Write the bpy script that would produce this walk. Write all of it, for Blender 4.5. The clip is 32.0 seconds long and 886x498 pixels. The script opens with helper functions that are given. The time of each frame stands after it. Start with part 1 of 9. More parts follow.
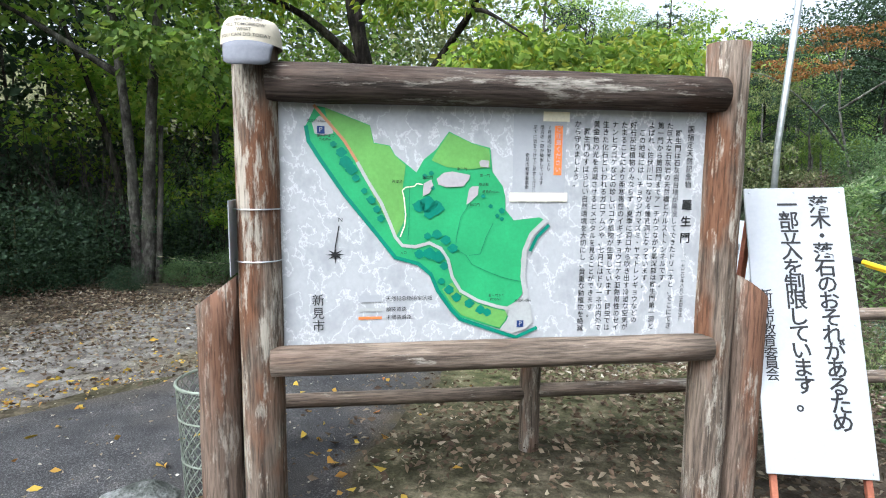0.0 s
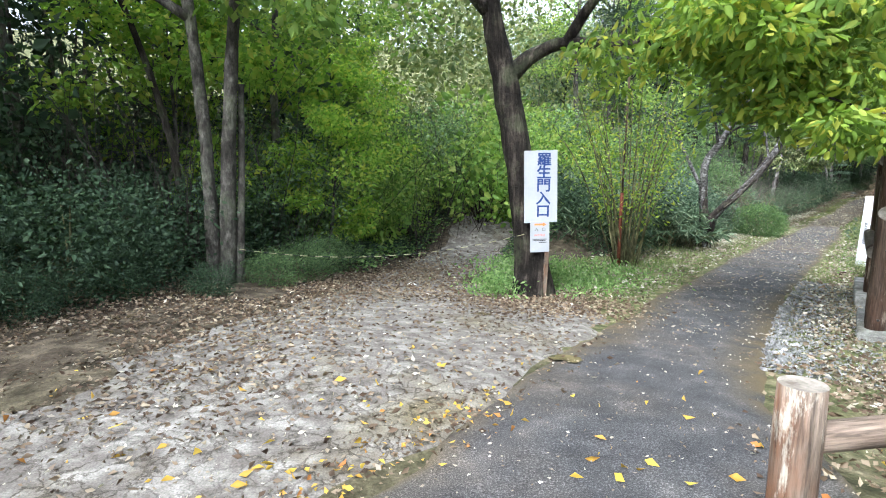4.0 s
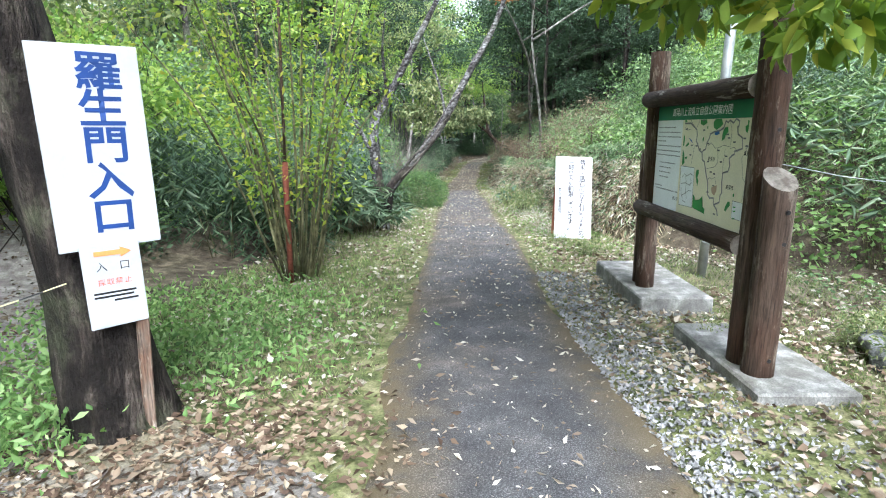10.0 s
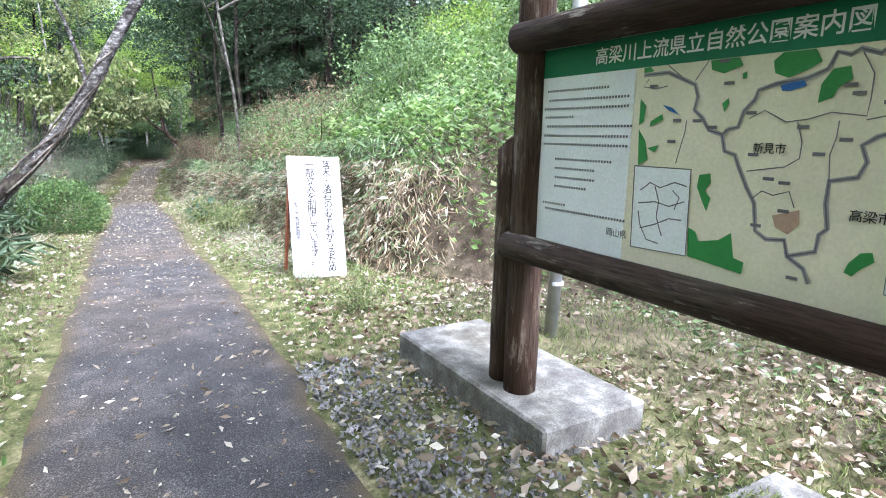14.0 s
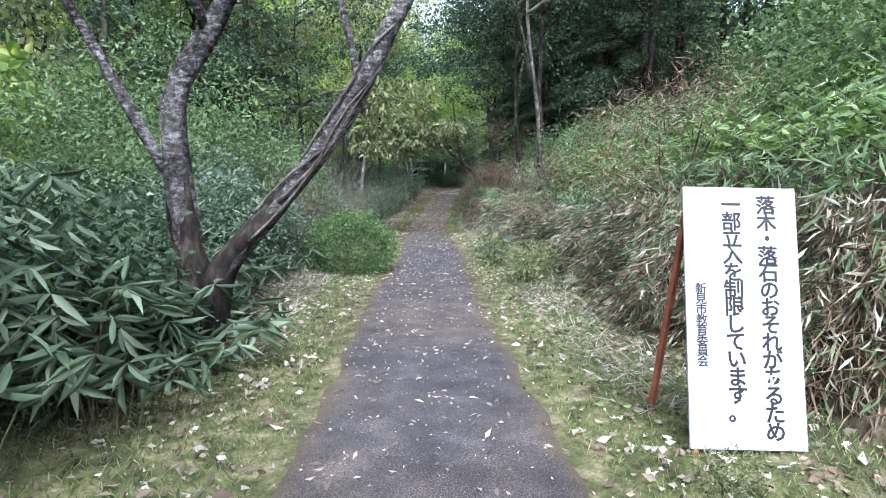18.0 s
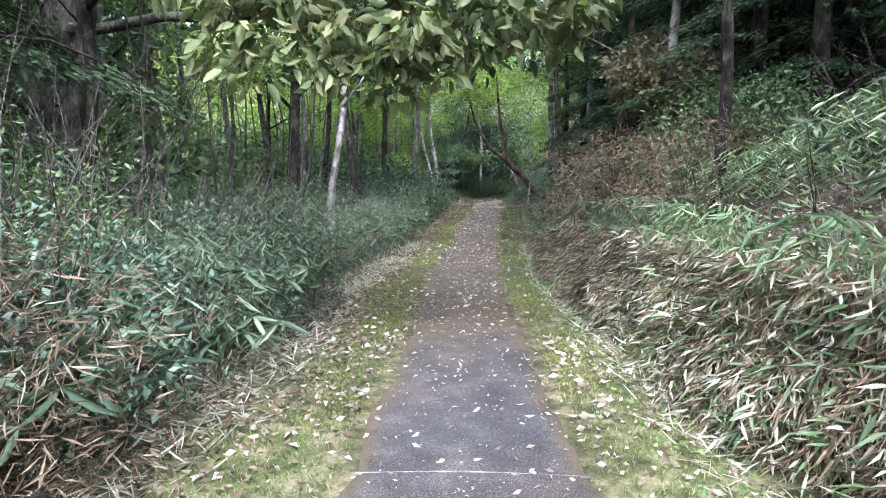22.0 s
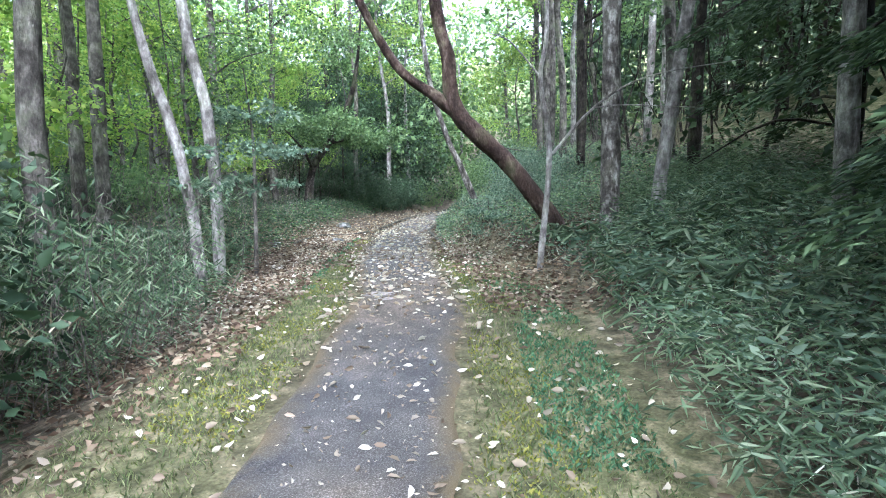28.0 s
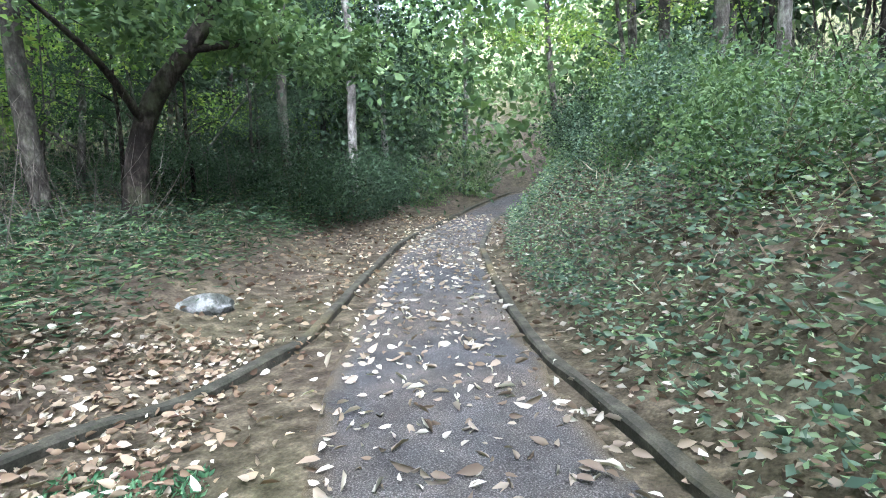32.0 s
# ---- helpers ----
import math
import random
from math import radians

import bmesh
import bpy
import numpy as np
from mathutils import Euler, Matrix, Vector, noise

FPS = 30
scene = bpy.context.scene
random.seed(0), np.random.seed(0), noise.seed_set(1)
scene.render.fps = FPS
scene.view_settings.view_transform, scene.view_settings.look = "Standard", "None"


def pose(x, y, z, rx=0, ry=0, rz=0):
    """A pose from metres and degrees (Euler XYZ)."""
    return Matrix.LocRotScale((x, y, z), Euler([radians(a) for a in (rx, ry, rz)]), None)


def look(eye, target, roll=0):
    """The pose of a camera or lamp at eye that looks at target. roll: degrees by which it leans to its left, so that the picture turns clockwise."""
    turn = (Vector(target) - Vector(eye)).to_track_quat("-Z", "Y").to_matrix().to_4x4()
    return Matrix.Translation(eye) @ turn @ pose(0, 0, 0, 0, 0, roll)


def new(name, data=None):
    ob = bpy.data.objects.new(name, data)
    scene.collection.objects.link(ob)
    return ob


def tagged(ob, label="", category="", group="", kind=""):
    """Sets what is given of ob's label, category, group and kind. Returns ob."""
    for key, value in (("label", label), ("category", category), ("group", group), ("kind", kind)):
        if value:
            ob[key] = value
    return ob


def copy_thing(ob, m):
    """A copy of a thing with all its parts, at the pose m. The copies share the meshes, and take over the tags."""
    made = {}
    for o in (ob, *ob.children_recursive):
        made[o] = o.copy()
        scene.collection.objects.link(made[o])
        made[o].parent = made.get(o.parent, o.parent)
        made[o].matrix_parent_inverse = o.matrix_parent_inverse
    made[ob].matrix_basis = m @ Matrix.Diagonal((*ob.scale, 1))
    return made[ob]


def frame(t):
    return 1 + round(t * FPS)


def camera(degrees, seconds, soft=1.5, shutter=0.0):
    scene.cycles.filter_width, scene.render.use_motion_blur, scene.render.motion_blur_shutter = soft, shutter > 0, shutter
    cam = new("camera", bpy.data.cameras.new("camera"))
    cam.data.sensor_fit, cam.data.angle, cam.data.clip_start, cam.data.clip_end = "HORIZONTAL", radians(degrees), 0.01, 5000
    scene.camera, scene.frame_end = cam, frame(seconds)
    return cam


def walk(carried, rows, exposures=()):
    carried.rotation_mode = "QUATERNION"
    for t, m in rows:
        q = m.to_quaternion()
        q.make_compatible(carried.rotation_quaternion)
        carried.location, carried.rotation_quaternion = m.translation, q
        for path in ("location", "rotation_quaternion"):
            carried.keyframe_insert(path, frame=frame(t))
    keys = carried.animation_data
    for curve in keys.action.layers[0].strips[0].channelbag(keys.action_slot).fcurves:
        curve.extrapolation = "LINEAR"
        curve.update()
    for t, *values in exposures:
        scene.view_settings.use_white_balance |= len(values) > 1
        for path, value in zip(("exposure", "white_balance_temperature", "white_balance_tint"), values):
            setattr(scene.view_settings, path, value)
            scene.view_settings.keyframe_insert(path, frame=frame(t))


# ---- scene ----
cam = camera(75.8, 32.0, soft=1.05)
PATH = [
    (0, (0.004, -0.015, 1.349), (0.052, 3.955, 0.858), 0.48),
    (0.5, (-0.151, 0.097, 1.338), (-0.226, 4.066, 0.850), 0.57),
    (1, (-0.347, 0.220, 1.330), (-0.459, 4.181, 0.786), 0.54),
    (1.5, (-0.626, 0.319, 1.318), (-0.854, 4.272, 0.750), 0.51),
    (2, (-0.926, 0.481, 1.301), (-1.210, 4.428, 0.721), 0.48),
    (2.5, (-1.196, 0.723, 1.293), (-1.392, 4.676, 0.712), 0.31),
    (4.5, (-1.977, 1.715, 1.248), (-1.578, 5.641, 0.599), 0.02),
    (5, (-2.041, 2.075, 1.230), (-1.451, 5.985, 0.628), 0.03),
    (5.5, (-2.113, 2.406, 1.227), (-1.375, 6.298, 0.667), 0.04),
    (6, (-2.135, 2.751, 1.213), (-1.349, 6.633, 0.654), -0.07),
    (6.5, (-2.114, 3.097, 1.178), (-1.275, 6.960, 0.562), -0.05),
    (7, (-1.998, 3.367, 1.134), (-1.149, 7.221, 0.483), -0.32),
    (7.5, (-1.810, 3.647, 1.104), (-0.990, 7.498, 0.399), -0.43),
    (8, (-1.601, 3.927, 1.085), (-0.755, 7.761, 0.319), -0.34),
    (8.5, (-1.454, 4.219, 1.062), (-0.507, 8.019, 0.247), -0.36),
    (9, (-1.283, 4.499, 1.042), (-0.177, 8.239, 0.156), -0.33),
    (9.5, (-1.072, 4.754, 1.030), (0.547, 8.306, 0.154), -0.31),
    (10, (-0.814, 4.957, 1.024), (1.652, 7.996, 0.197), 0.03),
    (10.5, (-0.524, 5.083, 1.023), (2.665, 7.370, 0.249), 1.27),
    (11, (-0.284, 5.245, 1.014), (3.277, 6.892, 0.237), 1.15),
    (11.5, (-0.126, 5.536, 0.981), (3.491, 7.057, 0.207), 1.17),
    (12, (0.048, 5.890, 0.942), (3.676, 7.382, 0.157), 1.09),
    (12.5, (0.251, 6.213, 0.915), (3.912, 7.618, 0.126), 1.08),
    (13, (0.504, 6.491, 0.894), (4.235, 7.726, 0.151), 1.42),
    (13.5, (0.804, 6.685, 0.868), (4.549, 7.875, 0.120), 1.48),
    (14, (1.004, 6.951, 0.849), (4.679, 8.330, 0.079), 1.35),
    (14.5, (1.178, 7.294, 0.845), (4.717, 8.991, 0.071), 1.10),
    (15, (1.412, 7.585, 0.831), (4.750, 9.658, 0.083), 1.02),
    (15.5, (1.653, 7.854, 0.780), (4.746, 10.323, 0.198), 0.49),
    (17.5, (2.711, 8.676, 0.792), (5.259, 11.704, 0.212), -0.03),
    (18, (2.960, 9.007, 0.760), (5.596, 11.954, 0.149), -0.03),
    (18.5, (3.452, 9.774, 0.732), (6.298, 12.506, 0.074), 0.12),
    (19, (4.130, 10.800, 0.707), (7.113, 13.366, -0.010), 0.36),
    (19.5, (4.969, 11.776, 0.663), (7.893, 14.392, -0.120), 0.46),
    (20, (5.830, 12.741, 0.592), (8.576, 15.545, -0.178), 0.72),
    (20.5, (6.688, 13.773, 0.510), (9.366, 16.649, -0.235), 0.63),
    (21, (7.659, 14.760, 0.422), (10.246, 17.731, -0.271), 0.31),
    (21.5, (8.585, 15.799, 0.343), (11.060, 18.885, -0.250), 0.36),
    (22, (9.516, 16.835, 0.296), (12.001, 19.922, -0.243), -0.02),
    (22.5, (10.384, 17.810, 0.263), (12.908, 20.871, -0.248), 0.24),
    (23, (11.259, 18.923, 0.209), (13.847, 21.950, -0.160), 0.77),
    (23.5, (12.153, 20.091, 0.128), (14.813, 23.051, -0.278), 1.31),
    (24, (12.989, 21.217, 0.040), (15.429, 24.331, -0.549), 1.03),
    (24.5, (13.892, 22.237, -0.026), (16.087, 25.484, -0.823), 0.93),
    (25, (15.026, 23.033, -0.040), (17.039, 26.377, -0.917), 1.37),
    (25.5, (16.078, 23.919, -0.029), (18.362, 27.108, -0.814), 1.29),
    (26, (17.040, 24.907, -0.058), (19.592, 27.918, -0.704), 1.06),
    (26.5, (18.051, 25.980, -0.136), (20.799, 28.828, -0.717), 1.28),
    (28.5, (22.025, 29.953, 0.047), (24.937, 32.641, -0.494), -1.21),
    (29, (22.854, 30.881, -0.021), (25.742, 33.577, -0.648), -1.13),
    (29.5, (23.622, 31.768, -0.085), (26.467, 34.512, -0.701), -1.28),
    (30, (24.493, 32.832, -0.137), (27.361, 35.559, -0.715), -1.42),
    (30.5, (25.311, 33.904, -0.183), (28.185, 36.626, -0.758), -1.31),
    (31, (26.172, 35.033, -0.231), (29.146, 37.649, -0.788), -1.27),
    (31.5, (27.135, 36.075, -0.275), (30.168, 38.610, -0.887), -1.76),
    (32, (28.108, 37.034, -0.326), (31.184, 39.513, -0.950), -1.50),
]
walk(cam, [(t, look(eye, target, roll)) for t, eye, target, roll in PATH],
     exposures=[(0, 1.6, 5800, 6), (2.5, 1.75, 5800, 7), (5, 2.65, 5800, 6), (9, 2.6, 5700, 6), (11, 2.7, 5650, 10), (13, 2.92, 5600, 15), (15.5, 2.85, 5600, 17), (18, 2.22, 5450, 18), (20, 2.5, 5450, 19), (22, 2.68, 5500, 18), (24, 3.02, 5500, 17), (25, 3.12, 5450, 16), (26, 3.35, 5300, 14), (29, 3.72, 5350, 13), (30.2, 3.58, 5400, 13), (32, 3.62, 5400, 13)])

# ---- daylight: high overcast, soft sun from behind the walker's shoulder ----
world = bpy.data.worlds.new("world")
scene.world = world
world.use_nodes = True
wn, wl = world.node_tree.nodes, world.node_tree.links
sky = wn.new("ShaderNodeTexSky")
sky.sky_type = "NISHITA"
sky.sun_disc = False
sky.sun_elevation, sky.sun_rotation = radians(52), radians(220)
sky.air_density, sky.dust_density, sky.ozone_density = 1.0, 6.0, 0.6
veil = wn.new("ShaderNodeHueSaturation")  # thin cloud
veil.inputs["Saturation"].default_value = 0.3
wl.new(sky.outputs[0], veil.inputs["Color"])
wl.new(veil.outputs[0], wn["Background"].inputs[0])
wn["Background"].inputs[1].default_value = 0.15
sun_data = bpy.data.lights.new("sun", "SUN")
sun_data.energy, sun_data.angle, sun_data.color = 1.0, radians(36), (1.0, 0.95, 0.88)
sun = new("sun", sun_data)
sun.matrix_world = pose(0, 0, 20, 38, 0, -40)

# ---- materials ----
def mat(name, rough=0.8, spec=0.3):
    m = bpy.data.materials.new(name)
    m.use_nodes = True
    b = m.node_tree.nodes["Principled BSDF"]
    b.inputs["Roughness"].default_value = rough
    b.inputs["Specular IOR Level"].default_value = spec
    return m, m.node_tree.nodes, m.node_tree.links, b


def ramp(n, stops):
    r = n.new("ShaderNodeValToRGB")
    r.color_ramp.elements[0].position, r.color_ramp.elements[0].color = stops[0][0], (*stops[0][1], 1)
    r.color_ramp.elements[1].position, r.color_ramp.elements[1].color = stops[-1][0], (*stops[-1][1], 1)
    for p, c in stops[1:-1]:
        e = r.color_ramp.elements.new(p)
        e.color = (*c, 1)
    return r


def noise_tex(n, l, scale, detail=4, coord="Object", stretch=None, rough=0.6):
    tc = n.new("ShaderNodeTexCoord")
    t = n.new("ShaderNodeTexNoise")
    t.inputs["Scale"].default_value, t.inputs["Detail"].default_value, t.inputs["Roughness"].default_value = scale, detail, rough
    if stretch:
        mp = n.new("ShaderNodeMapping")
        mp.inputs["Scale"].default_value = stretch
        l.new(tc.outputs[coord], mp.inputs[0])
        l.new(mp.outputs[0], t.inputs["Vector"])
    else:
        l.new(tc.outputs[coord], t.inputs["Vector"])
    return t


def mix(n, l, fac, a, b, kind="MIX"):
    m = n.new("ShaderNodeMix")
    m.data_type, m.blend_type = "RGBA", kind
    for sock, v in ((m.inputs[0], fac), (m.inputs[6], a), (m.inputs[7], b)):
        if hasattr(v, "is_linked"):
            l.new(v, sock)
        elif isinstance(v, tuple):
            sock.default_value = (*v, 1)
        else:
            sock.default_value = v
    return m.outputs[2]


def bump(n, l, b, height, strength=0.4, distance=0.01):
    bp = n.new("ShaderNodeBump")
    bp.inputs["Strength"].default_value, bp.inputs["Distance"].default_value = strength, distance
    l.new(height, bp.inputs["Height"])
    l.new(bp.outputs[0], b.inputs["Normal"])


def two_scale(name, stops, big=1.5, small=40, rough=0.85, spec=0.2, relief=0.4, distance=0.01, stretch=None, fine=0.35, metallic=0.0):
    m, n, l, b = mat(name, rough, spec)
    t1, t2 = noise_tex(n, l, big, 5, stretch=stretch), noise_tex(n, l, small, 3, stretch=stretch)
    r = ramp(n, stops)
    l.new(t1.outputs[0], r.inputs[0])
    g = ramp(n, [(0.3, (0.45, 0.45, 0.45)), (0.7, (1.35, 1.35, 1.35))])
    l.new(t2.outputs[0], g.inputs[0])
    l.new(mix(n, l, fine, r.outputs[0], mix(n, l, 1.0, r.outputs[0], g.outputs[0], "MULTIPLY")), b.inputs["Base Color"])
    b.inputs["Metallic"].default_value = metallic
    bump(n, l, b, t2.outputs[0], relief, distance)
    return m


def leaf_mat(name, colours, translucent=0.35, rough=0.62, big=0.5, dull=0.0):
    """Leaves that differ one by one, in patches, and let some light through; dull greys their colour."""
    colours = [tuple(v * (1 - dull) + dull * (0.3 * c[0] + 0.6 * c[1] + 0.1 * c[2]) for v in c) for c in colours]
    m, n, l, b = mat(name, rough, 0.2)
    geo = n.new("ShaderNodeNewGeometry")
    k = len(colours)
    r = ramp(n, [(i / (k - 1), c) for i, c in enumerate(colours)])
    l.new(geo.outputs["Random Per Island"], r.inputs[0])
    t = noise_tex(n, l, big, 2)
    g = ramp(n, [(0.3, (0.6, 0.62, 0.6)), (0.7, (1.25, 1.25, 1.15))])
    l.new(t.outputs[0], g.inputs[0])
    c = mix(n, l, 1.0, r.outputs[0], g.outputs[0], "MULTIPLY")
    l.new(c, b.inputs["Base Color"])
    tr = n.new("ShaderNodeBsdfTranslucent")
    l.new(mix(n, l, 1.0, c, (1.3, 1.35, 0.7), "MULTIPLY"), tr.inputs[0])
    ms = n.new("ShaderNodeMixShader")
    ms.inputs[0].default_value = translucent
    l.new(b.outputs[0], ms.inputs[1])
    l.new(tr.outputs[0], ms.inputs[2])
    l.new(ms.outputs[0], n["Material Output"].inputs[0])
    return m


def plain(name, c, rough=0.5, spec=0.3, metallic=0.0, vary=0.12):
    lo, hi = tuple(max(0, v * (1 - vary)) for v in c), tuple(min(1, v * (1 + vary)) for v in c)
    return two_scale(name, [(0.3, lo), (0.7, hi)], 6, 90, rough, spec, 0.08, 0.002, None, 0.15, metallic)


def bark_mat(name, dark, mid, light, moss=0.0, scale=1.0, grain=0.42, depth=0.02):
    m, n, l, b = mat(name, 0.9, 0.15)
    t1 = noise_tex(n, l, 16 * scale, 6, stretch=(1, 1, grain), rough=0.72)
    t2 = noise_tex(n, l, 3.0 * scale, 5, rough=0.65)
    t3 = noise_tex(n, l, 60 * scale, 3, stretch=(1, 1, 0.4))
    r = ramp(n, [(0.32, dark), (0.5, mid), (0.66, light)])
    l.new(t1.outputs[0], r.inputs[0])
    r2 = ramp(n, [(0.40, (0.42, 0.41, 0.40)), (0.5, (0.85, 0.84, 0.83)), (0.6, (1.3, 1.3, 1.3))])
    l.new(t2.outputs[0], r2.inputs[0])
    c = mix(n, l, 1.0, r.outputs[0], r2.outputs[0], "MULTIPLY")
    if moss:
        r3 = ramp(n, [(0.52, (0, 0, 0)), (0.66, (moss, moss, moss))])
        l.new(t2.outputs[0], r3.inputs[0])
        c = mix(n, l, r3.outputs[0], c, (0.10, 0.13, 0.06))
    l.new(c, b.inputs["Base Color"])
    ad = n.new("ShaderNodeMath")
    ad.operation = "ADD"
    l.new(t1.outputs[0], ad.inputs[0])
    l.new(t3.outputs[0], ad.inputs[1])
    bump(n, l, b, ad.outputs[0], 0.9, depth)
    return m


def ground_mat():
    m, n, l, b = mat("forest_floor", 0.95, 0.1)
    big, mid, fine = noise_tex(n, l, 0.7, 5), noise_tex(n, l, 7, 5), noise_tex(n, l, 60, 3)
    soil = ramp(n, [(0.35, (0.028, 0.022, 0.016)), (0.52, (0.062, 0.050, 0.037)), (0.68, (0.12, 0.10, 0.075))])
    l.new(mid.outputs[0], soil.inputs[0])
    turf = ramp(n, [(0.32, (0.038, 0.048, 0.020)), (0.5, (0.090, 0.100, 0.040)), (0.66, (0.19, 0.175, 0.10))])
    l.new(mid.outputs[0], turf.inputs[0])
    at = n.new("ShaderNodeAttribute")
    at.attribute_name = "turf"
    add = n.new("ShaderNodeMath")
    add.operation = "MULTIPLY_ADD"
    add.inputs[1].default_value, add.inputs[2].default_value = 0.9, -0.45
    l.new(big.outputs[0], add.inputs[0])
    s = n.new("ShaderNodeMath")
    s.operation, s.use_clamp = "ADD", True
    l.new(add.outputs[0], s.inputs[0])
    l.new(at.outputs["Fac"], s.inputs[1])
    c = mix(n, l, s.outputs[0], soil.outputs[0], turf.outputs[0])
    g = ramp(n, [(0.3, (0.6, 0.6, 0.6)), (0.7, (1.3, 1.3, 1.3))])
    l.new(fine.outputs[0], g.inputs[0])
    l.new(mix(n, l, 1.0, c, g.outputs[0], "MULTIPLY"), b.inputs["Base Color"])
    bump(n, l, b, mid.outputs[0], 0.8, 0.05)
    return m


def asphalt_mat():
    m, n, l, b = mat("asphalt", 0.9, 0.2)
    big, mid, fine = noise_tex(n, l, 0.6, 5), noise_tex(n, l, 4, 5), noise_tex(n, l, 160, 2)
    r = ramp(n, [(0.3, (0.036, 0.036, 0.039)), (0.55, (0.062, 0.061, 0.064)), (0.75, (0.104, 0.099, 0.097))])
    l.new(mid.outputs[0], r.inputs[0])
    r2 = ramp(n, [(0.46, (1, 1, 1)), (0.66, (1.5, 1.3, 1.05))])
    l.new(big.outputs[0], r2.inputs[0])
    g = ramp(n, [(0.35, (0.45, 0.45, 0.45)), (0.55, (1, 1, 1)), (0.68, (2.3, 2.3, 2.3))])
    l.new(fine.outputs[0], g.inputs[0])
    c = mix(n, l, 1.0, mix(n, l, 1.0, r.outputs[0], r2.outputs[0], "MULTIPLY"), g.outputs[0], "MULTIPLY")
    at = n.new("ShaderNodeAttribute")
    at.attribute_name = "edge"
    am = n.new("ShaderNodeMath")
    am.operation, am.use_clamp = "MULTIPLY", True
    l.new(at.outputs["Fac"], am.inputs[0])
    rm = ramp(n, [(0.32, (0, 0, 0)), (0.52, (1, 1, 1))])
    l.new(mid.outputs[0], rm.inputs[0])
    l.new(rm.outputs[0], am.inputs[1])
    c = mix(n, l, am.outputs[0], c, (0.082, 0.062, 0.030))
    l.new(c, b.inputs["Base Color"])
    bump(n, l, b, fine.outputs[0], 0.9, 0.008)
    return m


def concrete_mat(name, lo, mid_, hi, moss=0.5, pitched=0.0):
    m, n, l, b = mat(name, 0.9, 0.2)
    big, mid, fine = noise_tex(n, l, 0.9, 6), noise_tex(n, l, 8, 5), noise_tex(n, l, 110, 2)
    r = ramp(n, [(0.3, lo), (0.5, mid_), (0.7, hi)])
    l.new(mid.outputs[0], r.inputs[0])
    rm = ramp(n, [(0.52, (0, 0, 0)), (0.68, (moss, moss, moss))])
    l.new(big.outputs[0], rm.inputs[0])
    c = mix(n, l, rm.outputs[0], r.outputs[0], (0.12, 0.10, 0.05))
    g = ramp(n, [(0.3, (0.65, 0.65, 0.65)), (0.7, (1.25, 1.25, 1.25))])
    l.new(fine.outputs[0], g.inputs[0])
    l.new(mix(n, l, 1.0, c, g.outputs[0], "MULTIPLY"), b.inputs["Base Color"])
    if pitched:
        # crazed, stone-pitched surface: rounded lumps with worn seams
        vo = n.new("ShaderNodeTexVoronoi")
        vo.feature = "DISTANCE_TO_EDGE"
        vo.inputs["Scale"].default_value = pitched
        tc = n.new("ShaderNodeTexCoord")
        warp = n.new("ShaderNodeVectorMath")
        warp.operation = "MULTIPLY_ADD"
        warp.inputs[1].default_value = (0.25, 0.25, 0.25)
        l.new(mid.outputs["Color"], warp.inputs[0])
        l.new(tc.outputs["Object"], warp.inputs[2])
        l.new(warp.outputs[0], vo.inputs["Vector"])
        seam = ramp(n, [(0.0, (0.36, 0.33, 0.29)), (0.06, (1.0, 1.0, 1.0))])
        l.new(vo.outputs["Distance"], seam.inputs[0])
        part_of = ramp(n, [(0.40, (0.1, 0.1, 0.1)), (0.52, (1, 1, 1))])
        l.new(big.outputs[0], part_of.inputs[0])
        old = b.inputs["Base Color"].links[0].from_socket
        l.new(mix(n, l, part_of.outputs[0], old, mix(n, l, 1.0, old, seam.outputs[0], "MULTIPLY")), b.inputs["Base Color"])
        ad = n.new("ShaderNodeMath")
        ad.operation = "MULTIPLY_ADD"
        ad.inputs[1].default_value = 0.5
        l.new(mid.outputs[0], ad.inputs[0])
        l.new(seam.outputs[0], ad.inputs[2])
        bump(n, l, b, ad.outputs[0], 0.5, 0.010)
        return m
    bump(n, l, b, mid.outputs[0], 0.5, 0.012)
    return m


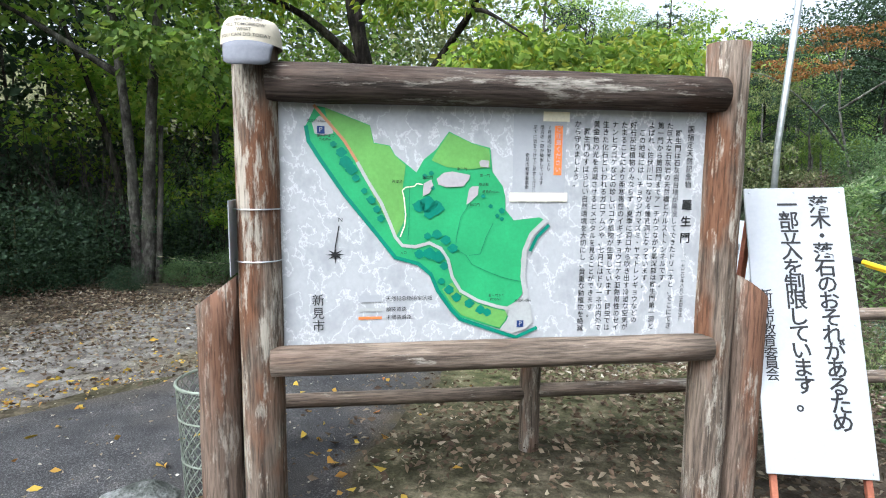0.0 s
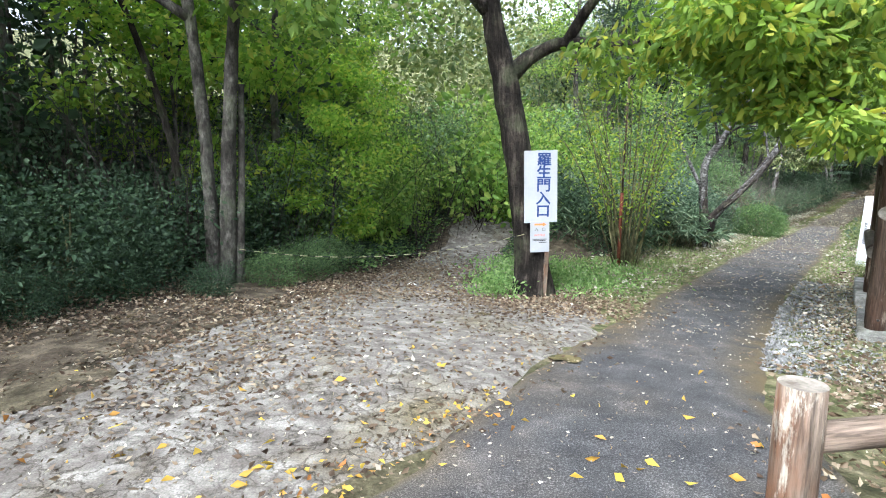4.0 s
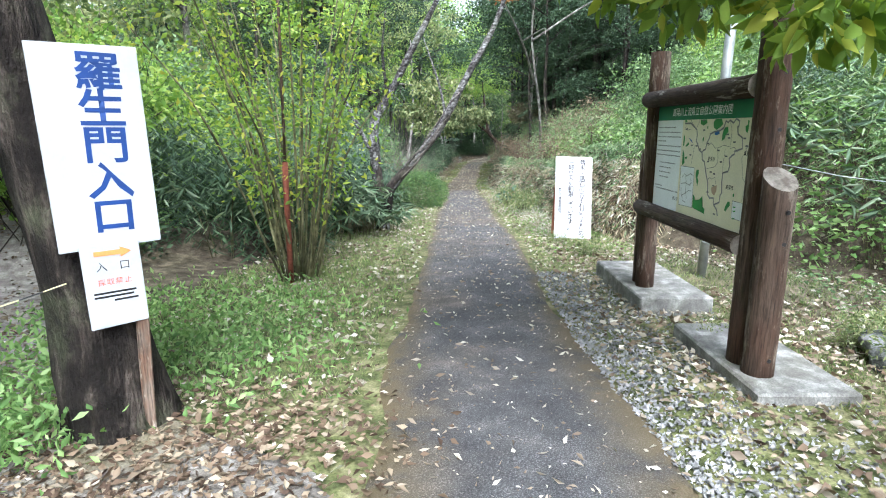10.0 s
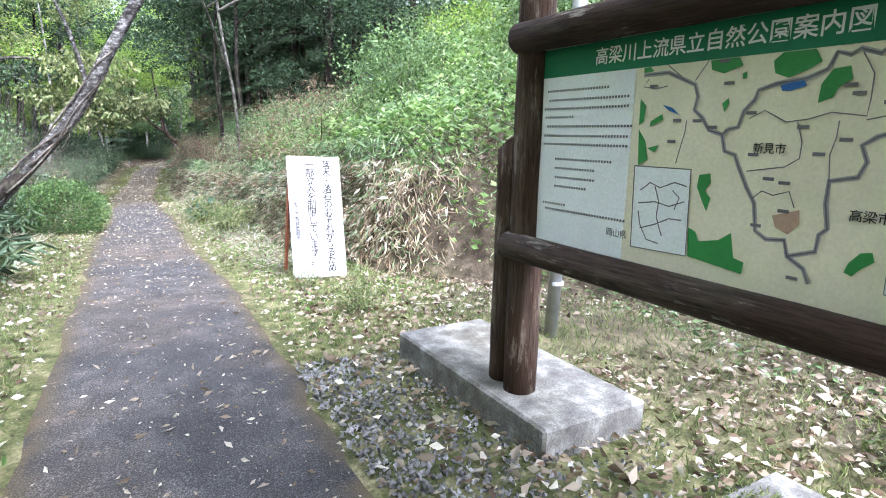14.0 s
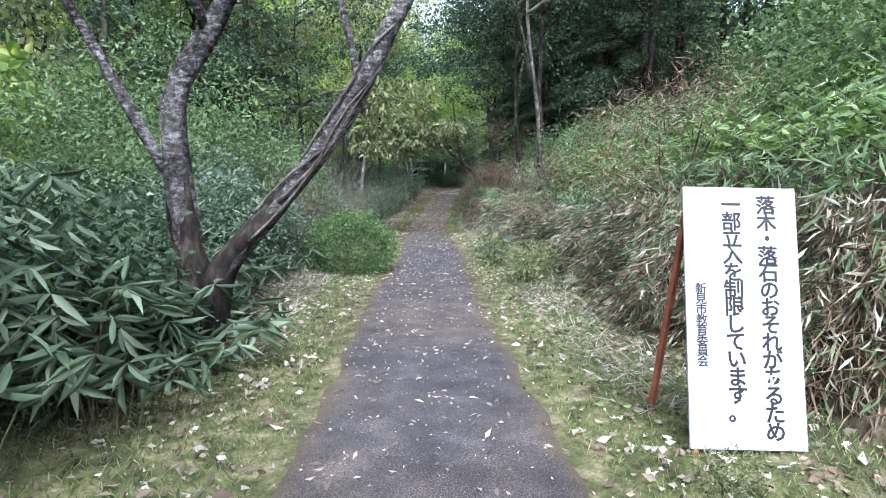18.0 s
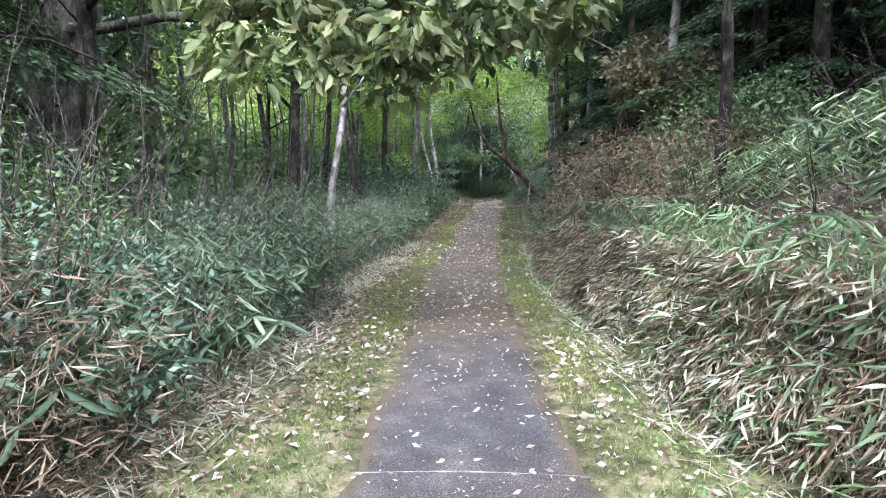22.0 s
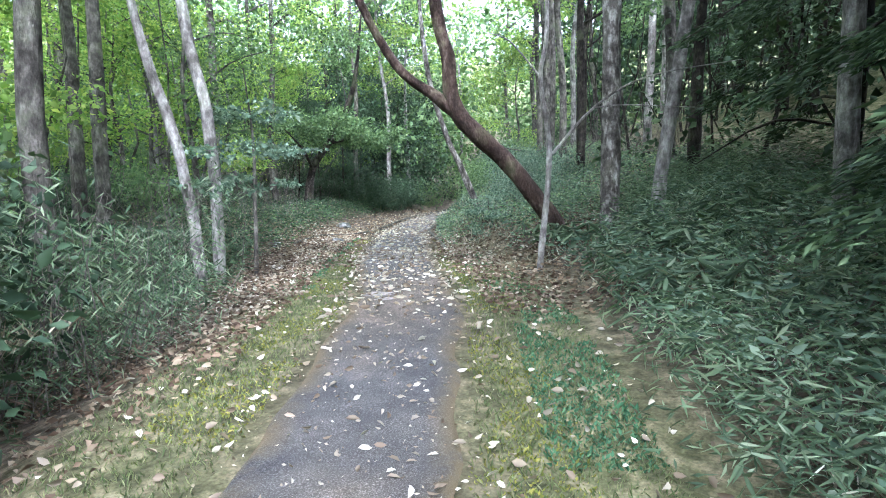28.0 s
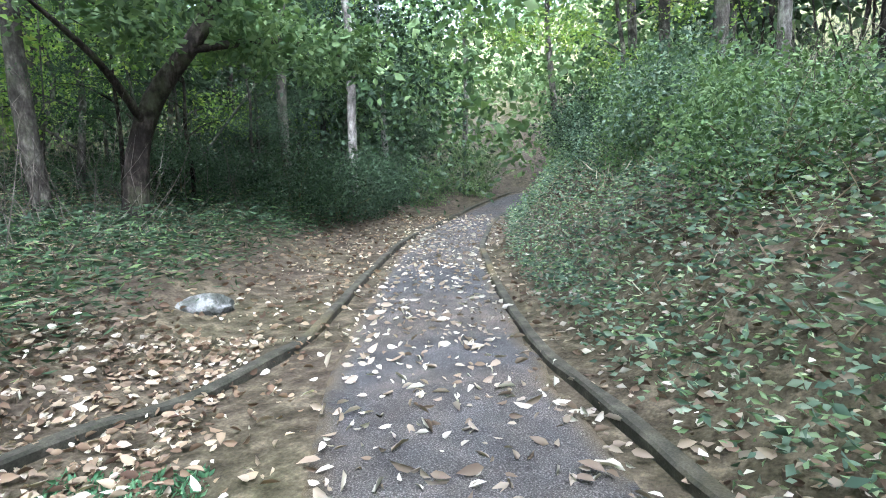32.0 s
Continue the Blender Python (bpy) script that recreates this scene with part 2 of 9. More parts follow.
def log_mat(name, stain, worn, bare, axis=2, shift=0.0, flake=0.57):
    """Round wood: stain left in long patches, greyed grain, pale flaking where it is bare."""
    m, n, l, b = mat(name, 0.8, 0.2)
    sc = lambda k: tuple(k if i == axis else 1.0 for i in range(3))
    t1 = noise_tex(n, l, 34, 6, stretch=sc(0.05), rough=0.7)
    t2 = noise_tex(n, l, 4.5, 5, stretch=sc(0.35), rough=0.6)
    t3 = noise_tex(n, l, 120, 3, stretch=sc(0.08))
    t4 = noise_tex(n, l, 11, 7, stretch=sc(0.22), rough=0.75)
    grain = ramp(n, [(0.36, tuple(v * 0.35 for v in worn)), (0.5, worn), (0.66, tuple(min(1, v * 1.5) for v in worn))])
    l.new(t1.outputs[0], grain.inputs[0])
    pst = ramp(n, [(0.44 + shift, (0, 0, 0)), (0.56 + shift, (0.9, 0.9, 0.9))])
    l.new(t2.outputs[0], pst.inputs[0])
    c = mix(n, l, pst.outputs[0], grain.outputs[0], stain)
    pb_ = ramp(n, [(flake, (0, 0, 0)), (flake + 0.07, (0.85, 0.85, 0.85))])
    l.new(t4.outputs[0], pb_.inputs[0])
    c = mix(n, l, pb_.outputs[0], c, bare)
    g = ramp(n, [(0.34, (0.35, 0.35, 0.35)), (0.56, (1.12, 1.12, 1.12))])
    l.new(t3.outputs[0], g.inputs[0])
    l.new(mix(n, l, 0.75, c, mix(n, l, 1.0, c, g.outputs[0], "MULTIPLY")), b.inputs["Base Color"])
    bump(n, l, b, t1.outputs[0], 0.9, 0.008)
    return m


FLOOR, ASPHALT = ground_mat(), asphalt_mat()
CONCRETE = concrete_mat("track_concrete", (0.070, 0.061, 0.054), (0.140, 0.128, 0.117), (0.26, 0.248, 0.233), 0.7, 7.0)
SLAB = concrete_mat("slab_concrete", (0.075, 0.074, 0.070), (0.15, 0.148, 0.14), (0.32, 0.32, 0.31), 0.35)
GRAVEL = concrete_mat("gravel", (0.07, 0.068, 0.065), (0.14, 0.14, 0.14), (0.26, 0.26, 0.27), 0.5)
STONE = two_scale("rock", [(0.36, (0.03, 0.034, 0.03)), (0.5, (0.085, 0.09, 0.085)), (0.62, (0.21, 0.215, 0.215))], 9, 70, 0.9, 0.2, 0.6, 0.02)
PEBBLE = two_scale("pebble", [(0.35, (0.10, 0.10, 0.10)), (0.52, (0.20, 0.20, 0.205)), (0.68, (0.34, 0.34, 0.35))], 9, 80, 0.9, 0.2, 0.4, 0.01)
LOG_GREY = log_mat("weathered_log", (0.13, 0.058, 0.030), (0.135, 0.105, 0.083), (0.37, 0.335, 0.285), 2, 0.0, 0.52)
LOG_GREY_X = log_mat("weathered_rail", (0.12, 0.085, 0.065), (0.16, 0.125, 0.10), (0.36, 0.33, 0.29), 0, 0.04)
LOG_ORANGE = log_mat("stained_log", (0.135, 0.068, 0.042), (0.125, 0.092, 0.072), (0.30, 0.26, 0.22), 2, 0.02, 0.54)
LOG_DARK = log_mat("dark_log", (0.050, 0.027, 0.018), (0.064, 0.044, 0.033), (0.18, 0.15, 0.12), 2, -0.02, 0.54)
LOG_DARK_X = log_mat("dark_rail", (0.040, 0.023, 0.017), (0.060, 0.045, 0.037), (0.26, 0.24, 0.21), 0, 0.0)
LOG_BLACK = log_mat("black_post", (0.004, 0.004, 0.005), (0.005, 0.005, 0.006), (0.011, 0.011, 0.012))
CHALK = plain("dim_white_paint", (0.30, 0.31, 0.33), 0.8)
END_GRAIN = two_scale("end_grain", [(0.35, (0.10, 0.085, 0.07)), (0.65, (0.30, 0.27, 0.24))], 12, 80)
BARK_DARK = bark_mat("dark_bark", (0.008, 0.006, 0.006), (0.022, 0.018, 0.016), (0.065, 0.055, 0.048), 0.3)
BARK_FURROW = bark_mat("furrowed_bark", (0.006, 0.005, 0.005), (0.020, 0.016, 0.014), (0.075, 0.062, 0.053), 0.25, 1.0, 0.13, 0.035)
BARK_GREY = bark_mat("grey_bark", (0.028, 0.025, 0.023), (0.075, 0.070, 0.062), (0.18, 0.17, 0.155), 0.4)
BARK_PALE = bark_mat("pale_bark", (0.07, 0.065, 0.062), (0.19, 0.18, 0.172), (0.36, 0.355, 0.34), 0.45)
BARK_MOTTLED = bark_mat("mottled_bark", (0.022, 0.019, 0.017), (0.105, 0.095, 0.088), (0.38, 0.37, 0.35), 0.3, 0.8, 0.5, 0.03)
BARK_CHERRY = bark_mat("silver_bark", (0.014, 0.012, 0.012), (0.075, 0.070, 0.070), (0.29, 0.295, 0.30), 0.2, 1.1, 2.0, 0.04)
BARK_RED = bark_mat("reddish_bark", (0.018, 0.011, 0.009), (0.048, 0.031, 0.025), (0.11, 0.085, 0.072), 0.25)
STEM = bark_mat("green_stem", (0.05, 0.05, 0.025), (0.11, 0.11, 0.055), (0.19, 0.18, 0.10))
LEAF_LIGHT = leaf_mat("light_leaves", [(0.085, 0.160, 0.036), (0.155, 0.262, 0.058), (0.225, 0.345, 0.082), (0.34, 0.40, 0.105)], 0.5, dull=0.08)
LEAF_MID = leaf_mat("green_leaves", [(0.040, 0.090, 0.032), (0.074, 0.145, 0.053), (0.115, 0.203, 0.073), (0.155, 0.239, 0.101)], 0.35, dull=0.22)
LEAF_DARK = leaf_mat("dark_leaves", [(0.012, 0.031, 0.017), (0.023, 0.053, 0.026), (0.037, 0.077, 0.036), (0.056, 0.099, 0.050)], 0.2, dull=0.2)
LEAF_BLUE = leaf_mat("bluish_leaves", [(0.035, 0.077, 0.055), (0.066, 0.125, 0.088), (0.11, 0.18, 0.128), (0.19, 0.25, 0.19)], 0.25, dull=0.22)
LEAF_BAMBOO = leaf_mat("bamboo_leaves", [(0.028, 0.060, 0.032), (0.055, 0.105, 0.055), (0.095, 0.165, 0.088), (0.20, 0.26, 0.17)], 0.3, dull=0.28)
LEAF_CONIFER = leaf_mat("conifer_sprays", [(0.015, 0.032, 0.017), (0.028, 0.056, 0.027), (0.050, 0.088, 0.042), (0.088, 0.132, 0.065)], 0.15, dull=0.1)
LEAF_KUDZU = leaf_mat("vine_leaves", [(0.064, 0.132, 0.038), (0.118, 0.218, 0.062), (0.171, 0.287, 0.095), (0.257, 0.356, 0.155)], 0.4, dull=0.12)
LEAF_OVER = leaf_mat("overhanging_leaves", [(0.10, 0.17, 0.035), (0.16, 0.25, 0.05), (0.22, 0.31, 0.06), (0.36, 0.36, 0.07)], 0.55)
LEAF_BANK = leaf_mat("bank_leaves", [(0.06, 0.115, 0.055), (0.11, 0.19, 0.095), (0.17, 0.265, 0.14), (0.33, 0.38, 0.26)], 0.4, dull=0.15)
# raised leaf colour stands in for light through the upper leaves
LEAF_LIT = leaf_mat("lit_yellow_green_leaves", [(0.12, 0.22, 0.04), (0.20, 0.33, 0.06), (0.28, 0.42, 0.09), (0.42, 0.44, 0.10)], 0.6)
LEAF_SUN = leaf_mat("sunlit_shrub_leaves", [(0.085, 0.155, 0.04), (0.145, 0.245, 0.06), (0.205, 0.31, 0.085), (0.31, 0.37, 0.12)], 0.5)
LEAF_OAK = leaf_mat("oak_leaves", [(0.055, 0.085, 0.034), (0.105, 0.14, 0.058), (0.165, 0.19, 0.088), (0.25, 0.26, 0.14)], 0.35, dull=0.08)
LEAF_OLIVE = leaf_mat("olive_leaves", [(0.07, 0.11, 0.045), (0.13, 0.175, 0.075), (0.20, 0.23, 0.11), (0.30, 0.31, 0.17)], 0.4, dull=0.1)
LEAF_RUST = leaf_mat("rust_leaves", [(0.14, 0.060, 0.025), (0.24, 0.11, 0.045), (0.33, 0.17, 0.07)], 0.4)
LEAF_SHRUB = leaf_mat("shrub_leaves", [(0.028, 0.065, 0.022), (0.055, 0.112, 0.035), (0.090, 0.165, 0.055), (0.165, 0.245, 0.085)], 0.25, 0.45, dull=0.08)
DRY_BRUSH = leaf_mat("withered_brushwood", [(0.055, 0.036, 0.025), (0.105, 0.072, 0.050), (0.165, 0.122, 0.090), (0.24, 0.20, 0.155)], 0.15, 0.85)
DRY_FACE = leaf_mat("hanging_dry_blades", [(0.19, 0.137, 0.104), (0.33, 0.25, 0.195), (0.47, 0.385, 0.31), (0.62, 0.56, 0.48)], 0.3, 0.8, 1.5)
DRY = leaf_mat("dry_stalks", [(0.075, 0.055, 0.041), (0.145, 0.112, 0.086), (0.24, 0.195, 0.155), (0.37, 0.33, 0.28)], 0.2, 0.8)
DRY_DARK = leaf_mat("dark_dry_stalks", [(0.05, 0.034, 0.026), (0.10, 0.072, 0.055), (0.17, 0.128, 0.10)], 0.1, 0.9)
DRY_PALE = leaf_mat("straw", [(0.160, 0.138, 0.103), (0.278, 0.253, 0.207), (0.406, 0.391, 0.345), (0.535, 0.529, 0.511)], 0.2, 0.8)
LITTER = leaf_mat("fallen_leaves", [(0.12, 0.088, 0.070), (0.21, 0.170, 0.142), (0.33, 0.29, 0.262), (0.50, 0.475, 0.45)], 0.15, 0.8)
LITTER_BROWN = leaf_mat("brown_litter", [(0.048, 0.030, 0.023), (0.10, 0.068, 0.050), (0.165, 0.122, 0.092), (0.27, 0.225, 0.18)], 0.1, 0.85)
LITTER_YELLOW = leaf_mat("yellow_litter", [(0.35, 0.20, 0.04), (0.50, 0.36, 0.06), (0.36, 0.14, 0.05)], 0.2, 0.7)
GRASS_WOOD = leaf_mat("woodland_grass", [(0.042, 0.066, 0.026), (0.078, 0.110, 0.042), (0.125, 0.15, 0.065), (0.20, 0.20, 0.125)], 0.3, dull=0.1)
GRASS = leaf_mat("grass_blades", [(0.062, 0.110, 0.034), (0.115, 0.172, 0.055), (0.19, 0.232, 0.095), (0.31, 0.31, 0.20)], 0.35, dull=0.08)
MOSS_GREEN = leaf_mat("carpet_moss", [(0.030, 0.080, 0.046), (0.055, 0.125, 0.072), (0.095, 0.180, 0.105)], 0.15, 0.9)
MOSS = leaf_mat("moss", [(0.085, 0.10, 0.022), (0.145, 0.155, 0.035), (0.22, 0.20, 0.055)], 0.2, 0.95)
WHITE = two_scale("white_sheet", [(0.3, (0.305, 0.32, 0.345)), (0.7, (0.36, 0.37, 0.395))], 3, 50, 0.35, 0.4, 0.03, 0.002, None, 0.08)
PEELED = two_scale("crazed_white_panel", [(0.38, (0.33, 0.34, 0.36)), (0.480, (0.37, 0.38, 0.40)), (0.5, (0.54, 0.55, 0.57)), (0.520, (0.37, 0.38, 0.40)), (0.66, (0.40, 0.41, 0.43))], 11, 60, 0.45, 0.35, 0.05, 0.002, (1, 1, 0.8), 0.12)
MAP_WHITE, MAP_LINE, MAP_INK = plain("map_white", (0.82, 0.84, 0.87), vary=0.05), plain("map_line", (0.16, 0.15, 0.17)), plain("map_ink", (0.10, 0.10, 0.13))
MAP_GREEN, MAP_BLUE = plain("map_green", (0.05, 0.26, 0.07)), plain("map_blue", (0.04, 0.14, 0.42))
CREAM = plain("cream_panel", (0.80, 0.74, 0.58), 0.4, 0.4, 0.0, 0.06)
INK, BLUE, TEAL = plain("black_ink", (0.014, 0.014, 0.016)), plain("blue_paint", (0.010, 0.036, 0.15)), plain("teal_print", (0.006, 0.18, 0.12))
PALE_P, ORANGE_L, GREEN_L = plain("pale_print", (0.36, 0.34, 0.36)), plain("faded_orange_print", (0.42, 0.20, 0.11)), plain("light_green_print", (0.13, 0.33, 0.08))
GREEN, GREEN_D = plain("green_print", (0.035, 0.31, 0.12)), plain("header_green", (0.015, 0.17, 0.085))
ORANGE, GREY_P = plain("orange_print", (0.70, 0.20, 0.06)), plain("grey_print", (0.36, 0.37, 0.37))
RED_P, YELLOW = plain("red_paint", (0.60, 0.10, 0.06)), plain("yellow_paint", (0.80, 0.50, 0.02))
STEEL = two_scale("galvanised_steel", [(0.35, (0.33, 0.35, 0.37)), (0.65, (0.50, 0.52, 0.54))], 8, 90, 0.45, 0.5, 0.05, 0.002, None, 0.2, 0.7)
WIRE = plain("green_grey_wire", (0.22, 0.25, 0.21), 0.5, 0.4, 0.3)
CLOTH, CLOTH_G = plain("cream_cloth", (0.52, 0.47, 0.38), 0.95, 0.1), plain("grey_cloth", (0.16, 0.165, 0.19), 0.9, 0.1)
STICK = plain("bare_stick", (0.42, 0.31, 0.19), 0.7)
RUST = two_scale("rusty_pipe", [(0.35, (0.08, 0.025, 0.015)), (0.65, (0.16, 0.05, 0.03))], 10, 80, 0.85)
ROPE = plain("faded_rope", (0.40, 0.38, 0.22), 0.9)

TWIG = bark_mat("grey_twigs", (0.05, 0.043, 0.038), (0.11, 0.098, 0.085), (0.20, 0.185, 0.165))
TWIG_DARK = bark_mat("dark_twigs", (0.018, 0.015, 0.013), (0.04, 0.034, 0.03), (0.085, 0.075, 0.065))

# ---- builders ----
rng = np.random.default_rng(7)


def thing(name, label, category, group="", kind="", at=(0, 0, 0), rz=0.0):
    ob = new(name)
    ob.matrix_world = pose(*at, 0, 0, rz)
    return tagged(ob, label, category, group, kind)


def mesh_ob(name, verts, faces, material, parent=None, label="", smooth=False):
    me = bpy.data.meshes.new(name)
    me.from_pydata([tuple(v) for v in verts], [], [tuple(f) for f in faces])
    if smooth:
        me.polygons.foreach_set("use_smooth", [True] * len(me.polygons))
    me.materials.append(material)
    ob = new(name, me)
    if parent:
        ob.parent = parent
    if label:
        ob["label"] = label
    return ob


def part(name, bm, material, parent=None, label="", smooth=False):
    me = bpy.data.meshes.new(name)
    if smooth:
        for f in bm.faces:
            f.smooth = True
    bm.to_mesh(me)
    bm.free()
    me.materials.append(material)
    ob = new(name, me)
    if parent:
        ob.parent = parent
    if label:
        ob["label"] = label
    return ob


def box(sx, sy, sz, m=Matrix(), bevel=0.004):
    bm = bmesh.new()
    bmesh.ops.create_cube(bm, size=1)
    bmesh.ops.scale(bm, vec=(sx, sy, sz), verts=bm.verts)
    if bevel:
        bmesh.ops.bevel(bm, geom=bm.edges[:], offset=bevel, segments=1, affect="EDGES")
    bmesh.ops.transform(bm, matrix=m, verts=bm.verts)
    return bm


def tube_data(points, radii, sides=10, wobble=0.0, seed=0, caps=True):
    """Vertices and faces of a tube along a smooth line; wobble makes the girth uneven, as bark is."""
    P, R = [Vector(p) for p in points], list(radii)
    verts, faces = [], []
    for i, p in enumerate(P):
        a = (P[min(i + 1, len(P) - 1)] - P[max(i - 1, 0)]).normalized()
        s = a.cross(Vector((0.31, 0.95, 0.1))).normalized()
        u = s.cross(a)
        for k in range(sides):
            w = 2 * math.pi * k / sides
            q = math.cos(w) * s + math.sin(w) * u
            r = R[i] * (1 + wobble * noise.noise((p * 3 + q * 1.7) + Vector((seed, seed * 0.7, 0))) * 2)
            verts.append(p + q * r)
    n = len(P)
    for i in range(n - 1):
        for k in range(sides):
            k2 = (k + 1) % sides
            faces.append((i * sides + k, i * sides + k2, (i + 1) * sides + k2, (i + 1) * sides + k))
    if caps:
        faces.append(tuple(range(sides - 1, -1, -1)))
        faces.append(tuple((n - 1) * sides + k for k in range(sides)))
    return verts, faces


def curve_points(points, radii, steps=5):
    """Catmull-Rom through the points."""
    P = [np.array(p, float) for p in points]
    P = [2 * P[0] - P[1]] + P + [2 * P[-1] - P[-2]]
    out, rad = [], []
    for i in range(1, len(P) - 2):
        for k in range(steps):
            t = k / steps
            a, b, c, d = P[i - 1], P[i], P[i + 1], P[i + 2]
            out.append(0.5 * (2 * b + (c - a) * t + (2 * a - 5 * b + 4 * c - d) * t * t + (3 * b - a - 3 * c + d) * t ** 3))
            rad.append(radii[i - 1] * (1 - t) + radii[i] * t)
    out.append(P[-2])
    rad.append(radii[-1])
    return out, rad


def limb(name, points, radii, material, parent=None, sides=10, steps=5, wobble=0.12, seed=0, label=""):
    p, r = curve_points(points, radii, steps)
    v, f = tube_data(p, r, sides, wobble, seed)
    return mesh_ob(name, v, f, material, parent, label, smooth=True)


def leaves(name, pos, aim, size, material, parent=None, width=0.5, bend=0.25, wide=False, droop=0.0, label=""):
    """Many small leaves in one mesh: each is a blade with a fold along its middle, base at pos, tip along aim."""
    pos, aim, size = np.asarray(pos, float), np.asarray(aim, float), np.asarray(size, float)
    n = len(pos)
    aim = aim + np.array([0, 0, -droop])
    aim /= np.linalg.norm(aim, axis=1)[:, None] + 1e-9
    ref = rng.normal(size=(n, 3))
    side = np.cross(aim, ref)
    side /= np.linalg.norm(side, axis=1)[:, None] + 1e-9
    up = np.cross(side, aim)
    L = size[:, None]
    if wide:
        prof = [(0.0, 0.0, 0.0), (0.25, 0.42, 0.5), (0.62, 0.40, 0.4), (1.0, 0.0, -0.5), (0.62, -0.40, 0.4), (0.25, -0.42, 0.5)]
        tri = [(0, 1, 2), (0, 2, 3), (0, 3, 4), (0, 4, 5)]
    else:
        prof = [(0.0, 0.0, 0.0), (0.42, 0.5, 0.5), (1.0, 0.0, -0.3), (0.42, -0.5, 0.5)]
        tri = [(0, 1, 2), (0, 2, 3)]
    k = len(prof)
    V = np.empty((n, k, 3))
    for j, (a, s, b) in enumerate(prof):
        V[:, j] = pos + aim * L * a + side * L * (s * width) + up * L * (b * bend * (width if s else 0.4))
    F = (np.arange(n)[:, None, None] * k + np.array(tri)[None]).reshape(-1, 3)
    me = bpy.data.meshes.new(name)
    me.vertices.add(n * k)
    me.vertices.foreach_set("co", V.reshape(-1))
    me.loops.add(F.size)
    me.loops.foreach_set("vertex_index", F.reshape(-1).astype(np.int32))
    me.polygons.add(len(F))
    me.polygons.foreach_set("loop_start", np.arange(0, F.size, 3, dtype=np.int32))
    me.polygons.foreach_set("loop_total", np.full(len(F), 3, dtype=np.int32))
    me.update()
    me.validate()
    me.materials.append(material)
    ob = new(name, me)
    if parent:
        ob.parent = parent
    if label:
        ob["label"] = label
    return ob


def unit(n):
    v = rng.normal(size=(n, 3))
    return v / np.linalg.norm(v, axis=1)[:, None]


def sprays(centres, radius, count, flat=0.6):
    """Leaf places in uneven sprays round the centres: base, aim."""
    c = np.asarray(centres, float)
    idx = rng.integers(0, len(c), count)
    r = np.asarray(radius, float)
    r = r[idx] if r.ndim else np.full(count, float(r))
    d = unit(count)
    d[:, 2] *= flat
    k = rng.random(count) ** 0.5
    return c[idx] + d * (r * k)[:, None], d + unit(count) * 0.7


def clumps(centre, radii, count, inner=0.35):
    """Clump centres over an ellipsoid's upper and outer shell, with gaps."""
    d = unit(count)
    k = inner + (1 - inner) * rng.random(count) ** 0.6
    return np.asarray(centre) + d * np.asarray(radii) * k[:, None]


# ---- the ground: one profile along the walk, verges, banks ----
AXIS = (0.64, 0.77)
RUN = [-5, 2.4, 3.4, 5.2, 8, 10.6, 12.6, 19.3, 21.4, 25, 28.4, 31.5, 36, 40.3, 43, 46, 51.5, 58, 70]
FALL = [0.03, 0, -0.12, -0.30, -0.40, -0.46, -0.6, -0.94, -1.07, -1.22, -1.32, -1.35, -1.2, -1.08, -1.2, -1.37, -1.5, -1.55, -1.5]
# middle of the path and its width
LANE = [(-0.4, 4.7, 1.39), (0.47, 5.99, 1.34), (1.54, 7.42, 1.27), (2.72, 8.79, 1.2), (4.29, 10.56, 1.23), (5.3, 11.78, 1.24), (7.07, 13.94, 1.21), (9.07, 16.13, 1.19),
        (10.07, 17.33, 1.16), (11.41, 18.99, 1.12), (13.0, 20.8, 1.09), (13.79, 21.79, 1.08), (15.27, 23.47, 1.1), (16.18, 24.37, 1.09), (17.42, 25.74, 1.08), (18.47, 26.64, 1.06),
        (19.27, 27.58, 1.04), (20.54, 28.87, 1.01), (22.23, 30.61, 0.94), (23.99, 32.11, 0.91), (24.87, 33.03, 0.94), (26.68, 35.12, 1.11), (27.59, 36.11, 1.17), (28.9, 37.45, 1.21),
        (30.19, 38.76, 1.22), (31.38, 39.78, 1.2), (33.35, 41.33, 1.14), (35.56, 42.68, 1.11), (38.0, 43.9, 1.1), (42.0, 45.6, 1.1), (50.0, 48.5, 1.1)]
LX, LY, LW = (np.array([c[i] for c in LANE]) for i in range(3))


def along(x, y):
    return AXIS[0] * np.asarray(x, float) + AXIS[1] * np.asarray(y, float)


def beside(x, y):
    """Signed distance from the middle of the path, to the right of the walker, and the path's half width there."""
    x, y = np.asarray(x, float), np.asarray(y, float)
    best, sign, half = np.full(x.shape, 1e9), np.ones(x.shape), np.ones(x.shape)
    for i in range(len(LX) - 1):
        dx, dy = LX[i + 1] - LX[i], LY[i + 1] - LY[i]
        L2 = dx * dx + dy * dy
        k = np.clip(((x - LX[i]) * dx + (y - LY[i]) * dy) / L2, 0 if i else -3, 1)
        ex, ey = x - LX[i] - k * dx, y - LY[i] - k * dy
        d = np.hypot(ex, ey)
        near = d < best
        best = np.where(near, d, best)
        sign = np.where(near, np.sign(ex * dy - ey * dx), sign)
        half = np.where(near, (LW[i] * (1 - k) + LW[i + 1] * k) / 2, half)
    return best * sign, half


def tab(u, xs, ys):
    return np.interp(u, xs, ys)


def step01(v):
    v = np.clip(v, 0, 1)
    return v * v * (3 - 2 * v)


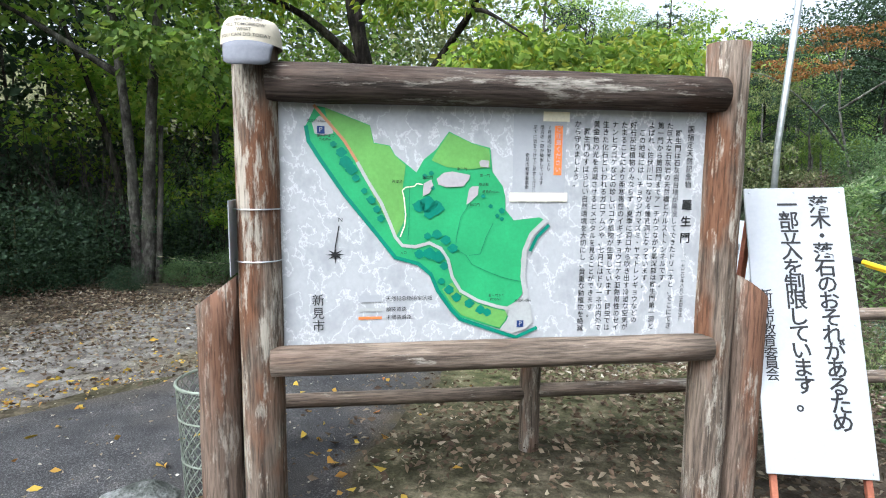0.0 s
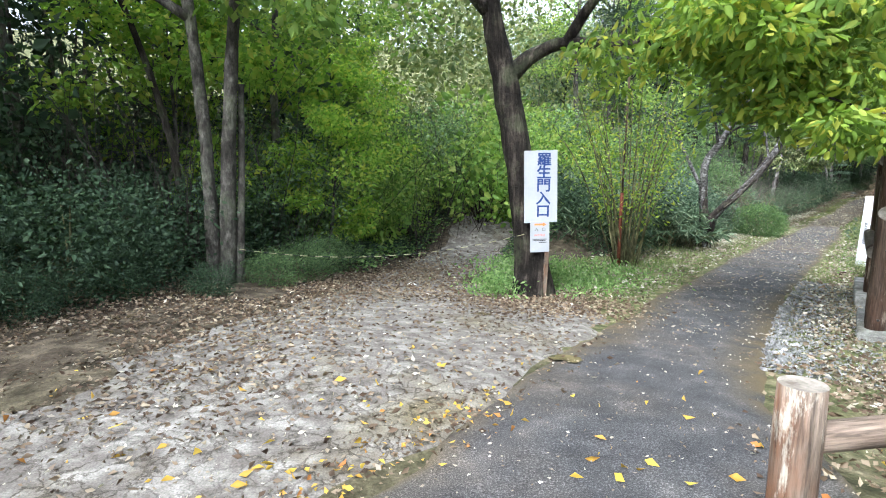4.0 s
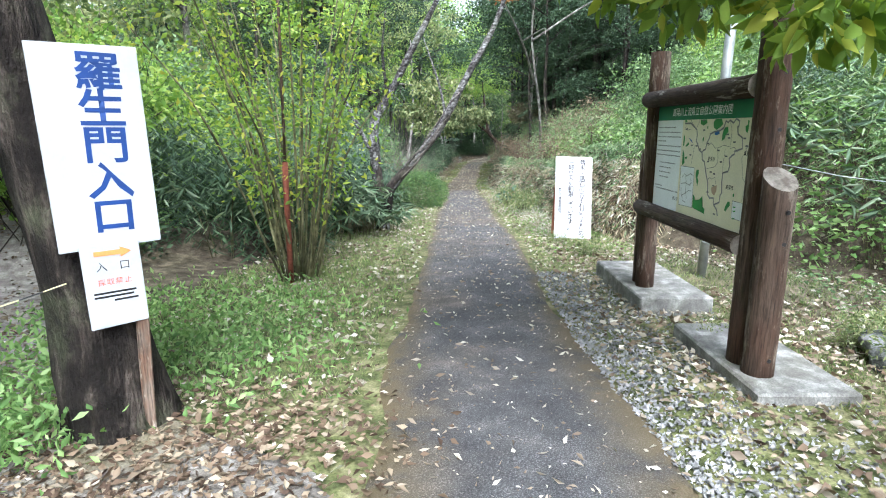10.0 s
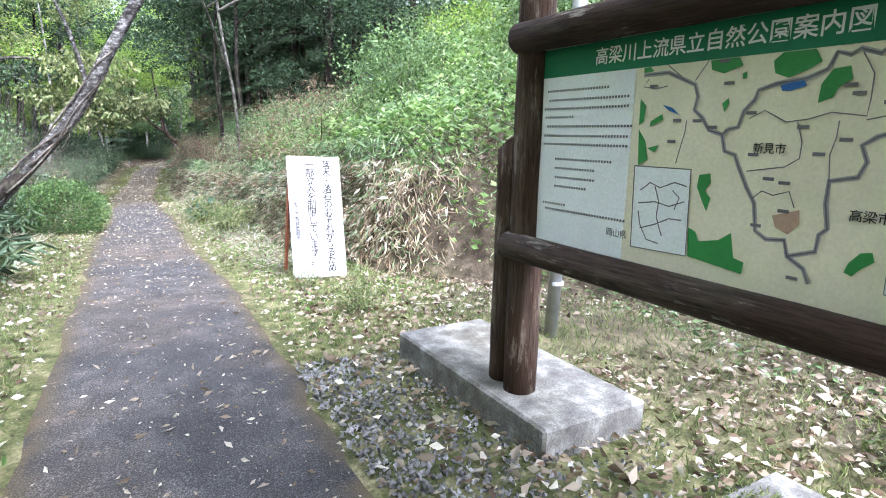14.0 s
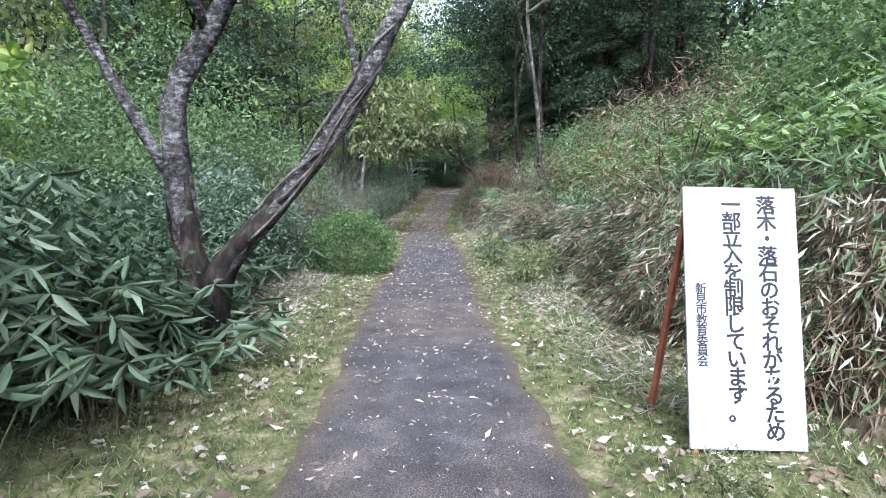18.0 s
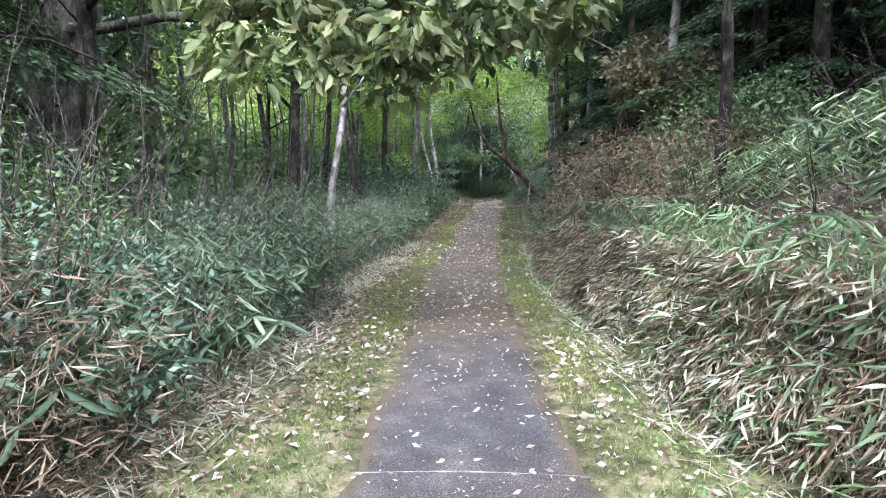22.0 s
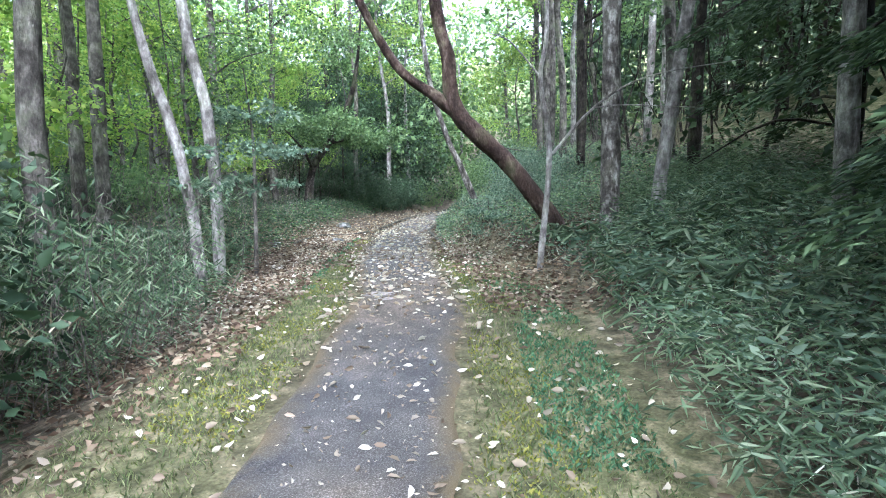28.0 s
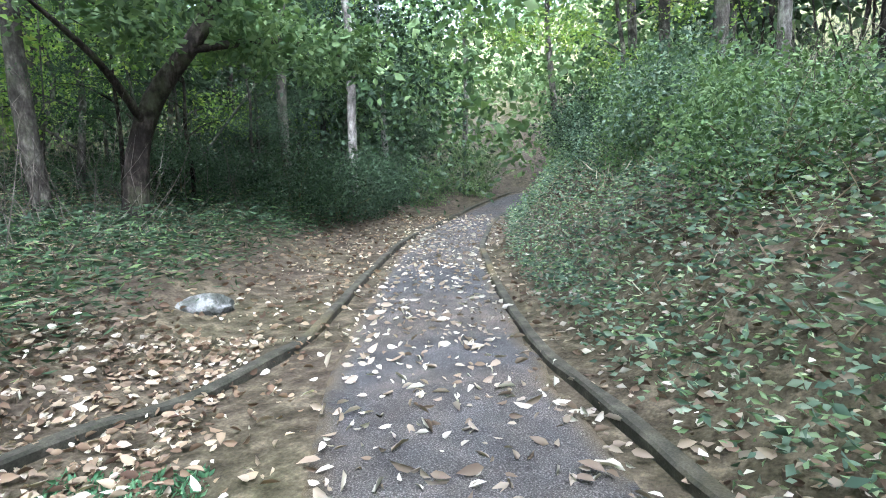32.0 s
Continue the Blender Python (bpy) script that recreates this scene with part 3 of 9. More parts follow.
def bank_foot(u):
    """Metres from the path's middle to the foot of the right-hand bank, and the height of its face."""
    return tab(u, [2, 6, 9, 11, 13, 16, 18, 20, 22, 24, 28, 31, 34, 44, 47, 70], [7, 5.2, 3.4, 2.1, 1.8, 1.85, 1.75, 1.55, 1.4, 1.35, 1.3, 1.25, 1.3, 1.3, 0.75, 0.8])


def bank_high(u):
    return tab(u, [2, 6, 9, 11.5, 13.5, 16, 19, 23, 27, 29.5, 32, 40, 44, 48, 55], [0.1, 0.5, 0.85, 1.0, 1.0, 0.85, 0.78, 0.85, 0.8, 0.5, 0.12, 0.1, 0.3, 0.6, 0.9])


def ground(x, y, fine=True):
    x, y = np.asarray(x, float), np.asarray(y, float)
    u = along(x, y)
    z = tab(u, RUN, FALL)
    n, half = beside(x, y)
    # right-hand bank: a steep face, then the hillside
    foot, high = bank_foot(u), bank_high(u)
    back = tab(u, [2, 7, 13, 20, 26, 30, 36, 45, 60], [0.12, 0.42, 0.5, 0.4, 0.3, 0.22, 0.18, 0.33, 0.4])
    run = tab(u, [8, 11, 28, 33], [1.0, 0.35, 0.35, 1.0])
    z = z + high * step01((n - foot) / run) + np.clip(n - foot - 0.8 * run, 0, 14) * back
    # left side
    lf = tab(u, [2, 7, 10, 14, 20, 24, 30, 40, 45, 50], [7.5, 5.5, 2.2, 1.6, 1.5, 1.4, 1.2, 1.0, 1.2, 1.2])
    lh = tab(u, [2, 7, 10, 14, 20, 24, 30, 40, 45, 50], [0.35, 0.35, 0.2, 0.3, 0.2, -0.15, -0.3, -0.38, 0.05, 0.3])
    lb = tab(u, [2, 10, 20, 26, 36, 44, 55], [0.12, 0.14, 0.1, 0.03, 0.03, 0.10, 0.16])
    z = z + lh * step01((-n - lf) / 1.4) + np.clip(-n - lf - 1, 0, 16) * lb
    v = AXIS[1] * x - AXIS[0] * y
    far = np.clip(np.abs(v) - 17, 0, 110) + np.clip(u - 68, 0, 110) + np.clip(-14 - u, 0, 110)
    z = z + 0.24 * np.clip(far, 0, 110)
    if fine:
        away = np.clip((np.abs(n) - half - 0.2) / 1.5, 0, 1)
        w = 0.05 * np.sin(1.9 * x + 0.7 * y) * np.sin(1.3 * y - 0.4 * x) + 0.025 * np.sin(4.7 * x - 2.1 * y) * np.sin(3.9 * y)
        z = z + w * away
    return z


def gz(x, y):
    return float(ground(np.array([x]), np.array([y]))[0])


def lane_point(u_m, n_m):
    """Ground place at a run along the axis and a distance to the right of the path's middle."""
    mu = along(LX, LY)
    x, y = np.interp(u_m, mu, LX), np.interp(u_m, mu, LY)
    x2, y2 = np.interp(u_m + 0.4, mu, LX), np.interp(u_m + 0.4, mu, LY)
    d = math.hypot(x2 - x, y2 - y) + 1e-9
    return x + (y2 - y) / d * n_m, y - (x2 - x) / d * n_m


# ---- ground sheet, reaching the horizon ----
us = np.concatenate([[-400, -200, -90, -45, -25, -16, -12], np.arange(-9, 62, 0.3), [64, 68, 74, 84, 100, 140, 220, 450]])
vs = np.concatenate([[-400, -200, -100, -55, -34, -24, -19, -16], np.arange(-13.5, 14, 0.3), [15, 17, 20, 26, 36, 55, 100, 200, 400]])
UU, VV = np.meshgrid(us, vs, indexing="ij")
GX, GY = UU * AXIS[0] + VV * AXIS[1], UU * AXIS[1] - VV * AXIS[0]
GZ = ground(GX, GY)
nu, nv = GX.shape
idx = np.arange(nu * nv).reshape(nu, nv)
quads = np.stack([idx[:-1, :-1], idx[1:, :-1], idx[1:, 1:], idx[:-1, 1:]], -1).reshape(-1, 4)
floor_ob = mesh_ob("ground", np.stack([GX, GY, GZ], -1).reshape(-1, 3).tolist(), quads[:, ::-1].tolist(), FLOOR, smooth=True)
tagged(floor_ob, "forest ground of bare soil, turf and leaf litter", "ground", kind="structure")
gn, gh = beside(GX, GY)
gu = along(GX, GY)
turf = np.clip(1.25 - np.abs(np.abs(gn) - gh - 0.5) / tab(gu, [3, 8, 14, 30, 50], [1.6, 1.3, 0.8, 0.7, 0.7]), 0, 1) * tab(gu, [2, 5, 21, 26, 44, 48, 60], [0.2, 1, 1, 0.6, 0.5, 0.1, 0.1])
turf = np.maximum(turf, np.clip((np.abs(gn) - 5) / 4, 0, 0.85))
att = floor_ob.data.attributes.new("turf", "FLOAT", "POINT")
att.data.foreach_set("value", turf.reshape(-1).astype(np.float32))


def sheet(name, left, right, material, rise, label, category, cells=14, ragged=0.05, step=0.2):
    """A paved strip between two edge lines, laid on the ground, with a crumbling edge."""
    L, R = [np.array(p, float) for p in left], [np.array(p, float) for p in right]
    rows = []
    for i in range(len(L) - 1):
        k = max(1, int(max(np.linalg.norm(L[i + 1] - L[i]), np.linalg.norm(R[i + 1] - R[i])) / step))
        rows += [(L[i] + (L[i + 1] - L[i]) * j / k, R[i] + (R[i + 1] - R[i]) * j / k) for j in range(k)]
    rows.append((L[-1], R[-1]))
    verts, edge = [], []
    for i, (a, b) in enumerate(rows):
        d = (b - a) / np.linalg.norm(b - a)
        ja, jb = (ragged * (noise.noise((a[0] * 2.3, a[1] * 2.3, s)) + 0.6 * noise.noise((a[0] * 7, a[1] * 7, s))) for s in (1.5, 9.5))
        for j in range(cells + 1):
            f = j / cells
            p = (a + d * ja) * (1 - f) + (b + d * jb) * f
            crown = rise + 0.012 * (1 - (2 * f - 1) ** 2) - (0.03 if j in (0, cells) else 0)
            verts.append((p[0], p[1], float(ground(p[0], p[1], False)) + crown))
            edge.append(max(float(tab(along(p[0], p[1]), [22, 25, 35, 39], [0, 0.5, 0.5, 0])), 1 - min(f, 1 - f) * np.linalg.norm(b - a) / float(tab(along(p[0], p[1]), [3, 4.2, 6, 8, 22, 25, 34, 40], [0.14, 0.42, 0.38, 0.14, 0.14, 0.30, 0.30, 0.14]))))
    c = cells + 1
    faces = [(i * c + j, i * c + j + 1, (i + 1) * c + j + 1, (i + 1) * c + j) for i in range(len(rows) - 1) for j in range(cells)]
    ob = mesh_ob(name, verts, faces, material, smooth=True)
    e = ob.data.attributes.new("edge", "FLOAT", "POINT")
    e.data.foreach_set("value", np.array(edge, np.float32))
    return tagged(ob, label, category, kind="structure")


def lane_edges(widen=0.0, first=0, last=None):
    left, right = [], []
    n = len(LX)
    for i in range(n):
        a, b = max(i - 1, 0), min(i + 1, n - 1)
        dx, dy = LX[b] - LX[a], LY[b] - LY[a]
        d = math.hypot(dx, dy)
        h = LW[i] / 2 + widen
        left.append((LX[i] - dy / d * h, LY[i] + dx / d * h))
        right.append((LX[i] + dy / d * h, LY[i] - dx / d * h))
    return left[first:last], right[first:last]


pl, pr = lane_edges()
sheet("road", [(-14, -9), (-13, -2), (-5.5, 0.9), (-3.03, 2.67), (-2.45, 3.03), (-1.88, 3.59)] + pl,
      [(7, -9), (6, -2), (2.6, 1.2), (-0.35, 1.75), (-0.3, 2.5), (-0.1, 3.4)] + pr, ASPHALT, 0.016,
      "narrow dark asphalt footpath with mossy edges and fallen leaves", "path", 16, 0.06)
sheet("concrete_track", [(-13, -1), (-9, 2.2), (-5.2, 3.9), (-3.45, 5.3), (-3.05, 6.5), (-2.55, 8.2), (-1.75, 10.4), (-1.05, 12.4), (0.5, 16.2), (2.4, 19.5), (4, 24)],
      [(-12.5, -2.2), (-5.4, 0.95), (-3.0, 2.70), (-1.6, 3.85), (-0.88, 5.05), (-0.24, 6.05), (0.12, 6.72), (-0.25, 7.2), (-0.45, 9.2), (0.2, 11.6), (1.8, 15.9), (3.6, 19.2), (5.2, 23.6)],
      CONCRETE, 0.022, "pale broken concrete track strewn with brown leaves", "track", 18, 0.12)
tagged(mesh_ob("pavement_joint", *tube_data([(10.72, 18.97, gz(10.72, 18.97) + 0.012), (11.1, 18.65, gz(11.1, 18.65) + 0.027), (11.52, 18.28, gz(11.52, 18.28) + 0.012)], [0.009, 0.007, 0.009], 5), GRAVEL),
       "pale dusty construction joint across the asphalt", "joint", kind="structure")

# ---- trees and shrubs ----
def tree(name, label, trunk, radii, bark, branches=(), crown=(), leaf=None, size=0.09, per=60, spray=0.35, wide=False, width=0.55, flat=0.6, seed=0, group="", sides=12, droop=0.1):
    """trunk: a line of places; branches: (line, radii); crown: (centre, radii, clumps). Parts: trunk, each branch, crown."""
    root = thing(name, label, "tree", group, at=trunk[0])
    inv = Vector(trunk[0])
    loc = lambda p: tuple(Vector(p) - inv)
    t0 = [loc(p) for p in trunk]
    t0[0] = (t0[0][0], t0[0][1], t0[0][2] - 0.15)
    limb("trunk", t0, radii, bark, root, sides, 6, 0.13, seed)
    for i, (line, rr) in enumerate(branches):
        limb("branch", [loc(p) for p in line], rr, bark, root, 7, 5, 0.12, seed + i + 1)
    spots = []
    for c, r, k in crown:
        spots.append(clumps(loc(c), r, k))
    if spots:
        spots = np.concatenate(spots)
        p, a = sprays(spots, spray, len(spots) * per, flat)
        leaves("crown", p, a, size * (0.6 + 0.8 * rng.random(len(p))), leaf, root, width, 0.4, wide, droop)
    return root


def forest_tree(name, label, height, bark, leaf, low, spread, clump_n, seed, lean=0.0, size=0.085, per=38):
    """A wood tree that stands at the origin: bent stem, forked limbs, an open crown from low to the top."""
    r = random.Random(seed)
    pts, x, y = [], 0.0, 0.0
    for i in range(6):
        pts.append((x, y, height * 0.92 * i / 5))
        x += r.uniform(-0.16, 0.16) + lean * height * 0.1
        y += r.uniform(-0.16, 0.16)
    r0 = 0.0065 * height + 0.02
    root = thing(name, label, "tree", "forest trees")
    pts[0] = (0, 0, -0.3)
    limb("trunk", pts, [r0 * 1.25, r0, r0 * 0.85, r0 * 0.65, r0 * 0.45, r0 * 0.15], bark, root, 8, 4, 0.12, seed)
    spots = []
    for i in range(9):
        z = low + (height * 0.95 - low) * (i / 8) ** 0.9
        k = min(4, max(0, int(z / (height * 0.92) * 5)))
        b = Vector(pts[k]).lerp(Vector(pts[k + 1]), min(1, z / (height * 0.92) * 5 - k))
        w = r.uniform(0, 6.283) + i * 2.4
        L = spread * (1.0 - 0.45 * abs(i / 8 - 0.45)) * r.uniform(0.6, 1.1)
        tip = b + Vector((math.cos(w) * L, math.sin(w) * L, L * r.uniform(0.15, 0.55)))
        mid = b.lerp(tip, 0.5) + Vector((0, 0, L * 0.12))
        limb("branch", [b, mid, tip], [r0 * 0.42, r0 * 0.26, r0 * 0.08], bark, root, 5, 3, 0.1, seed + i)
        spots.append(clumps(tip, (L * 0.55, L * 0.55, L * 0.33), clump_n))
        spots.append(clumps(mid, (L * 0.45, L * 0.45, L * 0.25), clump_n // 2))
    spots = np.concatenate(spots)
    p, a = sprays(spots, 0.42, len(spots) * per, 0.5)
    leaves("crown", p, a, size * (0.6 + 0.8 * rng.random(len(p))), leaf, root, 0.6, 0.4, False, 0.15)
    return root


def conifer(label, height, seed):
    """A dark conifer at the origin: straight trunk, dead twigs low down, tiers of long limbs with flat drooping sprays."""
    r = random.Random(seed)
    root = thing("conifer", label, "tree", "conifers")
    limb("trunk", [(0, 0, -0.3), (0.03, 0, height * 0.3), (0.0, 0.04, height * 0.65), (0, 0, height)], [0.12, 0.10, 0.07, 0.02], BARK_DARK, root, 9, 4, 0.12, seed)
    P, A, S = [], [], []
    for i in range(46):
        f = i / 45
        z = 0.5 + (height - 0.7) * f ** 1.15
        L = (2.3 * (1 - f) ** 0.75 + 0.25) * r.uniform(0.7, 1.1) * (0.75 if z < 1.3 else 1.0)
        w = i * 2.4 + r.uniform(-0.4, 0.4)
        c, q = math.cos(w), math.sin(w)
        tip = (c * L, q * L, z - 0.22 * L)
        mid = (c * L * 0.5, q * L * 0.5, z + 0.06 * L)
        if i % 2 == 0:
            limb("branch", [(0, 0, z), mid, tip], [0.022, 0.015, 0.005], BARK_DARK, root, 5, 3, 0.1, seed + i)
        if z < 1.0 and i % 3:
            continue
        for k in range(int(26 * L) + 6):
            g = r.uniform(0.22, 1.0) ** 0.8
            side = r.uniform(-1, 1) * 0.34 * L * (1.15 - g)
            b = (c * L * g - q * side, q * L * g + c * side, z + 0.06 * L * math.sin(math.pi * g) - 0.22 * L * g * g - abs(side) * 0.25)
            for _ in range(11):
                e = r.uniform(-1.1, 1.1)
                P.append((b[0] + r.gauss(0, 0.05), b[1] + r.gauss(0, 0.05), b[2] + r.gauss(0, 0.03)))
                A.append((c * math.cos(e) - q * math.sin(e), q * math.cos(e) + c * math.sin(e), r.uniform(-0.5, 0.1)))
                S.append(r.uniform(0.05, 0.11))
    leaves("crown", P, A, S, LEAF_CONIFER, root, 0.26, 0.3, False, 0.25)
    return root


def bush(name, label, radii, leaf, count, size, seed, width=0.55, wide=False, stems=7, bark=STEM, group="", flat=0.8, hollow=0.45, loose=1.0):
    r = random.Random(seed)
    root = thing(name, label, "shrub", group)
    rx, ry, rz = radii
    tips = clumps((0, 0, rz * 0.95), (rx, ry, rz), max(12, count // 45), hollow)
    tips[:, 2] = np.abs(tips[:, 2])
    for i in range(stems):
        t = tips[r.randrange(len(tips))]
        limb("stem", [(r.uniform(-0.1, 0.1), r.uniform(-0.1, 0.1), -0.1), (t[0] * 0.4, t[1] * 0.4, t[2] * 0.55), tuple(t)], [0.016, 0.011, 0.004], bark, root, 5, 3, 0.1, seed + i)
    p, a = sprays(tips, (0.2 * (rx + ry) / 2 + 0.12) * loose, count, flat)
    p[:, 2] = np.maximum(p[:, 2], 0.02)
    leaves("foliage", p, a, size * (0.6 + 0.8 * rng.random(count)), leaf, root, width, 0.4, wide, 0.1)
    return root


def stuff(name, label, category, pos, aim, size, material, width=0.12, bend=0.3, wide=False, droop=0.0):
    return tagged(leaves(name, pos, aim, size, material, None, width, bend, wide, droop), label, category, kind="stuff")


def region(count, u0, u1, n0, n1, jitter=0.0):
    """Random places beside the path, from run u0 to u1 and n0 to n1 metres to its right."""
    u = rng.uniform(u0, u1, count)
    n = n0 + (n1 - n0) * rng.random(count)
    mu = along(LX, LY)
    x, y = np.interp(u, mu, LX), np.interp(u, mu, LY)
    x2, y2 = np.interp(u + 0.4, mu, LX), np.interp(u + 0.4, mu, LY)
    d = np.hypot(x2 - x, y2 - y) + 1e-9
    dx, dy = np.where(d > 1e-6, (x2 - x) / d, AXIS[0]), np.where(d > 1e-6, (y2 - y) / d, AXIS[1])
    return x + dy * n, y - dx * n, u, n


def thicket(name, label, u0, u1, n0, n1, count, high, size, material, width=0.13, low=0.0, droop=0.25, wide=False, mask=None, power=0.7):
    """Bamboo grass or undergrowth: leaves at all heights over the ground."""
    x, y, u, n = region(count, u0, u1, n0, n1)
    if mask is not None:
        k = mask(x, y, u, n)
        x, y, u, n = x[k], y[k], u[k], n[k]
    h = np.array([noise.noise((a * 0.55, b * 0.55, 3.1)) for a, b in zip(x, y)])
    top = high * (0.75 + 0.6 * h)
    z = ground(x, y) + low + np.clip(top, 0.05, None) * rng.random(len(x)) ** power
    a = unit(len(x))
    a[:, 2] = np.abs(a[:, 2]) * 0.5 - 0.05
    return stuff(name, label, "undergrowth", np.stack([x, y, z], -1), a, size * (0.6 + 0.8 * rng.random(len(x))), material, width, 0.4, wide, droop)


def stalks(name, label, u0, u1, n0, n1, count, high, material, width=0.02, lean=0.35, low=0.0, mask=None, category="undergrowth", up=1.0):
    x, y, u, n = region(count, u0, u1, n0, n1)
    if mask is not None:
        k = mask(x, y, u, n)
        x, y, u, n = x[k], y[k], u[k], n[k]
    a = unit(len(x)) * lean
    a[:, 2] = up
    z = ground(x, y) + low
    return stuff(name, label, category, np.stack([x, y, z], -1), a, high * (0.5 + 0.9 * rng.random(len(x))), material, width, 0.8)


def twigs(name, label, u0, u1, n0, n1, count, high, radius, material, lean=0.35, low=0.0, category="undergrowth", mask=None):
    """Thin bent stems without leaves, too many to count."""
    x, y, u, n = region(count, u0, u1, n0, n1)
    if mask is not None:
        k = mask(x, y, u, n)
        x, y = x[k], y[k]
    c = len(x)
    h = high * (0.45 + 0.75 * rng.random(c))
    tilt = rng.normal(size=(c, 2)) * lean * h[:, None]
    bow = rng.normal(size=(c, 2)) * 0.10 * h[:, None]
    base = np.stack([x, y, ground(x, y) + low - 0.05], -1)
    V = np.empty((c, 4, 3, 3))
    for i, f in enumerate((0.0, 0.35, 0.7, 1.0)):
        w = math.sin(math.pi * f)
        mid = base + np.stack([tilt[:, 0] * f + bow[:, 0] * w, tilt[:, 1] * f + bow[:, 1] * w, h * f], -1)
        r = radius * (0.5 + rng.random(c)) * (1 - 0.75 * f) if i == 0 else r0 * (1 - 0.75 * f)
        if i == 0:
            r0 = r
        for k in range(3):
            q = 2.0944 * k
            V[:, i, k] = mid + np.stack([np.cos(q) * r, np.sin(q) * r, 0 * r], -1)
    tri = []
    for i in range(3):
        for k in range(3):
            a, b = i * 3 + k, i * 3 + (k + 1) % 3
            tri += [(a, b, b + 3), (a, b + 3, a + 3)]
    F = (np.arange(c)[:, None, None] * 12 + np.array(tri)[None]).reshape(-1, 3)
    return tagged(mesh_ob(name, V.reshape(-1, 3).tolist(), F.tolist(), material), label, category, kind="stuff")

# ---- named trees along the walk ----
tree("entrance_tree", "dark-barked leaning tree with a forked trunk and overhanging light green leaves", [(-0.43, 7.76, -0.36), (-0.5, 7.78, 0.3), (-0.63, 7.8, 1.21), (-0.78, 7.84, 2.0), (-0.95, 7.86, 2.75), (-1.2, 7.9, 4.2), (-1.3, 8.1, 6.0)],
     [0.27, 0.175, 0.15, 0.155, 0.115, 0.08, 0.03], BARK_FURROW,
     [([(-0.74, 7.83, 2.15), (-0.5, 7.78, 2.36), (-0.2, 7.6, 2.45), (0.35, 7.2, 2.38), (0.9, 6.7, 2.45), (1.7, 6.0, 2.5)], [0.10, 0.085, 0.06, 0.045, 0.03, 0.012]),
      ([(-0.2, 7.6, 2.45), (0.0, 7.4, 2.8), (0.4, 6.9, 3.3), (0.6, 6.2, 3.7)], [0.06, 0.05, 0.04, 0.015]),
      ([(0.35, 7.2, 2.38), (1.1, 7.4, 2.7), (2.1, 7.5, 2.8), (3.0, 7.2, 2.7)], [0.04, 0.03, 0.02, 0.008]),
      ([(-0.95, 7.86, 2.75), (-1.7, 7.6, 3.4), (-2.6, 7.2, 3.7)], [0.07, 0.05, 0.015]),
      ([(-1.1, 7.88, 3.6), (-0.5, 8.6, 4.6), (0.4, 9.2, 5.2)], [0.06, 0.04, 0.012]),
      ([(0.4, 6.9, 3.3), (0.5, 5.9, 3.0), (0.8, 5.2, 2.6)], [0.03, 0.02, 0.006]), ([(0.35, 7.2, 2.38), (0.9, 6.7, 2.2), (1.3, 6.2, 1.9), (1.55, 5.7, 1.65), (1.8, 5.3, 1.5)], [0.03, 0.02, 0.014, 0.009, 0.004]), ([(1.3, 6.2, 1.9), (1.9, 6.3, 2.0), (2.4, 6.3, 2.0)], [0.012, 0.008, 0.004])],
     [((1.3, 6.4, 2.45), (1.3, 0.9, 0.45), 60), ((2.6, 7.1, 2.65), (1.0, 0.9, 0.5), 45), ((0.1, 6.9, 3.6), (1.2, 1.0, 0.6), 34), ((0.9, 5.5, 2.35), (0.8, 0.5, 0.35), 26),
      ((-2.4, 7.3, 3.9), (1.2, 1.0, 0.8), 45), ((-1.0, 8.4, 5.4), (1.8, 1.6, 1.0), 50), ((0.2, 9.2, 5.0), (1.2, 1.0, 0.7), 26), ((1.5, 7.2, 2.9), (0.9, 0.7, 0.3), 16), ((1.0, 5.9, 2.15), (0.9, 0.5, 0.3), 34), ((2.1, 6.9, 2.5), (0.8, 0.7, 0.4), 30), ((1.5, 5.75, 1.62), (0.55, 0.5, 0.26), 26), ((1.15, 6.2, 1.85), (0.6, 0.45, 0.3), 26), ((1.9, 6.4, 2.0), (0.7, 0.6, 0.4), 34), ((1.75, 5.3, 1.5), (0.3, 0.25, 0.16), 8), ((0.3, 7.0, 2.2), (0.6, 0.5, 0.3), 16)],
     LEAF_OVER, 0.098, 34, 0.24, True, 0.48, 0.5, 3, droop=0.6)
tree("twin_trunk_tree", "grey rough-barked tree with two trunks and a vine", [(-3.94, 7.46, -0.1), (-3.93, 7.46, 0.8), (-3.97, 7.46, 2.0), (-4.1, 7.5, 3.4), (-4.4, 7.7, 6.0)], [0.085, 0.068, 0.06, 0.052, 0.03], BARK_GREY,
     [([(-3.80, 7.44, -0.1), (-3.72, 7.44, 1.2), (-3.60, 7.42, 2.4), (-3.4, 7.4, 4.0), (-3.2, 7.4, 6.0)], [0.085, 0.07, 0.062, 0.05, 0.02]),
      ([(-3.70, 7.50, -0.1), (-3.62, 7.5, 0.9), (-3.58, 7.55, 2.0)], [0.05, 0.04, 0.03]), ([(-4.0, 7.46, 2.6), (-4.9, 7.2, 3.2), (-5.6, 7.0, 3.6)], [0.05, 0.03, 0.01])],
     [((-4.4, 7.6, 4.8), (1.9, 1.6, 1.6), 90), ((-3.2, 7.2, 4.4), (1.4, 1.2, 1.0), 50), ((-5.4, 7.0, 3.6), (1.0, 0.9, 0.6), 30), ((-3.0, 6.9, 2.9), (0.8, 0.6, 0.4), 18)], LEAF_LIGHT, 0.12, 42, 0.3, False, 0.55, 0.5, 5, droop=0.4)
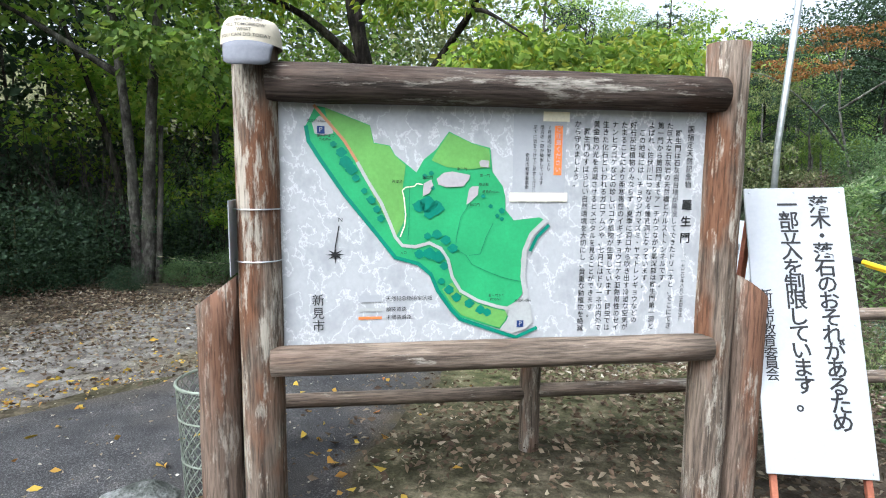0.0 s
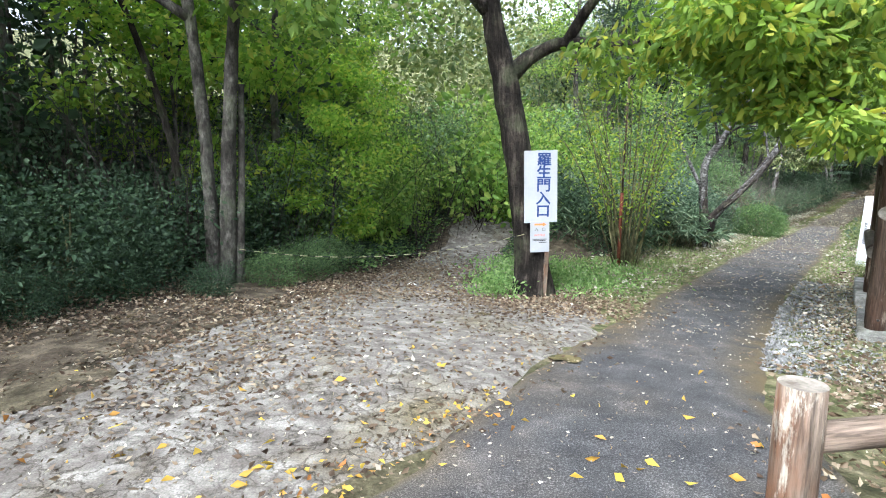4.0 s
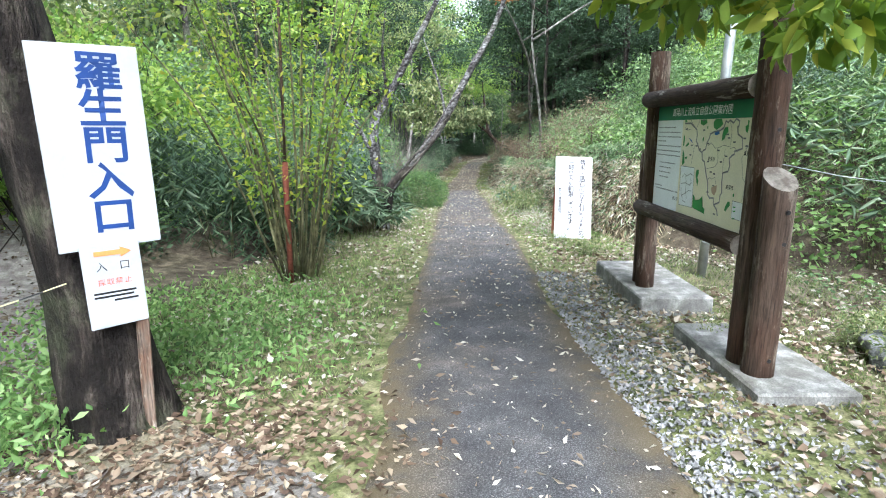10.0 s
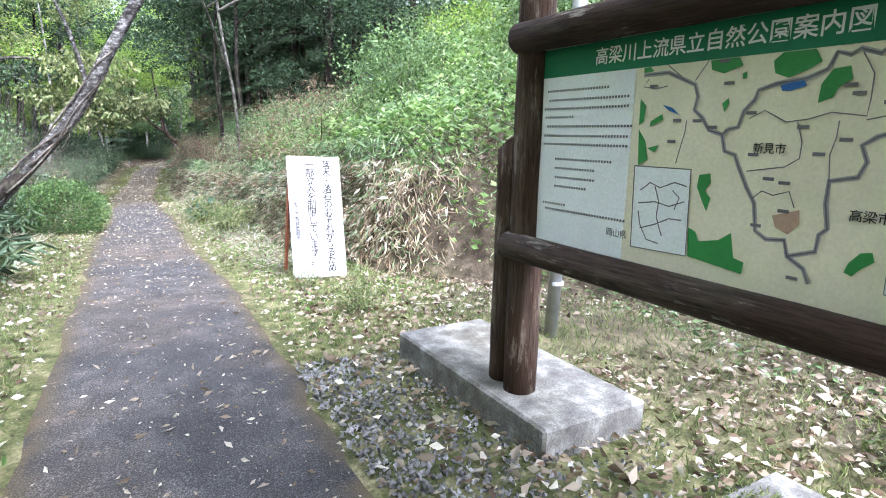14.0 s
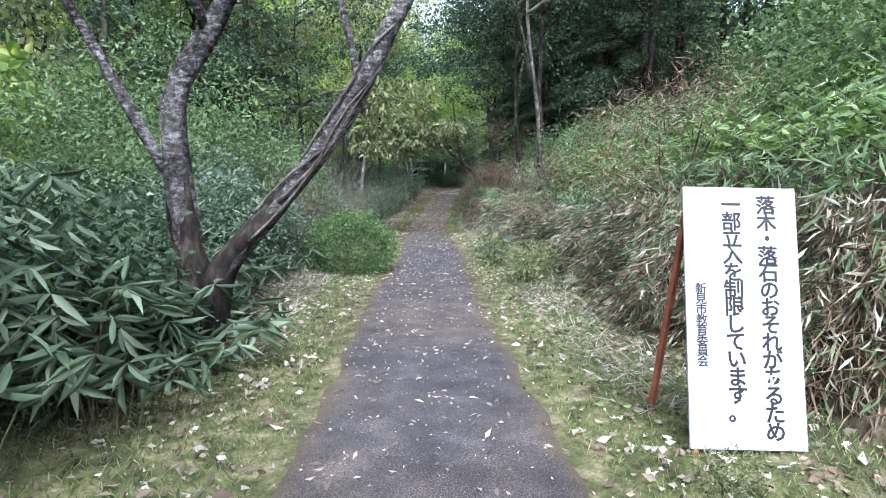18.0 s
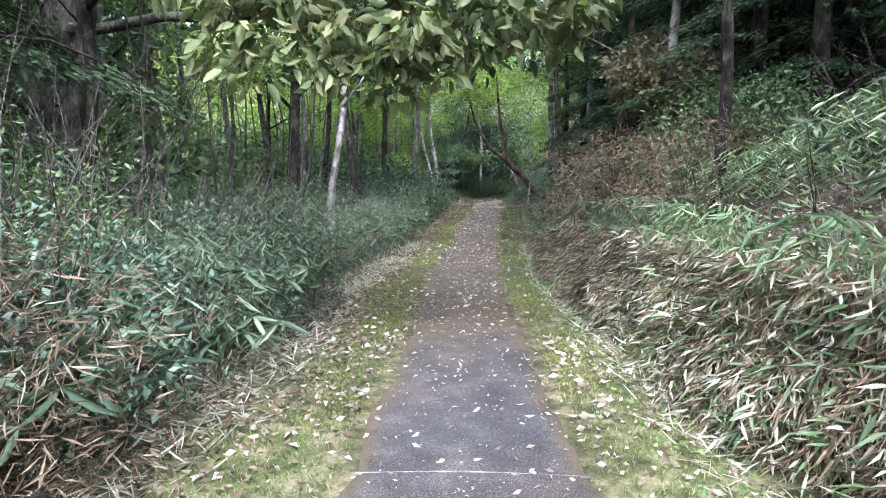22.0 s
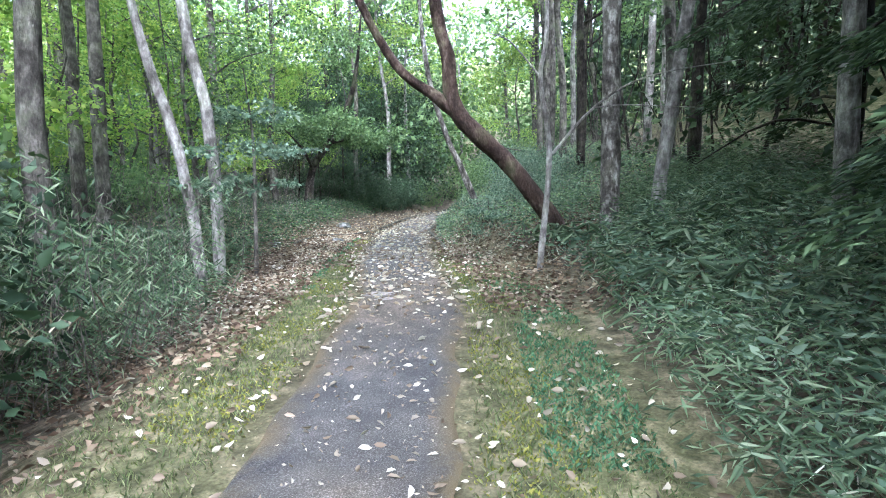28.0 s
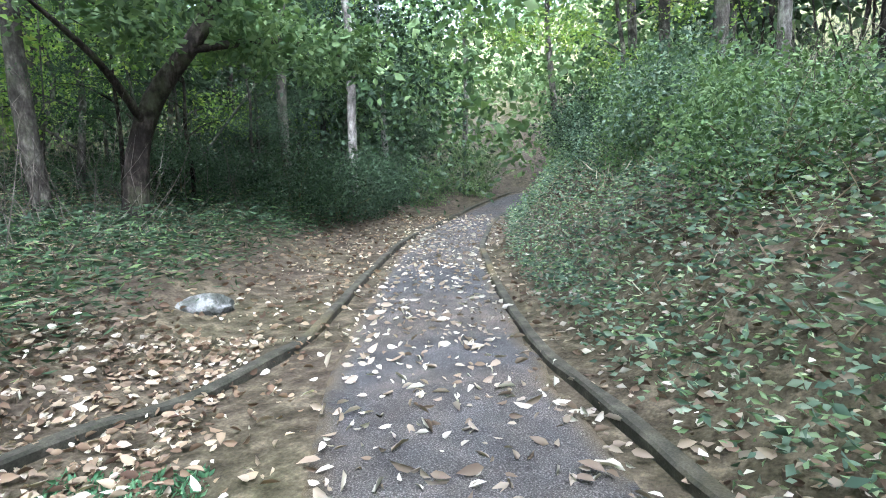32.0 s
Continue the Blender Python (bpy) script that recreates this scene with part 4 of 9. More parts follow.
tree("silver_cherry", "silver-barked leaning tree with twin trunks, lichen patches", [(4.2, 12.66, -0.55), (4.12, 12.70, 0.25), (4.10, 12.72, 1.08), (4.28, 12.6, 1.5), (4.6, 12.4, 2.2), (5.1, 12.0, 3.4)], [0.11, 0.08, 0.07, 0.062, 0.05, 0.03], BARK_CHERRY,
     [([(4.2, 12.62, -0.3), (4.29, 12.59, 0.07), (4.78, 12.23, 0.78), (5.01, 12.05, 1.23), (5.22, 11.89, 1.73), (5.6, 11.6, 2.6), (5.8, 11.3, 3.6)], [0.085, 0.07, 0.066, 0.062, 0.055, 0.04, 0.02]),
      ([(4.12, 12.7, 0.5), (3.92, 12.87, 1.02), (3.68, 13.05, 1.63), (3.3, 13.2, 2.4)], [0.04, 0.035, 0.028, 0.012]),
      ([(5.0, 12.05, 1.2), (4.9, 12.1, 1.7), (4.75, 12.3, 2.4)], [0.025, 0.018, 0.008]), ([(4.28, 12.6, 1.5), (4.0, 12.3, 2.1), (3.8, 11.9, 2.6)], [0.03, 0.02, 0.008])],
     [((5.3, 11.8, 3.9), (1.4, 1.2, 0.6), 26), ((3.5, 13.0, 2.9), (1.2, 1.0, 0.7), 34)], LEAF_LIGHT, 0.08, 36, 0.3, False, 0.5, 0.5, 7)
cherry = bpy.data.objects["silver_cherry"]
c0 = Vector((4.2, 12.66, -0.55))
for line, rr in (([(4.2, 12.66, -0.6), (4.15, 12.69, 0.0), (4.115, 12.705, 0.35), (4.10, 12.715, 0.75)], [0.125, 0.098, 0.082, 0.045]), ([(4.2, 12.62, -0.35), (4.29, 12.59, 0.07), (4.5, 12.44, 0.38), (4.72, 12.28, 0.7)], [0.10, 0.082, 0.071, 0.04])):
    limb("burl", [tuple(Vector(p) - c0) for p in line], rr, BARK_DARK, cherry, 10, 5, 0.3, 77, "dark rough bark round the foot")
for i in range(7):
    w0, turn, a, b = random.uniform(0, 6.28), random.uniform(1.5, 5.0), random.uniform(0.0, 0.25), random.uniform(0.6, 1.0)
    line = []
    for f in np.linspace(a, b, 12):
        x, y, z = (float(np.interp(f, [0, 0.35, 0.65, 1], q)) for q in ((4.29, 4.78, 5.01, 5.22), (12.59, 12.23, 12.05, 11.89), (0.07, 0.78, 1.23, 1.73)))
        w = w0 + turn * f + 0.5 * math.sin(9 * f + i)
        q = 0.085 - 0.02 * f
        line.append((x - c0.x + q * (0.8 * math.cos(w) - 0.45 * math.sin(w)), y - c0.y + q * (0.6 * math.cos(w) + 0.35 * math.sin(w)), z - c0.z + q * 0.8 * math.sin(w)))
    limb("vine", line, [0.009] * 6 + [0.007] * 5 + [0.003], TWIG, cherry, 5, 2, 0.2, 90 + i, "thin withered vine clinging to the bark")
tree("dead_ivy_tree", "slim dead tree wrapped in grey-brown ivy", [(16.66, 21.0, -0.75), (16.68, 20.98, 0.07), (16.70, 20.97, 1.2), (16.71, 20.96, 2.31), (16.8, 20.9, 3.2), (16.9, 20.8, 4.4)], [0.09, 0.075, 0.065, 0.055, 0.045, 0.02], BARK_PALE,
     [([(16.7, 20.97, 1.4), (16.2, 21.3, 1.75), (15.8, 21.6, 2.0)], [0.025, 0.015, 0.006]), ([(16.7, 20.97, 1.3), (17.1, 20.6, 1.5), (17.5, 20.3, 1.3)], [0.025, 0.015, 0.006])],
     [((16.65, 21.0, 1.5), (0.75, 0.7, 0.55), 60), ((16.2, 21.3, 1.6), (0.5, 0.4, 0.3), 22), ((17.2, 20.6, 1.3), (0.4, 0.4, 0.4), 20), ((16.67, 20.98, 0.5), (0.3, 0.3, 0.6), 22)],
     leaf_mat("withered_ivy", [(0.07, 0.055, 0.038), (0.14, 0.115, 0.08), (0.20, 0.18, 0.12), (0.11, 0.13, 0.06)], 0.2), 0.075, 46, 0.2, False, 0.6, 0.8, 9)
tree("pale_trunk_tree", "pale smooth-barked tree leaning over bamboo grass", [(14.42, 26.22, -1.4), (14.44, 26.24, -0.64), (14.45, 26.25, -0.28), (14.71, 26.43, 0.62), (14.95, 26.6, 1.4), (15.2, 26.9, 3.0), (15.3, 27.2, 5.0)], [0.09, 0.078, 0.072, 0.062, 0.055, 0.045, 0.02], BARK_PALE,
     [([(15.0, 26.65, 1.7), (14.4, 26.9, 2.3), (13.8, 27.0, 2.6)], [0.03, 0.02, 0.008]), ([(14.95, 26.6, 1.5), (15.3, 25.9, 2.3), (15.6, 25.2, 2.8)], [0.03, 0.02, 0.008])], [((15.3, 26.8, 5.6), (2.1, 1.8, 1.1), 90), ((14.0, 27.0, 3.6), (1.0, 0.9, 0.5), 20)], LEAF_OLIVE, 0.10, 40, 0.3, False, 0.5, 0.5, 11, droop=0.4)
tree("brown_trunk_tree", "rough brown-barked tree among bamboo grass", [(16.0, 31.36, -1.3), (16.03, 31.38, 0.01), (16.18, 31.48, 1.38), (16.25, 31.5, 2.6), (16.4, 31.6, 5.0)], [0.17, 0.15, 0.14, 0.12, 0.05], BARK_DARK,
     [([(16.2, 31.48, 1.9), (15.2, 31.2, 2.6), (14.3, 31.0, 2.9)], [0.05, 0.035, 0.01]), ([(16.2, 31.5, 2.2), (17.1, 31.2, 3.0), (17.8, 31.0, 3.3)], [0.05, 0.03, 0.01])],
     [((16.2, 31.5, 4.6), (2.2, 2.0, 1.3), 90), ((14.6, 31.1, 3.0), (1.3, 1.1, 0.6), 40)], LEAF_LIGHT, 0.10, 40, 0.35, False, 0.55, 0.5, 13)
tree("leaning_tree", "thick reddish-brown trunk leaning over the path, forked high up", [(27.78, 32.82, -1.5), (27.76, 32.84, -1.3), (27.65, 32.95, -0.82), (27.17, 33.4, 0.05), (26.66, 33.87, 0.76), (26.57, 33.96, 1.44), (26.45, 34.06, 2.2), (26.4, 34.3, 4.2)], [0.17, 0.14, 0.125, 0.115, 0.115, 0.085, 0.075, 0.03], BARK_RED,
     [([(26.72, 33.82, 0.68), (26.4, 34.1, 1.0), (26.14, 34.35, 1.27), (25.91, 34.57, 1.76), (25.6, 34.8, 2.6), (25.5, 35.0, 3.6)], [0.09, 0.07, 0.062, 0.055, 0.045, 0.015])],
     [((26.2, 34.4, 4.2), (2.0, 1.8, 1.0), 80), ((25.3, 35.0, 3.6), (1.4, 1.2, 0.7), 40)], LEAF_LIGHT, 0.10, 40, 0.35, False, 0.55, 0.5, 15)
tree("scaly_pine", "straight scaly grey-pink trunk beside the path", [(27.4, 32.15, -1.55), (27.4, 32.15, -1.2), (27.4, 32.15, 0.02), (27.38, 32.16, 1.55), (27.35, 32.2, 4.0), (27.3, 32.2, 7.0)], [0.15, 0.125, 0.11, 0.10, 0.085, 0.04], BARK_MOTTLED,
     [([(27.36, 32.2, 3.2), (26.6, 31.6, 3.6), (26.0, 31.2, 3.7)], [0.03, 0.02, 0.008])], [((27.3, 32.2, 6.4), (1.8, 1.8, 1.0), 60)], LEAF_DARK, 0.10, 40, 0.35, seed=17)
tree("pale_slanting_tree", "pale slanting trunk at the wood's edge", [(27.68, 31.82, -1.4), (27.72, 31.78, -1.1), (27.81, 31.7, 0.01), (27.96, 31.56, 1.54), (28.2, 31.3, 4.0), (28.4, 31.2, 6.0)], [0.11, 0.09, 0.08, 0.07, 0.055, 0.025], BARK_PALE, [],
     [((28.3, 31.2, 5.6), (1.6, 1.6, 1.0), 60)], LEAF_MID, 0.10, 40, 0.35, seed=19)
tree("thin_bare_stem", "thin pale bare stem with long dead twigs", [(26.52, 32.58, -1.6), (26.55, 32.55, -1.0), (26.62, 32.49, 0.19), (26.54, 32.56, 1.01), (26.6, 32.52, 1.6), (26.6, 32.6, 3.4)], [0.042, 0.036, 0.032, 0.026, 0.024, 0.01], BARK_PALE,
     [([(26.62, 32.49, 0.15), (26.98, 32.15, 0.69), (27.42, 31.74, 1.02), (28.2, 31.0, 1.2)], [0.02, 0.014, 0.010, 0.004]), ([(26.98, 32.15, 0.69), (27.3, 31.9, 0.72), (27.9, 31.3, 0.68)], [0.010, 0.007, 0.003]),
      ([(26.55, 32.55, 1.0), (26.3, 32.8, 1.4), (26.1, 33.0, 1.5)], [0.012, 0.008, 0.003])], seed=21)
tree("pale_twin_stem", "pair of pale mottled trunks beside the leafy verge", [(24.2, 35.55, -1.8), (24.2, 35.55, -1.5), (24.21, 35.52, -0.42), (24.18, 35.54, 0.75), (24.06, 35.66, 1.7), (23.95, 35.8, 4.2), (23.95, 35.8, 6.7)], [0.095, 0.075, 0.07, 0.066, 0.06, 0.05, 0.02], BARK_PALE,
     [([(23.85, 35.2, -1.75), (23.85, 35.2, -1.4), (23.8, 35.25, -0.38), (23.7, 35.35, 0.5), (23.5, 35.5, 1.5), (23.25, 35.7, 3.6)], [0.085, 0.07, 0.064, 0.06, 0.05, 0.02])],
     [((23.8, 35.4, 5.4), (1.8, 1.6, 1.2), 60), ((23.0, 35.2, 3.6), (1.2, 1.0, 0.6), 26)], LEAF_LIGHT, 0.09, 40, 0.34, seed=23)
tree("slim_sapling", "slim sapling with tiers of small leaves", [(24.68, 35.57, -1.4), (24.72, 35.53, -0.11), (24.74, 35.55, 0.5), (24.7, 35.6, 1.3)], [0.028, 0.022, 0.015, 0.006], BARK_GREY, [],
     [((24.6, 35.4, 0.3), (0.9, 0.8, 0.12), 20), ((24.9, 35.7, 0.8), (0.7, 0.7, 0.12), 16), ((24.4, 35.4, -0.1), (0.7, 0.6, 0.1), 12)], LEAF_BLUE, 0.07, 40, 0.16, flat=0.2, seed=25)
tree("mottled_tree", "slender mottled trunk leaning over the bank", [(30.2, 36.4, -0.95), (30.15, 36.44, -0.7), (29.88, 36.69, 0.19), (29.68, 36.88, 0.83), (29.4, 37.1, 2.2), (29.3, 37.3, 5)], [0.08, 0.068, 0.06, 0.055, 0.05, 0.02], BARK_MOTTLED, [],
     [((29.3, 37.3, 4.6), (1.6, 1.5, 1.0), 60)], LEAF_LIGHT, 0.09, 40, 0.34, seed=27)
tree("dead_limb_tree", "grey trunk with bare drooping side limbs on the bank", [(32.06, 35.92, -0.9), (32.05, 35.93, 0.27), (32.1, 35.89, 0.83), (32.1, 35.9, 3.0), (32.0, 36, 5.5)], [0.085, 0.07, 0.065, 0.05, 0.02], BARK_GREY,
     [([(32.05, 35.93, 0.2), (31.4, 36.3, 0.45), (30.6, 36.9, 0.55)], [0.02, 0.014, 0.005]), ([(32.05, 35.93, 0.1), (32.7, 35.6, 0.35), (33.4, 35.2, 0.9)], [0.02, 0.014, 0.005])],
     [((32.0, 36, 5.2), (1.6, 1.6, 1.0), 50)], LEAF_MID, 0.09, 40, 0.34, seed=29)
tree("old_leaning_tree", "dark leaning trunk hung with evergreen leaves", [(30.6, 43.4, -1.5), (30.79, 43.46, -0.93), (31.0, 43.4, 0.2), (31.6, 43.0, 1.3), (32.0, 42.6, 2.6), (32.2, 42.4, 4.6)], [0.17, 0.14, 0.11, 0.09, 0.07, 0.02], BARK_DARK,
     [([(31.0, 43.4, 0.1), (30.4, 43.0, 0.7), (29.6, 42.6, 1.2)], [0.05, 0.035, 0.012]), ([(31.4, 43.1, 0.9), (32.4, 42.9, 1.1), (33.4, 42.8, 1.0)], [0.05, 0.035, 0.012])],
     [((31.2, 43.0, 1.3), (1.5, 1.3, 0.5), 90), ((32.9, 43.2, 1.1), (1.3, 1.0, 0.45), 60), ((31.8, 42.6, 3.6), (1.6, 1.4, 0.9), 40)], LEAF_MID, 0.10, 44, 0.3, seed=31)

tree("overhanging_oak", "oak limb with large olive leaves hanging over the path", [(10.2, 24.4, -1.2), (10.3, 24.2, 0.6), (10.5, 23.8, 2.0), (10.4, 23.9, 3.6), (10.3, 24.0, 5.4)], [0.12, 0.10, 0.085, 0.06, 0.02], BARK_GREY,
     [([(10.5, 23.8, 2.0), (10.9, 22.8, 2.5), (11.3, 21.6, 2.5), (11.7, 20.6, 2.0), (12.1, 20.0, 1.5)], [0.06, 0.045, 0.03, 0.018, 0.006]), ([(11.3, 21.6, 2.5), (12.2, 20.6, 2.3), (12.8, 19.7, 1.7)], [0.025, 0.016, 0.005]), ([(11.1, 22.2, 2.5), (11.0, 21.5, 1.9), (11.0, 20.9, 1.3)], [0.02, 0.012, 0.004]), ([(11.7, 20.6, 2.0), (11.7, 20.4, 1.5), (11.6, 20.4, 1.1)], [0.014, 0.009, 0.004]), ([(12.1, 20.0, 1.5), (12.3, 20.1, 1.3), (12.4, 20.15, 1.15)], [0.008, 0.006, 0.003])],
     [((11.0, 21.2, 1.6), (0.55, 0.55, 0.32), 24), ((11.8, 20.35, 1.45), (0.7, 0.6, 0.38), 34), ((12.55, 19.7, 1.5), (0.5, 0.5, 0.32), 20), ((12.6, 20.1, 1.22), (0.34, 0.3, 0.16), 5), ((12.2, 20.2, 1.12), (0.34, 0.3, 0.2), 6), ((11.8, 20.3, 1.0), (0.34, 0.28, 0.2), 6), ((11.4, 20.5, 1.08), (0.34, 0.3, 0.2), 5), ((10.95, 20.75, 1.05), (0.34, 0.3, 0.2), 4), ((12.95, 20.0, 1.4), (0.34, 0.28, 0.2), 5), ((11.7, 20.6, 2.3), (1.2, 1.0, 0.5), 46), ((10.6, 23.4, 3.8), (1.6, 1.5, 1.0), 40)], LEAF_OAK, 0.125, 26, 0.22, True, 0.45, 0.6, 33, droop=0.7)
tree("thick_grey_tree", "thick grey trunk with a long level limb above the bamboo grass", [(10.3, 27.75, -1.5), (10.36, 27.8, 0.2), (10.5, 27.9, 1.6), (10.7, 28.0, 2.9), (10.6, 28.4, 5.5)], [0.40, 0.33, 0.31, 0.27, 0.08], BARK_GREY,
     [([(10.6, 27.95, 2.5), (11.2, 27.3, 2.5), (11.9, 26.5, 2.62), (12.7, 25.7, 2.55), (13.4, 25.0, 2.7)], [0.12, 0.09, 0.07, 0.05, 0.02]), ([(10.6, 27.95, 2.8), (9.8, 27.5, 3.5), (9.0, 27.0, 4.0)], [0.10, 0.07, 0.02])],
     [((10.8, 28.0, 5.6), (2.4, 2.2, 1.4), 90), ((13.0, 25.4, 3.3), (1.0, 0.9, 0.5), 20)], LEAF_LIGHT, 0.09, 40, 0.34, seed=35)
tree("slim_grey_tree", "slim grey trunk rising out of the shrubs", [(-3.72, 9.85, -0.3), (-3.74, 9.85, 0.75), (-3.79, 9.9, 1.9), (-3.77, 10.1, 3.1), (-3.7, 10.2, 5.5)], [0.075, 0.058, 0.054, 0.048, 0.02], BARK_GREY,
     [([(-3.78, 10.0, 2.4), (-3.2, 9.7, 2.9), (-2.6, 9.4, 3.1)], [0.025, 0.016, 0.005]), ([(-3.77, 10.1, 2.9), (-4.4, 9.7, 3.3), (-5.0, 9.3, 3.4)], [0.025, 0.016, 0.005])],
     [((-2.9, 9.5, 3.0), (1.0, 0.8, 0.5), 30), ((-4.7, 9.4, 3.3), (1.0, 0.9, 0.5), 30), ((-3.7, 10.2, 4.8), (1.6, 1.5, 1.0), 60)], LEAF_LIGHT, 0.085, 40, 0.3, seed=37)

tree("tiered_shrub", "low shrub with level tiers of blue-green leaves on the bank", [(29.4, 35.5, -1.5), (29.4, 35.52, -1.0), (29.45, 35.6, -0.5)], [0.022, 0.016, 0.006], BARK_GREY,
     [([(29.4, 35.52, -1.0), (29.7, 35.75, -0.75), (30.0, 35.9, -0.6)], [0.010, 0.007, 0.003]), ([(29.4, 35.5, -1.2), (29.1, 35.35, -1.1), (28.85, 35.25, -1.1)], [0.010, 0.007, 0.003]), ([(29.4, 35.5, -1.1), (29.6, 35.2, -0.9), (29.7, 35.0, -0.8)], [0.010, 0.007, 0.003])],
     [((28.95, 35.3, -1.12), (0.26, 0.26, 0.08), 10), ((29.2, 35.5, -1.0), (0.32, 0.3, 0.08), 14), ((29.4, 35.65, -0.78), (0.4, 0.35, 0.09), 16), ((29.75, 35.85, -0.6), (0.42, 0.36, 0.09), 16), ((30.0, 35.6, -0.45), (0.4, 0.36, 0.09), 14), ((29.4, 35.25, -0.8), (0.36, 0.3, 0.09), 12), ((29.9, 36.15, -0.75), (0.4, 0.3, 0.1), 12), ((29.7, 35.5, -1.05), (0.45, 0.4, 0.1), 14)], LEAF_BLUE, 0.05, 40, 0.12, False, 0.5, 0.25, 39)
tree("dark_leaning_stem", "thin dark stem leaning out of the shrubs", [(-4.55, 8.4, -0.2), (-4.6, 8.4, 0.9), (-4.7, 8.4, 1.62), (-4.94, 8.4, 2.54), (-5.35, 8.4, 3.67)], [0.05, 0.045, 0.042, 0.036, 0.028], BARK_DARK, [], [], None, seed=43)

# ---- wood trees: a few kinds, repeated ----
KINDS = [
    forest_tree("forest_tree", "tall slender forest tree with light green leaves", 11, BARK_GREY, LEAF_LIGHT, 4.2, 2.2, 9, 101),
    forest_tree("forest_tree", "bent forest tree with mid green crown", 9, BARK_DARK, LEAF_MID, 3.0, 2.3, 9, 102, 0.15),
    forest_tree("forest_tree", "pale-stemmed forest tree with thin crown", 10, BARK_PALE, LEAF_LIGHT, 4.6, 1.8, 7, 103, -0.1),
    forest_tree("forest_tree", "dark evergreen tree leafy almost to the ground", 8, BARK_DARK, LEAF_DARK, 0.8, 2.0, 13, 104, 0.0, 0.062, 64),
    forest_tree("forest_tree", "young understory tree with green leaves", 5, BARK_GREY, LEAF_MID, 0.9, 1.6, 9, 105, 0.1, 0.07, 44),
    forest_tree("forest_tree", "light yellow-green understory tree", 4.5, BARK_GREY, LEAF_LIGHT, 0.8, 1.6, 9, 106, -0.1, 0.075, 44),
    forest_tree("forest_tree", "tall evergreen with a dense dark overhanging crown", 9.5, BARK_DARK, LEAF_DARK, 4.4, 3.6, 14, 107, 0.0, 0.115, 34),
    conifer("dark conifer with drooping tiers of flat sprays", 9.5, 108),
    forest_tree("forest_tree", "tall woodland tree with a high wide green canopy", 10.5, BARK_GREY, LEAF_LIGHT, 5.4, 3.8, 12, 109, 0.0, 0.12, 32),
    forest_tree("forest_tree", "small tree with large yellow-green leaves, brightened as if lit", 4.6, BARK_GREY, LEAF_LIT, 1.0, 1.5, 11, 110, 0.06, 0.125, 34),
]


def plant(kind, x, y, turn=None, sink=0.1, scale=1.0):
    m = pose(x, y, gz(x, y) - sink, 0, 0, random.uniform(0, 360) if turn is None else turn) @ Matrix.Scale(scale, 4)
    if not kind.get("placed"):
        kind["placed"] = 1
        kind.matrix_world = m
        return kind
    return copy_thing(kind, m)


